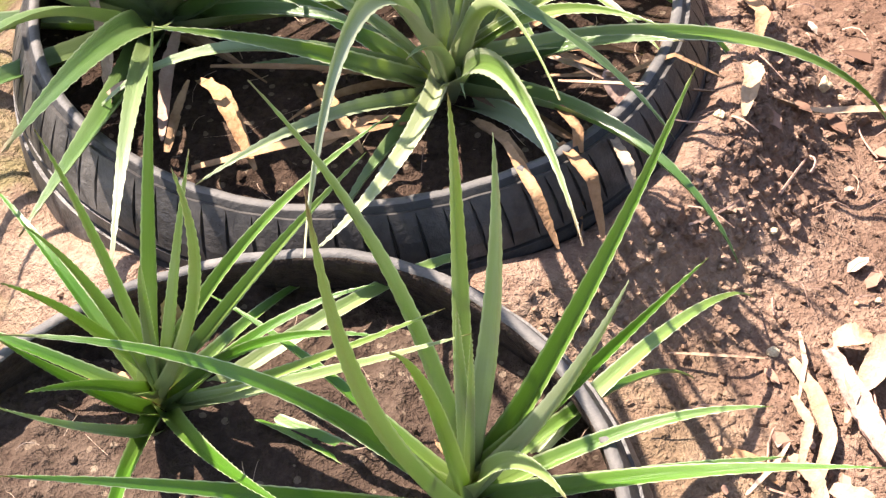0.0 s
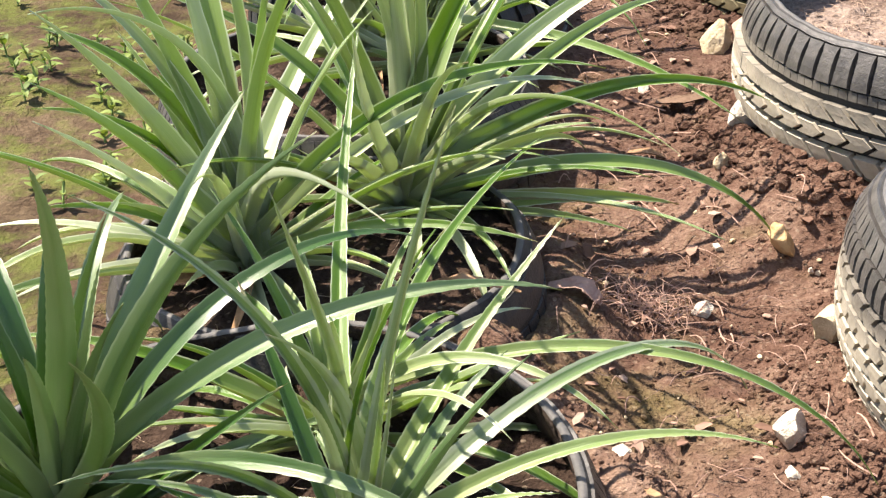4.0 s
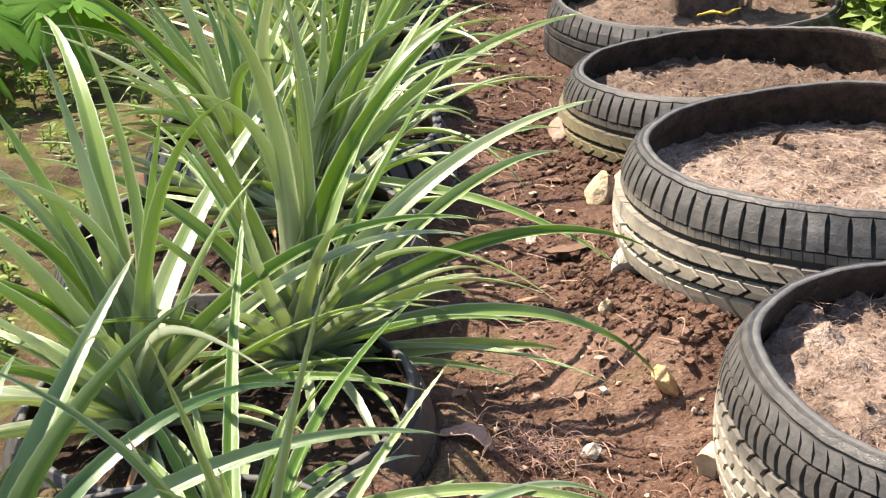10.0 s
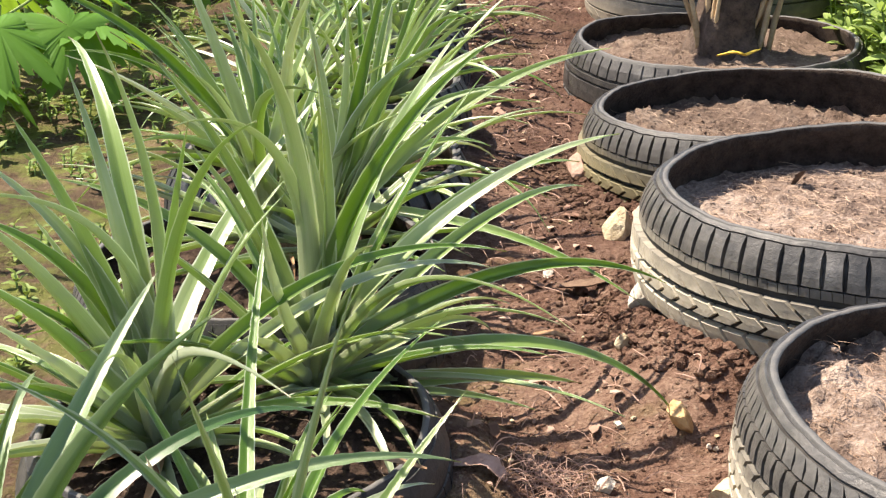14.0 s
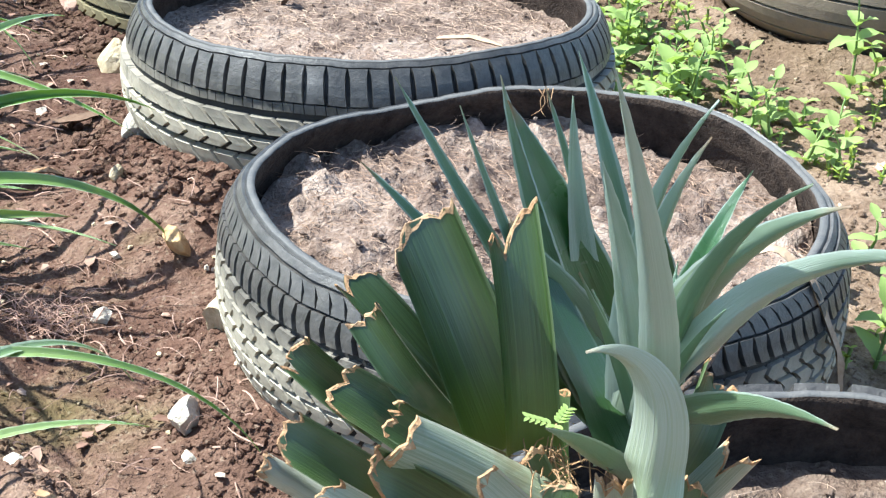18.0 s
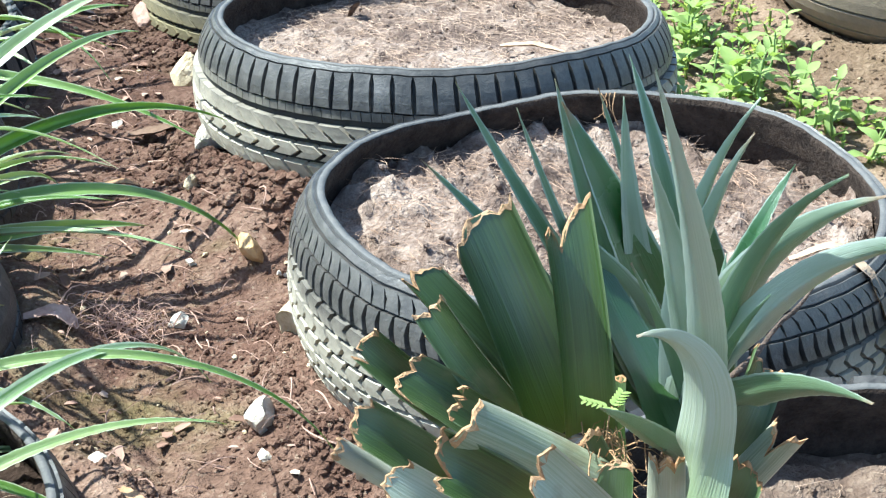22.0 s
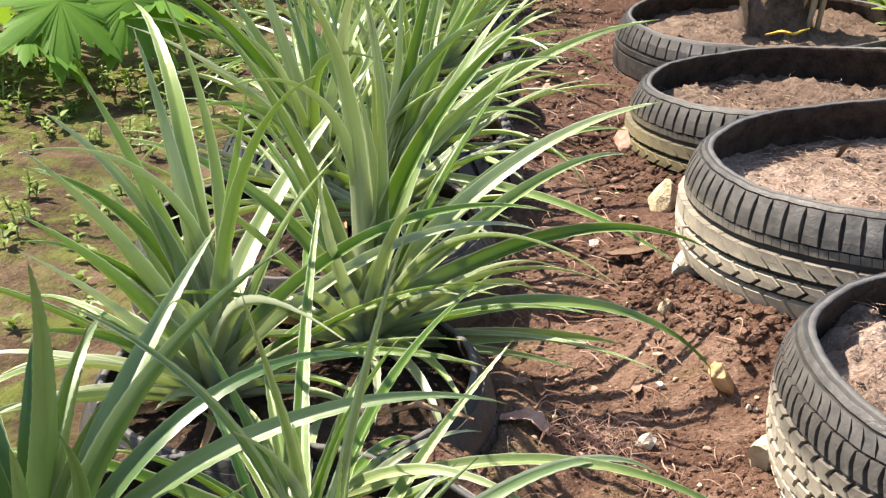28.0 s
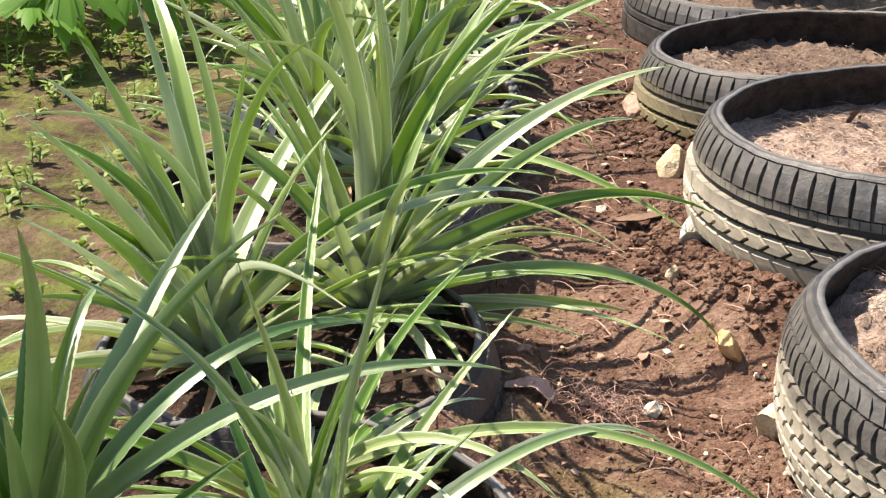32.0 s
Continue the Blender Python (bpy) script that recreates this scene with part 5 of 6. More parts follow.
def cut_pineapple():
    """The cut-back plant: broad leaf stubs with torn brown ends round an old stem, and a young crown."""
    here = Vector((0.37, 0.53, 0.15))
    ob = thing("cut_pineapple_plant", pose(*here), "bluish green pineapple plant, old leaves cut to stubs", "plant")
    rnd = random.Random(77)
    for pair, rows in (((BLUE_TOP, BLUE_UNDER), CROWN_GREEN), ((CROWN_PALE, BLUE_UNDER), CROWN_SILVER + CROWN_SILVER_MORE)):
        for az, e, ln, dr, cu, z0, w, roll in rows:
            a, off = radians(az), 0.008 * math.cos(radians(e))
            hind = 130 < az < 185      # these spring from the stem behind the cut leaves
            far = 1.1 if hind else 1.0
            start = Vector(K2_AT) + Vector((off * math.cos(a), off * math.sin(a), z0)) + (Vector((0.026, 0.054, -0.042)) if hind else Vector())
            me = leaf_mesh(az, e, ln * far, w * 1.42, dr, cu, rnd.uniform(-8, 8), n=30, teeth=0.0003, fold=rnd.uniform(0.35, 0.75), start=start - here,
                           mats=pair, base_wide=0.5, roll=roll, taper=2.0)
            part_of("leaf", me, ob)
    # the broad silvery leaf whose tip hooks over
    me = leaf_mesh(166, 97, 0.106, 0.028, 122, 0, 0, power=3.2, n=34, fold=0.4, roll=70, start=Vector((0.353, 0.441, 0.512)) - here, mats=[HOOK_LEAF, HOOK_LEAF], base_wide=0.2, taper=2.6)
    part_of("leaf", me, ob, "broad silvery leaf with a hooked tip")
    # broad leaf under the crown, its shade carried by the leaf colour
    me = leaf_mesh(109, 45, 0.125, 0.042, 2, 0, 0, n=24, fold=0.25, roll=25, start=Vector((0.372, 0.497, 0.503)) - here, mats=[CROWN_SHADED, CROWN_SHADED], base_wide=0.1, taper=3.2)
    part_of("leaf", me, ob, "broad green leaf with crown shade in its colour")
    for j in range(5):
        me = leaf_mesh(j * 137.5, 80 - 2 * j, rnd.uniform(0.09, 0.13), 0.014, rnd.uniform(0, 25), 0, rnd.uniform(-15, 15), n=18, fold=0.9, start=Vector(K2_AT) - here, mats=[BLUE_TOP, BLUE_UNDER], base_wide=1.5)
        part_of("leaf", me, ob)
    for base, tip, width, facing, grey, ragged, slant in STUBS:
        stub(ob, Vector(base) - here, Vector(tip) - here, width, facing, [STUB_GREY, STUB_GREY] if grey else [STUB_GREEN, STUB_GREEN], ragged, slant, rnd, "pale ragged dry cut edge" if grey else "ragged dry brown cut edge")
    # old stem that carries both crowns
    for top, r0, nm in ((STEM_TOP, 0.03, "stem"), (K2_AT, 0.017, "side_stem")):
        bm = bmesh.new()
        for k in range(13):
            t = k / 12
            c = Vector((0.02, 0.02, -0.01)).lerp(Vector(top) - here + Vector((0, 0, 0.012 if nm == "side_stem" else -0.02)), t)
            ring = []
            for q in range(16):
                a = q * 2 * math.pi / 16
                r = r0 * (1 - 0.25 * t) + 0.005 * math.sin(3 * a + k * 2.1) * (k % 2) + 0.004 * (k % 2)
                ring.append(bm.verts.new(c + Vector((r * math.cos(a), r * math.sin(a), 0))))
            if k:
                for q in range(16):
                    bm.faces.new((prev[q], prev[(q + 1) % 16], ring[(q + 1) % 16], ring[q]))
            prev = ring
        bm.faces.new(prev)
        part(nm, bm, DARK_LEAF, ob, "old stem with dry leaf bases")
    sv, sf = [], []
    for _ in range(70):
        p = Vector(SPRIG_AT) - here + Vector((rnd.gauss(0, 0.009), rnd.gauss(0, 0.009), rnd.uniform(-0.045, -0.02)))
        fibre(rnd, sv, sf, *p, rnd.uniform(0.01, 0.035), 0.0004, 0.012)
    part_of("fibre_tangle", mesh_of("fibre_tangle", sv, sf, [CUT_EDGE], smooth=False), ob, "tangle of reddish brown dry fibres")
    return ob


K2_AT, STEM_TOP, SPRIG_AT = (0.389, 0.510, 0.490), (0.351, 0.552, 0.451), (0.338, 0.496, 0.532)


def sprig():
    """A seedling with feathery leaflets growing out of the old crown."""
    ob = thing("seedling", pose(*SPRIG_AT), "tiny bright green seedling with feathery leaflets among leaf stubs", "weed")
    bm = bmesh.new()
    tube(bm, bent((0.004, 0.0, -0.05), (0, 0, 0), 0.003, 6, 1), (0.0006, 0.0004), 6)
    part("stem", bm, CUT_EDGE, ob)
    for k, (az, ln) in enumerate(((2.9, 0.012), (0.6, 0.008), (4.2, 0.007))):
        for i in range(5):
            for m in (-1, 1):
                p = (math.cos(az) * ln * (i + 1) / 5, math.sin(az) * ln * (i + 1) / 5, 0.004 * i / 5)
                v, f = blade_data(0.0046, 0.0023, 0.15, 0.3, 4, 0, i, p, az + m * 0.95, 0.25)
                part_of("leaflet", mesh_of("leaflet", v, f, [WEED_LEAF]), ob)
    return ob


# ---- shrub stump, shoots, weeds, papaya ----
def tube(bm, points, radii, seg=8, knots=0.0):
    prev, last = None, len(points) - 1
    for i, p in enumerate(points):
        p = Vector(p)
        d = (Vector(points[min(last, i + 1)]) - Vector(points[max(0, i - 1)])).normalized()
        s = d.orthogonal().normalized()
        t = d.cross(s)
        r = radii[0] + (radii[1] - radii[0]) * i / last
        r *= 1 + (knots if i % 4 == 2 else 0)
        ring = [bm.verts.new(p + (s * math.cos(q * 2 * math.pi / seg) + t * math.sin(q * 2 * math.pi / seg)) * r) for q in range(seg)]
        if prev:
            for q in range(seg):
                f = bm.faces.new((prev[q], prev[(q + 1) % seg], ring[(q + 1) % seg], ring[q]))
                f.smooth = True
        else:
            bm.faces.new(ring[::-1])
        prev = ring
    bm.faces.new(prev)
    return bm


def bent(a, b, sag, n=12, seed=0):
    rnd = random.Random(seed)
    a, b = Vector(a), Vector(b)
    w = Vector((rnd.uniform(-1, 1), rnd.uniform(-1, 1), rnd.uniform(-0.3, 0.3))) * sag
    return [a.lerp(b, i / n) + w * math.sin(math.pi * i / n) + Vector((rnd.uniform(-1, 1), rnd.uniform(-1, 1), 0)) * sag * 0.08 for i in range(n + 1)]


def blade_data(length, width, fold=0.35, droop=0.5, n=6, wave=0.0, seed=0, start=(0, 0, 0), az=0.0, el=0.0, tooth=0.0):
    """An ovate leaf as vertices and faces, with a keel and a drooping tip and two faces."""
    rnd = random.Random(seed)
    verts, faces = [], []
    ca, sa = math.cos(az), math.sin(az)
    p, e = Vector(start), el
    for i in range(n + 1):
        s = i / n
        w = width * 0.5 * (math.sin(math.pi * min(1, s * 0.93 + 0.05) ** 0.8) ** 0.9)
        w *= 1 + (tooth if i % 2 else -tooth)
        e = el - droop * s
        d = Vector((math.cos(e) * ca, math.cos(e) * sa, math.sin(e)))
        side, up = Vector((-sa, ca, 0)), Vector((-math.sin(e) * ca, -math.sin(e) * sa, math.cos(e)))
        wv = wave * rnd.uniform(-1, 1) * width
        for u in (-1, 0, 1):
            verts.append(p + side * (u * w) + up * (abs(u) * fold * w + abs(u) * wv))
        p = p + d * (length / n)
    for i in range(n):
        b = i * 3
        faces += [(b, b + 3, b + 4, b + 1), (b + 1, b + 4, b + 5, b + 2)]
    return verts, faces


def weed(x, y, z, h, seed, leaf=0.045, parts=True, label="small weed with pale green toothed leaves", mat=None):
    rnd = random.Random(seed)
    ob = thing("weed", pose(x, y, z, 0, 0, rnd.uniform(0, 360)), label, "weed", "weeds between the tyre rows")
    bm = bmesh.new()
    top = Vector((rnd.uniform(-0.03, 0.03), rnd.uniform(-0.03, 0.03), h))
    pts = bent((0, 0, -0.01), top, 0.012, 8, seed)
    tube(bm, pts, (0.0028, 0.0014), 6)
    part("stem", bm, WEED_STEM, ob)
    nodes = max(3, int(h / 0.03))
    for i in range(nodes):
        s = (i + 1.2) / (nodes + 0.2)
        p = pts[min(8, int(s * 8))]
        size = leaf * (0.55 + 0.6 * math.sin(math.pi * min(1, s * 0.75 + 0.12)))
        for k in (0, 1):
            az = radians(90 * (i % 2) + 180 * k + rnd.uniform(-25, 25))
            v, f = blade_data(size * rnd.uniform(0.8, 1.15), size * 0.55, 0.3, rnd.uniform(0.4, 1.1), 7, 0.05, seed + i * 2 + k, p, az, radians(rnd.uniform(15, 55)), 0.06)
            part_of("leaf", mesh_of("leaf", v, f, [mat or WEED_LEAF]), ob)
    return ob


def weed_bed(name, spots, seed, label, hmin, hmax, leaf, mat, category="weeds"):
    """Many weeds grown together, as one piece of stuff."""
    rnd = random.Random(seed)
    verts, faces, ids = [], [], []

    def add(v, f, k):
        b = len(verts)
        verts.extend(v)
        faces.extend(tuple(b + i for i in q) for q in f)
        ids.extend([k] * len(f))

    for x, y in spots:
        z = float(ground_height(x, y))
        h = rnd.uniform(hmin, hmax)
        lx, ly = rnd.uniform(-0.25, 0.25) * h, rnd.uniform(-0.25, 0.25) * h
        q, r = [], 0.0022
        for i in range(5):
            s = i / 4
            c = (x + lx * s * s, y + ly * s * s, z + h * s)
            q.append(c)
        for i in range(4):
            a, b2 = q[i], q[i + 1]
            add([(a[0] - r, a[1], a[2]), (a[0] + r, a[1] - r, a[2]), (a[0], a[1] + r, a[2]), (b2[0] - r, b2[1], b2[2]), (b2[0] + r, b2[1] - r, b2[2]), (b2[0], b2[1] + r, b2[2])],
                [(0, 1, 4, 3), (1, 2, 5, 4), (2, 0, 3, 5)], 1)
        n = max(3, int(h / 0.028))
        for i in range(n):
            s = (i + 1) / n
            size = leaf * (0.6 + 0.55 * math.sin(math.pi * (s * 0.7 + 0.15))) * rnd.uniform(0.7, 1.25)
            k = min(4, int(s * 4))
            for m in (0, 1):
                az = radians(90 * (i % 2) + 180 * m + rnd.uniform(-35, 35))
                add(*blade_data(size, size * 0.5, 0.3, rnd.uniform(0.3, 1.2), 4, 0.06, rnd.randrange(9999), q[k], az, radians(rnd.uniform(5, 60))), 0)
    return thing(name, pose(0, 0, 0), label, category, kind="stuff", me=mesh_of(name, verts, faces, [mat, WEED_STEM], ids))


def lobed_leaf(size, seed, lobes=7, mat=None):
    """A palmate, deeply lobed leaf lying roughly level, with its own stalk joint at the origin."""
    rnd = random.Random(seed)
    verts, faces = [(0, 0, 0.012 * size)], []
    rim = []
    for i in range(lobes):
        a0 = radians(-150 + 300 * i / (lobes - 1))
        ln = size * (1.0 - 0.35 * abs(i - (lobes - 1) / 2) / lobes * 2) * rnd.uniform(0.85, 1.1)
        for da, k in ((-0.43, 0.46), (-0.33, 0.66), (-0.24, 0.7), (-0.21, 0.62), (-0.14, 0.86), (-0.09, 0.84), (0.0, 1.0), (0.09, 0.82), (0.14, 0.85), (0.2, 0.62), (0.24, 0.71), (0.33, 0.66), (0.43, 0.46)):
            r = ln * k
            rim.append((r * math.cos(a0 + da), r * math.sin(a0 + da), -0.4 * r * r / size - 0.12 * r * min(1.0, abs(da) * 3) + rnd.uniform(-0.012, 0.012) * r))
    verts += rim
    for i in range(len(rim) - 1):
        faces.append((0, i + 1, i + 2))
    return mesh_of("leaf", verts, faces, [mat or PAPAYA_LEAF])


def papaya(x, y, h, seed, size=0.2, count=6, label="papaya seedling with deeply lobed green leaves"):
    rnd = random.Random(seed)
    ob = thing("papaya_plant", pose(x, y, float(ground_height(x, y))), label, "plant")
    bm = bmesh.new()
    pts = bent((0, 0, -0.02), (rnd.uniform(-0.03, 0.03), rnd.uniform(-0.03, 0.03), h), 0.02, 10, seed)
    tube(bm, pts, (0.012, 0.007), 8, 0.12)
    part("trunk", bm, WEED_STEM, ob)
    for i in range(count):
        az = i * 2.4 + rnd.uniform(-0.3, 0.3)
        p = pts[6 + i % 5]
        end = p + Vector((math.cos(az) * size * 1.1, math.sin(az) * size * 1.1, rnd.uniform(0.0, 0.12)))
        bm = bmesh.new()
        tube(bm, bent(p, end, 0.02, 6, seed + i), (0.004, 0.0025), 6)
        part("leaf_stalk", bm, WEED_STEM, ob)
        leaf = part_of("leaf", lobed_leaf(size * rnd.uniform(0.7, 1.1), seed * 31 + i), ob)
        leaf.matrix_local = Matrix.Translation(end) @ Euler((rnd.uniform(-0.3, 0.3), rnd.uniform(0.1, 0.6), az)).to_matrix().to_4x4()
    return ob


def stump(x, y, z):
    ob = thing("shrub_stump", pose(x, y, z), "blackish sawn stump with brown leafless shoots around it", "stump")
    bm = bmesh.new()
    rings, n, h = 14, 28, 0.27
    prev = None
    for i in range(rings):
        t = i / (rings - 1)
        ring = []
        for q in range(n):
            a = q * 2 * math.pi / n
            r = 0.07 * (1.0 + 0.5 * math.exp(-t * 5)) * (1 + 0.3 * noise.noise((math.cos(a) * 1.6, math.sin(a) * 1.6, t * 2.2)) + 0.1 * noise.noise((math.cos(a) * 5, math.sin(a) * 5, t * 9)))
            ring.append(bm.verts.new((r * math.cos(a), r * math.sin(a), -0.02 + t * h + (0.02 * math.cos(a + 1) if i == rings - 1 else 0))))
        if prev:
            for q in range(n):
                bm.faces.new((prev[q], prev[(q + 1) % n], ring[(q + 1) % n], ring[q])).smooth = True
        prev = ring
    part("trunk", bm, BARK, ob)
    bm = bmesh.new()
    c = bm.verts.new((0, 0, h - 0.03))
    rim = [bm.verts.new((v[0] * 0.97, v[1] * 0.97, v[2] + 0.003)) for v in ((0.068 * math.cos(q * math.pi / 10), 0.068 * math.sin(q * math.pi / 10), h - 0.022 + 0.02 * math.cos(q * math.pi / 10 + 1)) for q in range(20))]
    for q in range(20):
        bm.faces.new((c, rim[q], rim[(q + 1) % 20]))
    part("sawn_top", bm, SAWN, ob, "rough reddish sawn top")
    shoots = [(-0.085, -0.03, -0.15, 0.0, 0.42), (-0.075, -0.05, -0.10, -0.03, 0.55), (-0.06, -0.06, -0.045, -0.05, 0.6), (-0.055, -0.045, -0.02, -0.08, 0.58),
              (-0.045, -0.06, 0.0, -0.03, 0.6), (0.03, -0.06, 0.06, -0.05, 0.6), (0.045, -0.05, 0.3, -0.02, 0.52), (0.06, -0.05, 0.17, -0.06, 0.55), (0.08, 0.0, 0.12, 0.05, 0.58),
              (0.07, -0.03, 0.1, -0.02, 0.6), (-0.02, 0.07, -0.03, 0.1, 0.6), (0.09, -0.02, 0.22, 0.08, 0.6)]
    for i, (ax, ay, bx, by, bz) in enumerate(shoots):
        bm = bmesh.new()
        pts = bent((ax, ay, 0.0 if i % 3 else 0.06), (bx, by, bz), 0.03, 16, 200 + i)
        tube(bm, pts, (0.0068 if i % 2 else 0.0052, 0.0036), 7, 0.25)
        sh = part("shoot", bm, SHOOT, ob)
        if i % 4 == 1:
            bm = bmesh.new()
            tube(bm, bent(pts[9], pts[9] + Vector((0.06 * (1 if bx > 0 else -1), -0.03, 0.12)), 0.01, 6, 300 + i), (0.004, 0.003), 6)
            part("side_twig", bm, SHOOT, sh)
    for i in range(22):
        rl = random.Random(900 + i)
        p = (rl.uniform(-0.14, 0.3), rl.uniform(-0.08, 0.05), rl.uniform(0.22, 0.55))
        v, f = blade_data(rl.uniform(0.03, 0.055), rl.uniform(0.018, 0.03), 0.25, 0.8, 6, 0.05, i, p, rl.uniform(0, 6.28), rl.uniform(-0.2, 0.6))
        part_of("leaf", mesh_of("leaf", v, f, [WEED_LEAF if i % 3 else FAR_WEED]), ob)
    for i, (lx, ly, lz, s) in enumerate(((-0.30, 0.0, 0.37, 0.07), (-0.18, 0.02, 0.31, 0.05), (0.16, -0.03, 0.33, 0.05), (0.24, 0.02, 0.37, 0.05))):
        v, f = blade_data(s * 1.3, s, 0.2, 0.8, 6, 0.05, i, (lx, ly, lz), 1.0 + i * 1.7, 0.1)
        part_of("leaf", mesh_of("leaf", v, f, [GREY_LEAF if i % 2 == 0 else WEED_LEAF]), ob)
    return ob


cut_pineapple()
sprig()
stump(0.72, 3.45, 0.075)


def young_stem(x, y, z):
    ob = thing("young_shrub", pose(x, y, z), "young shrub stem with a few green leaves in a tyre", "shrub")
    bm = bmesh.new()
    pts = bent((0, 0, -0.02), (0.03, -0.03, 0.55), 0.02, 12, 5)
    tube(bm, pts, (0.016, 0.011), 9, 0.1)
    part("stem", bm, SHOOT, ob)
    for k, (a, b) in enumerate((((0.0, 0, 0.05), (-0.09, 0.03, 0.33)), ((0.01, 0, 0.02), (0.06, 0.02, 0.12)), ((0.0, 0, 0.0), (-0.13, 0.0, 0.2)))):
        bm = bmesh.new()
        tube(bm, bent(a, b, 0.01, 6, 50 + k), (0.005, 0.003), 6)
        part("twig", bm, SHOOT, ob)
    for i in range(9):
        v, f = blade_data(0.07, 0.04, 0.25, 0.7, 6, 0.05, i, pts[5 + i % 7], i * 2.4, 0.3)
        part_of("leaf", mesh_of("leaf", v, f, [WEED_LEAF]), ob)


young_stem(0.650, 4.122, 0.139)

for i, (x, y, h, lf) in enumerate([(1.08, 1.25, 0.17, 0.045), (1.18, 1.04, 0.10, 0.075), (1.57, 1.42, 0.09, 0.05), (1.5, 2.0, 0.2, 0.05), (1.31, 1.81, 0.075, 0.045), (1.21, 2.07, 0.10, 0.05),
                                   (1.2, 2.26, 0.17, 0.05), (1.29, 1.18, 0.04, 0.03), (1.49, 1.47, 0.06, 0.035), (1.33, 2.1, 0.06, 0.04), (1.56, 2.85, 0.13, 0.05), (1.28, 2.42, 0.15, 0.05),
                                   (1.13, 1.3, 0.11, 0.045), (1.12, 2.15, 0.11, 0.045), (1.17, 2.02, 0.08, 0.045), (1.25, 2.13, 0.09, 0.045), (1.14, 1.17, 0.06, 0.04), (1.4, 2.3, 0.06, 0.035),
                                   (1.22, 2.6, 0.13, 0.045), (1.09, 2.0, 0.09, 0.045), (1.35, 2.62, 0.1, 0.04)]):
    weed(x, y, float(ground_height(x, y)) - 0.002, h, 400 + i, lf)

rw = random.Random(31)
for i in range(62):
    x, y = rw.uniform(1.05, 1.38), rw.uniform(1.72, 2.5)
    if math.hypot(x - 0.676, y - 2.01) > 0.37 and math.hypot(x - 1.83, y - 2.42) > 0.4:
        weed(x, y, float(ground_height(x, y)) - 0.002, rw.uniform(0.035, 0.12), 450 + i, rw.uniform(0.024, 0.042))
for i, (x, y) in enumerate(((1.45, 1.2), (1.5, 1.3), (1.38, 0.98), (1.12, 0.9), (1.2, 1.5), (1.34, 1.55), (1.6, 2.1), (1.45, 2.75), (1.1, 1.45), (1.3, 0.88))):
    weed(x, y, float(ground_height(x, y)) - 0.002, rw.uniform(0.03, 0.08), 520 + i, 0.035)

rb = random.Random(9)
bed = [(rb.uniform(1.02, 1.32), rb.uniform(2.85, 3.5)) for _ in range(72)] + [(rb.uniform(1.03, 1.62), rb.uniform(3.4, 5.0)) for _ in range(230)]
weed_bed("weed_thicket", bed, 10, "dense bright green weeds beside the tyres", 0.16, 0.34, 0.062, WEED_LEAF)
low = []
for _ in range(420):
    x, y = rb.uniform(1.02, 1.6), rb.uniform(0.95, 3.4)
    if vnoise(np.float64(x * 5), np.float64(y * 5), 77) > -0.1 and math.hypot(x - 1.83, y - 2.42) > 0.38 and math.hypot(x - 1.92, y - 1.78) > 0.38:
        low.append((x, y))
weed_bed("seedlings", low, 11, "tiny yellowish green seedlings scattered over bare soil", 0.012, 0.035, 0.014, SEEDLING)
left = []
for _ in range(1500):
    x, y = rb.uniform(-1.7, -0.5), 1.3 + 4.3 * rb.random() ** 0.6
    if vnoise(np.float64(x * 3.5), np.float64(y * 3.5), 78) > -0.12:
        left.append((x, y))
weed_bed("low_weeds", left, 12, "low yellowish green weeds on shaded soil", 0.012, 0.045, 0.02, LOW_WEED)
grass = [(rb.uniform(-1.6, -0.3), rb.uniform(4.4, 5.3)) for _ in range(300)] + [(rb.uniform(-0.15, 0.15), rb.uniform(5.2, 6.5)) for _ in range(60)]
weed_bed("weed_patch", grass, 13, "knee-high light green weeds at the end of the bed", 0.05, 0.16, 0.04, FAR_WEED)

papaya(-1.12, 4.2, 0.42, 1, 0.24, 7)
papaya(-0.86, 4.05, 0.36, 2, 0.2, 6)
papaya(-0.93, 3.3, 0.22, 3, 0.21, 7, "low papaya seedling with broad lobed leaves")
papaya(-1.12, 3.15, 0.2, 4, 0.2, 7, "low papaya seedling with broad lobed leaves")
papaya(-1.35, 4.9, 0.55, 5, 0.25, 7)


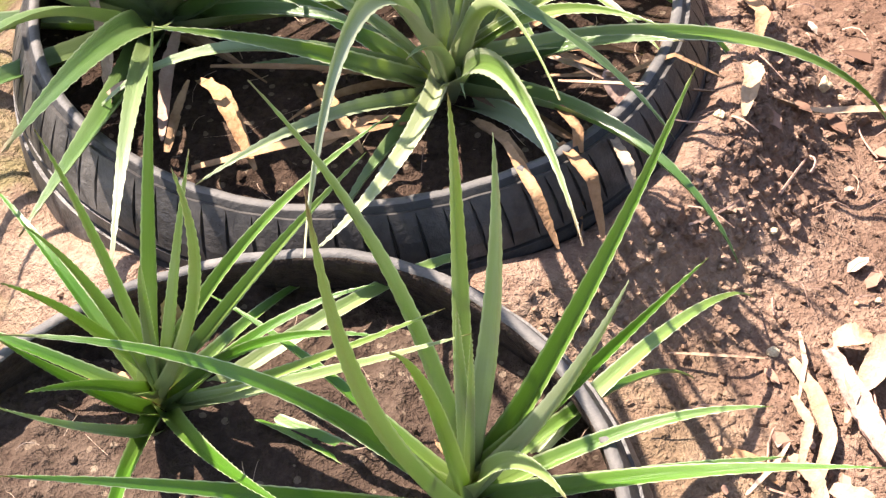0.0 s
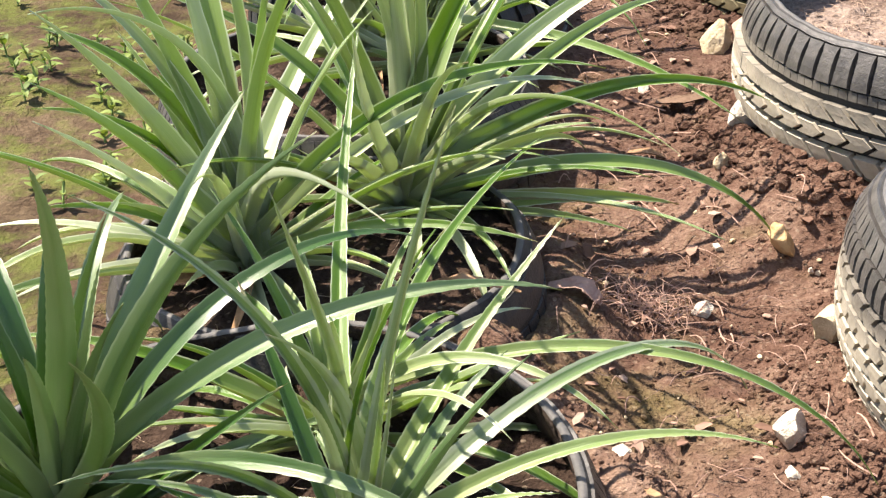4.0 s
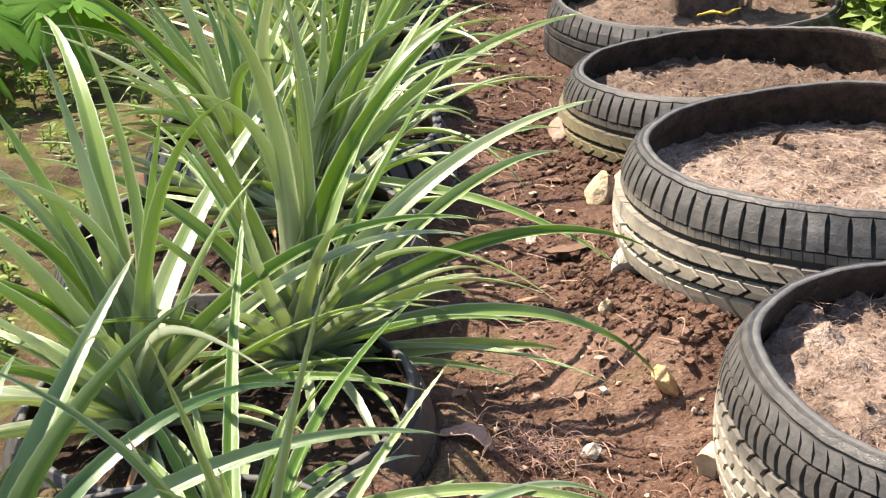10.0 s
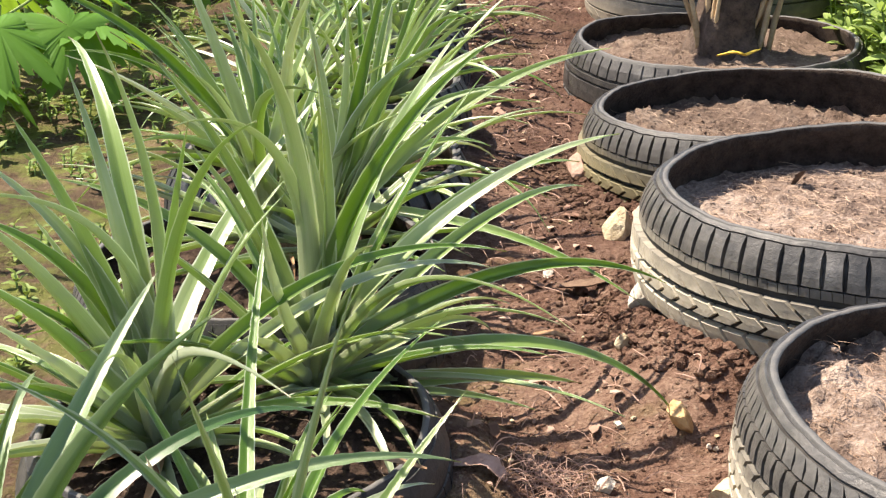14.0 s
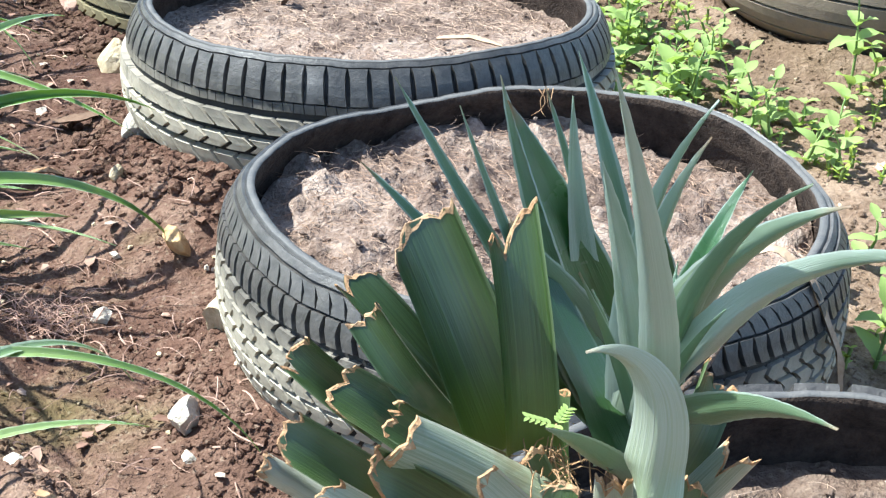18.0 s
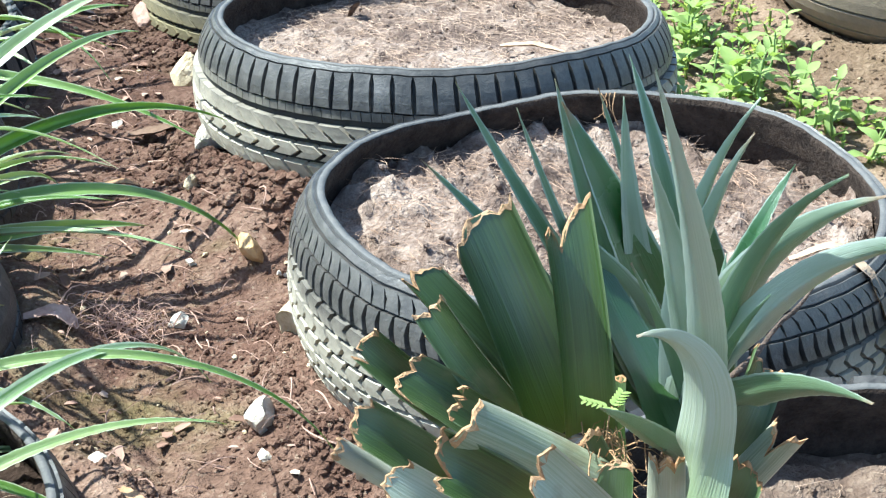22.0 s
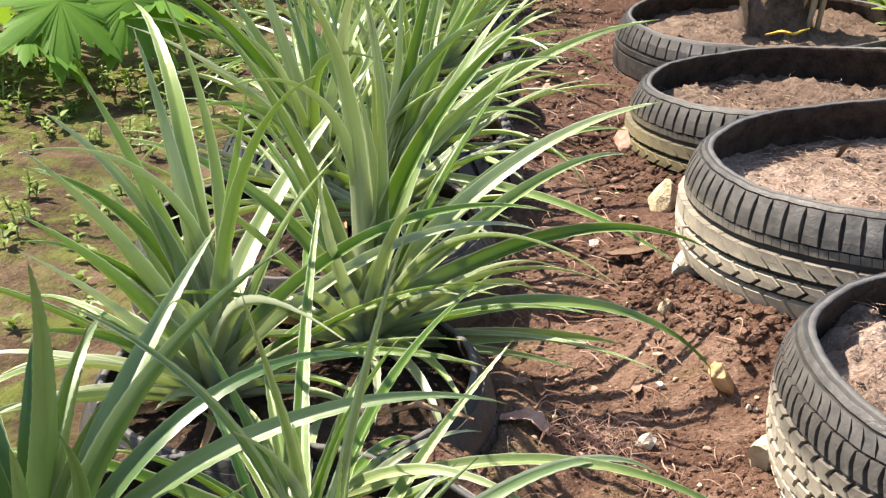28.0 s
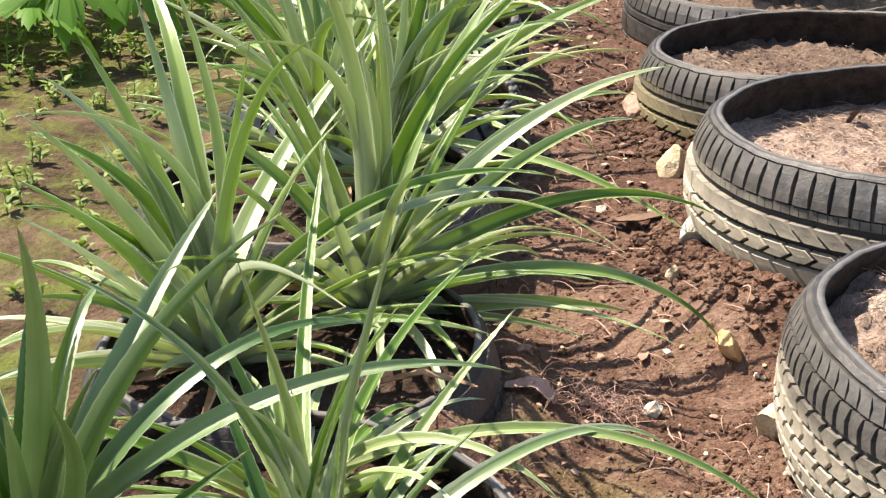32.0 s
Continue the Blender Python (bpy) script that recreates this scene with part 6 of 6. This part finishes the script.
def torn_leaf():
    """A drooping banana-like leaf, torn along its side veins."""
    ob = thing("banana_plant", pose(-1.05, 3.55, 0), "drooping greyish green banana leaf torn into strips", "plant")
    bm = bmesh.new()
    rib = [Vector((0.18 + 0.36 * t, 0.0 + 0.02 * t, 0.40 - 0.16 * t - 0.03 * t * t)) for t in (i / 14 for i in range(15))]
    tube(bm, [(0, 0, -0.02), (0.02, 0, 0.2), (0.08, 0, 0.37)] + rib, (0.012, 0.003), 8)
    part("midrib", bm, WEED_STEM, ob)
    rnd = random.Random(4)
    for side in (-1, 1):
        for k in range(6):
            verts, faces = [], []
            a, b = rib[2 * k], rib[2 * k + 2]
            ln = (0.085 + 0.03 * math.sin(k)) * rnd.uniform(0.5, 1.35) * (1 - 0.06 * k)
            for j in range(5):
                s = j / 4
                o = Vector((0.05 * s, -0.03 * side * s, -ln * s * (1.0 if side > 0 else 0.3)))
                o += Vector((0, side * -ln * (0.35 if side > 0 else 0.9) * s, 0))
                shrink = 0.96 - 0.35 * s**3
                m = (a + b) / 2
                verts += [m + (a - m) * shrink + o, m + (b - m) * shrink + o + Vector((0, 0, rnd.uniform(-0.005, 0.005)))]
            for j in range(4):
                faces.append((2 * j, 2 * j + 1, 2 * j + 3, 2 * j + 2))
            part_of("leaf_strip", mesh_of("leaf_strip", verts, faces, [GREY_LEAF]), ob)


torn_leaf()


def big_leaf():
    ob = thing("broad_leaf_plant", pose(-1.25, 2.5, 0), "tall plant with a broad glossy dark green leaf", "plant")
    bm = bmesh.new()
    tube(bm, [(0, 0, -0.02), (0.02, 0, 0.3), (0.08, 0, 0.55), (0.2, -0.01, 0.7), (0.34, -0.03, 0.77), (0.49, -0.05, 0.72)], (0.012, 0.004), 8)
    part("stem", bm, WEED_STEM, ob)
    v, f = blade_data(0.28, 0.17, 0.2, 0.7, 12, 0.0, 3, (0.45, -0.05, 0.72), 0.0, -0.35)
    part_of("leaf", mesh_of("leaf", v, f, [SHADE_LEAF]), ob)


big_leaf()


def shrub(x, y, r, h, seed, label="dense dark green shrub behind the garden bed"):
    rnd = random.Random(seed)
    ob = thing("shrub", pose(x, y, 0), label, "shrub", "shrubs along the edge")
    for i in range(5):
        bm = bmesh.new()
        a = rnd.uniform(0, 6.28)
        tube(bm, bent((0.05 * math.cos(a), 0.05 * math.sin(a), -0.03), (r * 0.6 * math.cos(a), r * 0.6 * math.sin(a), h * 0.8), 0.05, 8, seed + i), (0.014, 0.005), 6)
        part("branch", bm, SHOOT, ob)
    verts, faces = [], []
    for i in range(1300):
        a, q = rnd.uniform(0, 6.28), math.sqrt(rnd.random())
        z = h * rnd.random() ** 0.8
        w = r * (0.45 + 0.75 * math.sin(math.pi * (0.15 + 0.75 * z / h)))
        lump = 1 + 0.3 * math.sin(3 * a + seed) + 0.2 * math.sin(7 * a + z * 9)
        p = (w * q * lump * math.cos(a), w * q * lump * math.sin(a), z)
        v, f = blade_data(rnd.uniform(0.05, 0.1), rnd.uniform(0.03, 0.05), 0.25, rnd.uniform(0.2, 1.0), 3, 0, rnd.randrange(9999), p, a + rnd.uniform(-1, 1), rnd.uniform(-0.3, 0.7))
        b = len(verts)
        verts += v
        faces += [tuple(b + k for k in t) for t in f]
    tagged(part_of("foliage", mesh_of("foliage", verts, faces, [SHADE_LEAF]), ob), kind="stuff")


for i, (x, y, r, h) in enumerate([(-1.85, 5.35, 0.42, 0.9), (-1.42, 5.6, 0.42, 0.8), (-1.05, 5.75, 0.4, 0.75), (-0.7, 5.75, 0.34, 0.6), (-0.75, 6.5, 0.5, 0.9), (-0.2, 7.0, 0.45, 0.8), (0.3, 7.3, 0.4, 0.7), (-1.1, 7.1, 0.6, 1.2), (-2.3, 4.6, 0.5, 0.9), (1.2, 7.2, 0.5, 0.8)]):
    shrub(x, y, r, h, 500 + i)


# ---- stones, sticks and litter ----
def stone(x, y, size, mat, label, seed, sink=0.3, name="stone", turn=None, z=None):
    rnd = random.Random(seed)
    bm = bmesh.new()
    bmesh.ops.create_icosphere(bm, subdivisions=3, radius=1.0)
    o = Vector((rnd.uniform(0, 50), rnd.uniform(0, 50), 0))
    cuts = [(Vector((rnd.uniform(-1, 1), rnd.uniform(-1, 1), rnd.uniform(-0.6, 1))).normalized(), rnd.uniform(0.42, 0.72)) for _ in range(11)]
    for v in bm.verts:
        for nv, d in cuts:
            k = v.co.dot(nv)
            if k > d:
                v.co -= nv * (k - d)
        v.co *= 1 + 0.12 * noise.noise(v.co * 1.7 + o) + 0.05 * noise.noise(v.co * 5 + o)
        v.co = Vector((v.co.x * size[0], v.co.y * size[1], v.co.z * size[2])) * 0.6
    me = bpy.data.meshes.new("stone")
    bm.to_mesh(me)
    bm.free()
    me.materials.append(mat)
    zz = float(ground_height(x, y)) if z is None else z
    return thing(name, pose(x, y, zz + size[2] * (0.5 - sink), 0, 0, rnd.uniform(0, 360) if turn is None else turn), label, "stone", "stones on the path", me=me)


stone(0.338, 2.390, (0.085, 0.06, 0.06), YELLOW_STONE, "pale yellowish broken block wedged under a tyre", 21)
stone(0.397, 2.428, (0.08, 0.07, 0.06), PINK_WOOD, "dark brown stone under a tyre", 24)
stone(0.30, 2.68, (0.06, 0.06, 0.06), PINK_WOOD, "brown stone leaning against a tyre", 2)
stone(0.322, 1.967, (0.04, 0.05, 0.06), WHITE_STONE, "white stone chip beside a muddy tyre", 3)
stone(0.289, 1.878, (0.022, 0.03, 0.03), YELLOW_STONE, "small pale stone beside a muddy tyre", 33)
stone(0.337, 1.670, (0.042, 0.034, 0.05), ORANGE_STONE, "yellow-orange stone on the path", 4)
stone(0.228, 1.542, (0.024, 0.03, 0.024), WHITE_STONE, "whitish pebble on the path", 5)
stone(0.284, 1.272, (0.038, 0.034, 0.052), WHITE_STONE, "white chalky broken stone on the path", 6, sink=0.22)
stone(0.353, 1.451, (0.06, 0.05, 0.07), YELLOW_STONE, "pale yellowish stone against a tyre", 7)
stone(0.359, 1.358, (0.026, 0.024, 0.026), WHITE_STONE, "white stone chip against a tyre", 8)
stone(0.364, 1.142, (0.026, 0.022, 0.02), YELLOW_STONE, "yellow stone on the path", 9)
stone(0.206, 1.084, (0.02, 0.017, 0.014), YELLOW_STONE, "yellow pebble on the path", 10)
stone(0.278, 1.223, (0.022, 0.016, 0.012), WHITE_STONE, "whitish pebble on the path", 12)
stone(0.371, 1.637, (0.014, 0.014, 0.012), WHITE_STONE, "tiny white pebble on the path", 17)
stone(0.260, 1.683, (0.016, 0.012, 0.012), WHITE_STONE, "tiny white pebble beside a sprout", 18)
stone(0.114, 1.195, (0.03, 0.02, 0.014), WHITE_STONE, "curled whitish chip on the path", 11)
stone(0.288, 1.034, (0.018, 0.016, 0.014), PINK_WOOD, "small reddish crumb on the path", 19)
stone(0.21, 2.22, (0.035, 0.02, 0.012), WHITE_STONE, "flat whitish chip on the path", 13)
stone(1.48, 1.59, (0.03, 0.024, 0.02), YELLOW_STONE, "yellow stone among weeds", 14)
stone(1.32, 1.31, (0.034, 0.02, 0.014), WHITE_STONE, "flat pale stone among weeds", 15)
stone(1.41, 1.75, (0.03, 0.03, 0.022), PINK_WOOD, "brown stone among weeds", 16)


def strip_thing(name, pts, width, mat, label, category, seed=0, thick=0.0012):
    """A dry leaf or bark strip following a few points, curled across."""
    rnd = random.Random(seed)
    n = 18
    P = [Vector(p) for p in pts]
    verts, faces = [], []
    for i in range(n + 1):
        t = i / n * (len(P) - 1)
        k = min(len(P) - 2, int(t))
        c = P[k].lerp(P[k + 1], t - k)
        d = (P[k + 1] - P[k]).normalized()
        side = d.cross(Vector((0, 0, 1)))
        side = side.normalized() if side.length > 0.05 else Vector((1, 0, 0))
        w = width * 0.5 * (math.sin(math.pi * min(0.97, 0.12 + 0.85 * i / n)) ** 0.6) * rnd.uniform(0.85, 1.1)
        up = side.cross(d)
        for layer in (0, 1):
            for u in (-1, 0, 1):
                verts.append(c + side * (u * w) + up * (abs(u) * w * 0.45 + rnd.uniform(-1, 1) * w * 0.06 - layer * thick * (1 if abs(u) < 1 else 0.4)))
    for i in range(n):
        b = i * 6
        for j in (0, 1):
            faces += [(b + j, b + j + 6, b + j + 7, b + j + 1), (b + 3 + j, b + 4 + j, b + 10 + j, b + 9 + j)]
    return thing(name, pose(0, 0, 0), label, category, "dry litter", me=mesh_of(name, verts, faces, [mat]))


def lie(x, y, up=0.006):
    return (x, y, float(ground_height(x, y)) + up)


strip_thing("dry_stalk", [lie(0.140, 0.992), lie(0.193, 1.043), lie(0.260, 1.063, 0.01), lie(0.314, 1.070), lie(0.363, 1.076)], 0.010, HUSK, "long pale dry stalk lying across the path", "plant litter", 1)
strip_thing("wood_strip", [lie(0.182, 0.781, 0.012), lie(0.201, 0.732, 0.012), lie(0.218, 0.686, 0.012)], 0.019, PINK_WOOD, "pinkish brown strip of bark on the soil", "wood", 2, 0.006)
strip_thing("dry_husk", [lie(0.236, 0.791, 0.012), lie(0.224, 0.779, 0.016), lie(0.202, 0.747, 0.01)], 0.026, HUSK, "bleached dry leaf husk on the soil", "plant litter", 3)
strip_thing("dry_husk", [lie(0.187, 0.790, 0.01), lie(0.201, 0.790, 0.016), lie(0.216, 0.796, 0.01)], 0.022, HUSK, "small bleached husk on the soil", "plant litter", 4)
strip_thing("dry_leaf", [lie(0.155, 0.775), lie(0.169, 0.741, 0.012), lie(0.178, 0.706, 0.01), lie(0.164, 0.661)], 0.013, HUSK, "withered pale leaf lying on the soil", "plant litter", 5)
strip_thing("dry_leaf", [lie(0.155, 0.741), lie(0.164, 0.714, 0.014), lie(0.154, 0.673, 0.01)], 0.008, HUSK, "narrow withered leaf lying on the soil", "plant litter", 6)
strip_thing("dry_leaf", [lie(0.219, 2.128, 0.008), lie(0.261, 2.111, 0.018), lie(0.301, 2.111, 0.006)], 0.03, DARK_LEAF, "curled dark brown dead leaf on the path", "plant litter", 7)
strip_thing("dry_leaf", [lie(0.129, 1.017, 0.012), lie(0.131, 0.992, 0.02), lie(0.122, 0.949, 0.008)], 0.016, HUSK, "withered pale leaf at the foot of a small tyre", "plant litter", 17)
strip_thing("dry_leaf", [lie(0.05, 1.54, 0.006), lie(0.09, 1.53, 0.012), lie(0.11, 1.52, 0.006)], 0.028, PINK_WOOD, "pinkish dead leaf beside a small tyre", "plant litter", 8)
strip_thing("dry_leaf", [lie(0.13, 1.12, 0.01), lie(0.145, 1.09, 0.02), lie(0.14, 1.06, 0.006)], 0.012, DRY_LEAF, "withered pale leaf beside a small tyre", "plant litter", 9)
strip_thing("dry_leaf", [lie(0.17, 1.98, 0.008), lie(0.2, 1.96, 0.015), lie(0.22, 1.96, 0.006)], 0.02, DRY_LEAF, "brown dead leaf on the path", "plant litter", 12)
strip_thing("dead_leaf_strip", [(0.793, 1.126, 0.235), (0.829, 1.107, 0.256), (0.853, 1.078, 0.235), (0.883, 1.050, 0.159), (0.888, 1.040, 0.093)], 0.017, HUSK, "dry tan leaf hanging over the tyre edge", "plant litter", 10)
strip_thing("yellow_peel", [(0.672, 3.325, 0.09), (0.705, 3.305, 0.102), (0.735, 3.31, 0.094), (0.77, 3.315, 0.108)], 0.02, YELLOW_PEEL, "yellow curled peel at the foot of the stump", "peel", 11)
strip_thing("dead_leaf_strip", [(0.03, 0.99, 0.1), (0.02, 0.97, 0.115), (0.03, 0.95, 0.1)], 0.022, PINK_WOOD, "pinkish dry leaf scrap on planter soil", "plant litter", 13)
strip_thing("wood_chip", [(0.761, 1.960, 0.181), (0.805, 1.940, 0.186), (0.845, 1.911, 0.181)], 0.018, HUSK, "flat pale wood chip on the straw", "wood", 14)
strip_thing("dead_leaf_strip", [(0.590, 2.215, 0.158), (0.598, 2.207, 0.176), (0.602, 2.2, 0.188)], 0.02, DARK_LEAF, "upright dark brown dead leaf in the soil", "plant litter", 15)

for k, (x0, y0, x1, y1, w, m, lb) in enumerate((
        (0.150, 0.690, 0.172, 0.650, 0.012, HUSK, "bleached torn leaf"), (0.176, 0.668, 0.205, 0.640, 0.018, HUSK, "broad bleached leaf scrap"),
        (0.118, 0.655, 0.150, 0.700, 0.004, STRAW, "thin dry stalk"), (0.163, 0.800, 0.158, 0.735, 0.004, STRAW, "thin dry stalk"),
        (0.196, 0.770, 0.190, 0.720, 0.010, HUSK, "narrow bleached leaf"), (0.228, 0.735, 0.246, 0.700, 0.020, HUSK, "broad bleached leaf scrap"),
        (0.100, 0.690, 0.140, 0.668, 0.009, DRY_LEAF, "tan curled leaf"), (0.066, 0.760, 0.140, 0.775, 0.003, ROOTS, "thin reddish root"))):
    strip_thing("dry_litter_scrap", [lie(x0, y0, 0.008), lie((x0 + x1) / 2 + 0.004, (y0 + y1) / 2, 0.014), lie(x1, y1, 0.008)], w, m, lb + " on the pale soil", "plant litter", 90 + k)
for k, (pts, w, m, lb) in enumerate((
        ([(-0.294, 0.861, 0.105), (-0.211, 0.868, 0.128), (-0.132, 0.907, 0.118)], 0.01, DRY_LEAF, "long tan curled leaf"),
        ([(-0.058, 0.880, 0.125), (-0.033, 0.811, 0.140), (-0.015, 0.786, 0.110)], 0.009, DRY_LEAF, "tan leaf drooping over the rim"),
        ([(0.020, 0.891, 0.125), (0.031, 0.844, 0.140), (0.038, 0.833, 0.120)], 0.009, HUSK, "pale twisted leaf"),
        ([(-0.022, 0.947, 0.130), (0.039, 0.933, 0.140), (0.110, 1.000, 0.080)], 0.004, ROOTS, "thin reddish leaf stalk"),
        ([(-0.032, 0.990, 0.120), (-0.009, 0.966, 0.130), (0.013, 0.963, 0.120)], 0.007, ROOTS, "reddish narrow leaf"),
        ([(-0.374, 0.899, 0.110), (-0.361, 0.910, 0.135), (-0.336, 0.917, 0.150)], 0.012, HUSK, "curled bleached leaf"),
        ([(-0.317, 0.879, 0.105), (-0.315, 0.913, 0.115), (-0.306, 0.930, 0.135)], 0.009, DRY_LEAF, "greyish brown leaf"),
        ([(-0.018, 0.881, 0.125), (0.005, 0.818, 0.150), (0.016, 0.808, 0.100)], 0.011, DRY_LEAF, "brown fading leaf"),
        ([(-0.293, 0.937, 0.130), (-0.269, 0.897, 0.130), (-0.244, 0.859, 0.108)], 0.011, CUT_EDGE, "folded brown leaf"),
        ([(-0.308, 0.958, 0.112), (-0.279, 0.925, 0.125), (-0.253, 0.882, 0.11)], 0.012, CUT_EDGE, "folded brown and cream dead leaf"),
        ([(-0.198, 0.888, 0.108), (-0.166, 0.907, 0.118), (-0.133, 0.923, 0.11)], 0.009, DRY_LEAF, "tan dead leaf"),
        ([(-0.034, 0.977, 0.11), (0.029, 0.971, 0.118), (0.066, 0.969, 0.14), (0.106, 0.968, 0.12)], 0.006, DRY_LEAF, "thin reddish dry leaf"),
        ([(-0.085, 0.921, 0.11), (-0.061, 0.89, 0.12), (-0.039, 0.866, 0.11)], 0.011, DRY_LEAF, "tan dead leaf"),
        ([(-0.331, 0.999, 0.13), (-0.331, 0.951, 0.12), (-0.322, 0.887, 0.11)], 0.012, PINK_WOOD, "grey-brown dead leaf"),
        ([(-0.303, 0.978, 0.11), (-0.22, 0.972, 0.116), (-0.138, 0.969, 0.11)], 0.007, DRY_LEAF, "thin tan dead leaf"),
        ([(-0.04, 1.009, 0.115), (0.013, 0.981, 0.115)], 0.007, DRY_LEAF, "thin brown dead leaf"),
        ([(-0.213, 0.959, 0.11), (-0.194, 0.918, 0.124), (-0.166, 0.88, 0.11)], 0.012, CUT_EDGE, "folded brown and cream dead leaf"),
        ([(-0.403, 1.018, 0.16), (-0.381, 0.966, 0.13), (-0.374, 0.924, 0.11)], 0.010, HUSK, "pale dead leaf"),
        ([(-0.03, 0.93, 0.13), (-0.005, 0.875, 0.145), (0.0, 0.83, 0.06)], 0.008, DRY_LEAF, "tan dead leaf hanging over the rim"),
        ([(-0.27, 0.69, 0.115), (-0.255, 0.665, 0.15), (-0.25, 0.65, 0.19)], 0.016, HUSK, "pale bundle of cut leaf bases"),
        ([(-0.255, 0.675, 0.11), (-0.243, 0.655, 0.14), (-0.236, 0.64, 0.175)], 0.012, CUT_EDGE, "brown cut leaf base"),
        ([(-0.10, 1.43, 0.11), (-0.04, 1.42, 0.13), (0.02, 1.41, 0.12)], 0.014, DRY_LEAF, "orange-brown dead leaf"))):
    strip_thing("dead_leaf_strip", pts, w, m, lb + " on dark planter soil", "plant litter", 30 + k)
bm = bmesh.new()
tube(bm, [Vector((0.40, 0.512, 0.519)).lerp(Vector((0.52, 0.625, 0.51)), i / 9) + Vector((0, 0, 0.002 * math.sin(i * 1.7))) for i in range(10)], (0.0016, 0.0008), 6, 0.3)
me = bpy.data.meshes.new("twig")
bm.to_mesh(me)
bm.free()
me.materials.append(BARK)
thing("twig", pose(0, 0, 0), "thin dark twig lying across pineapple leaves", "twig", me=me)

ob = thing("root_tuft", pose(0.785, 1.579, 0.240), "thin brown roots hanging over the tyre edge", "roots")
for k in range(4):
    bm = bmesh.new()
    rk = random.Random(60 + k)
    tube(bm, bent((0.006 * k - 0.015, 0.0, 0.006), (0.008 * k - 0.02 + rk.uniform(-0.02, 0.02), -0.012 - 0.004 * k, -0.035 + rk.uniform(-0.012, 0.03)), 0.012, 8, 70 + k), (0.0008, 0.0004), 5)
    part("root", bm, CUT_EDGE, ob)

# clods and crumbs on the bare soil, most of them at the foot of the tyres
rc = random.Random(21)
cv, cf = [], []
for _ in range(28000):
    pick = rc.random()
    s = 0.001 + 0.004 * rc.random() ** 4
    if pick < 0.5:
        x, y = rc.gauss(0.22, 0.12), 0.6 + 5.2 * rc.random() ** 1.4
    elif pick < 0.74:
        cx, cy, ring = rc.choice(((0.669, 1.326, 0.34), (0.676, 2.01, 0.36), (0.656, 2.705, 0.35), (-0.194, 1.063, 0.33)))
        a, q = (rc.gauss(math.pi, 0.6) if cx > 0 else rc.gauss(0, 0.6)), ring + abs(rc.gauss(0, 0.035))
        x, y = cx + q * math.cos(a), cy + q * math.sin(a)
        s += (0.011 if cy > 1.9 else 0.006) * rc.random() ** 3
    else:
        x, y = rc.uniform(1.0, 1.6), rc.uniform(0.85, 3.2)
        s += 0.005 * rc.random() ** 4
    clod_mesh(rc, cv, cf, x, y, float(ground_height(x, y)) + s * 0.25, s)
thing("soil_clods", pose(0, 0, 0), "crumbly reddish soil clods on the path", "soil", kind="stuff", me=mesh_of("soil_clods", cv, cf, [GROUND], smooth=False))
sv, sf = [], []
for _ in range(520):
    x, y = rc.gauss(0.22, 0.1), rc.uniform(0.65, 4.2)
    fibre(rc, sv, sf, x, y, float(ground_height(x, y)) + 0.004, rc.uniform(0.01, 0.06), rc.uniform(0.0004, 0.0014))
for _ in range(160):
    x, y = 0.164 + rc.gauss(0, 0.03), 1.554 + rc.gauss(0, 0.022)
    fibre(rc, sv, sf, x, y, float(ground_height(x, y)) + 0.006, rc.uniform(0.02, 0.06), rc.uniform(0.0004, 0.0009), 0.02)
thing("straw_litter", pose(0, 0, 0), "thin dry roots and straw scattered on the path", "plant litter", kind="stuff", me=mesh_of("straw_litter", sv, sf, [PINK_WOOD], smooth=False))
gv, gf = [], []
for _ in range(200):
    x, y = (rc.gauss(0.22, 0.11), rc.uniform(0.65, 4.2)) if rc.random() < 0.5 else (rc.uniform(1.02, 1.6), rc.uniform(0.9, 2.6))
    clod_mesh(rc, gv, gf, x, y, float(ground_height(x, y)) + 0.002, rc.uniform(0.002, 0.006))
thing("gravel_chips", pose(0, 0, 0), "small pale gravel chips strewn on the soil", "gravel", kind="stuff", me=mesh_of("gravel_chips", gv, gf, [YELLOW_STONE], smooth=False))

# flat crumbs of leaves and bark trodden into the path
lv, lf = [], []
for _ in range(300):
    x, y = rc.gauss(0.2, 0.1), 0.65 + 3.6 * rc.random() ** 1.3
    z, a, size, long = float(ground_height(x, y)) + 0.003, rc.uniform(0, 6.28), 0.002 + 0.006 * rc.random() ** 2, rc.uniform(1.2, 2.8)
    b, m = len(lv), 6
    tip = rc.uniform(-0.35, 0.35)
    for h in (0.0, 0.0012):
        for k in range(m):
            q = 2 * math.pi * k / m
            r = size * rc.uniform(0.7, 1.15)
            u, w = r * long * math.cos(q), r * math.sin(q)
            lv.append((x + u * math.cos(a) - w * math.sin(a), y + u * math.sin(a) + w * math.cos(a), z + h + u * tip + abs(w) * 0.4))
    lf.append(tuple(b + m + k for k in range(m)))
    lf.append(tuple(b + k for k in reversed(range(m))))
    lf += [(b + k, b + (k + 1) % m, b + m + (k + 1) % m, b + m + k) for k in range(m)]
thing("leaf_crumbs", pose(0, 0, 0), "flat brown and pale crumbs of dead leaves on the path", "plant litter", kind="stuff", me=mesh_of("leaf_crumbs", lv, lf, [CRUMBS], smooth=False))
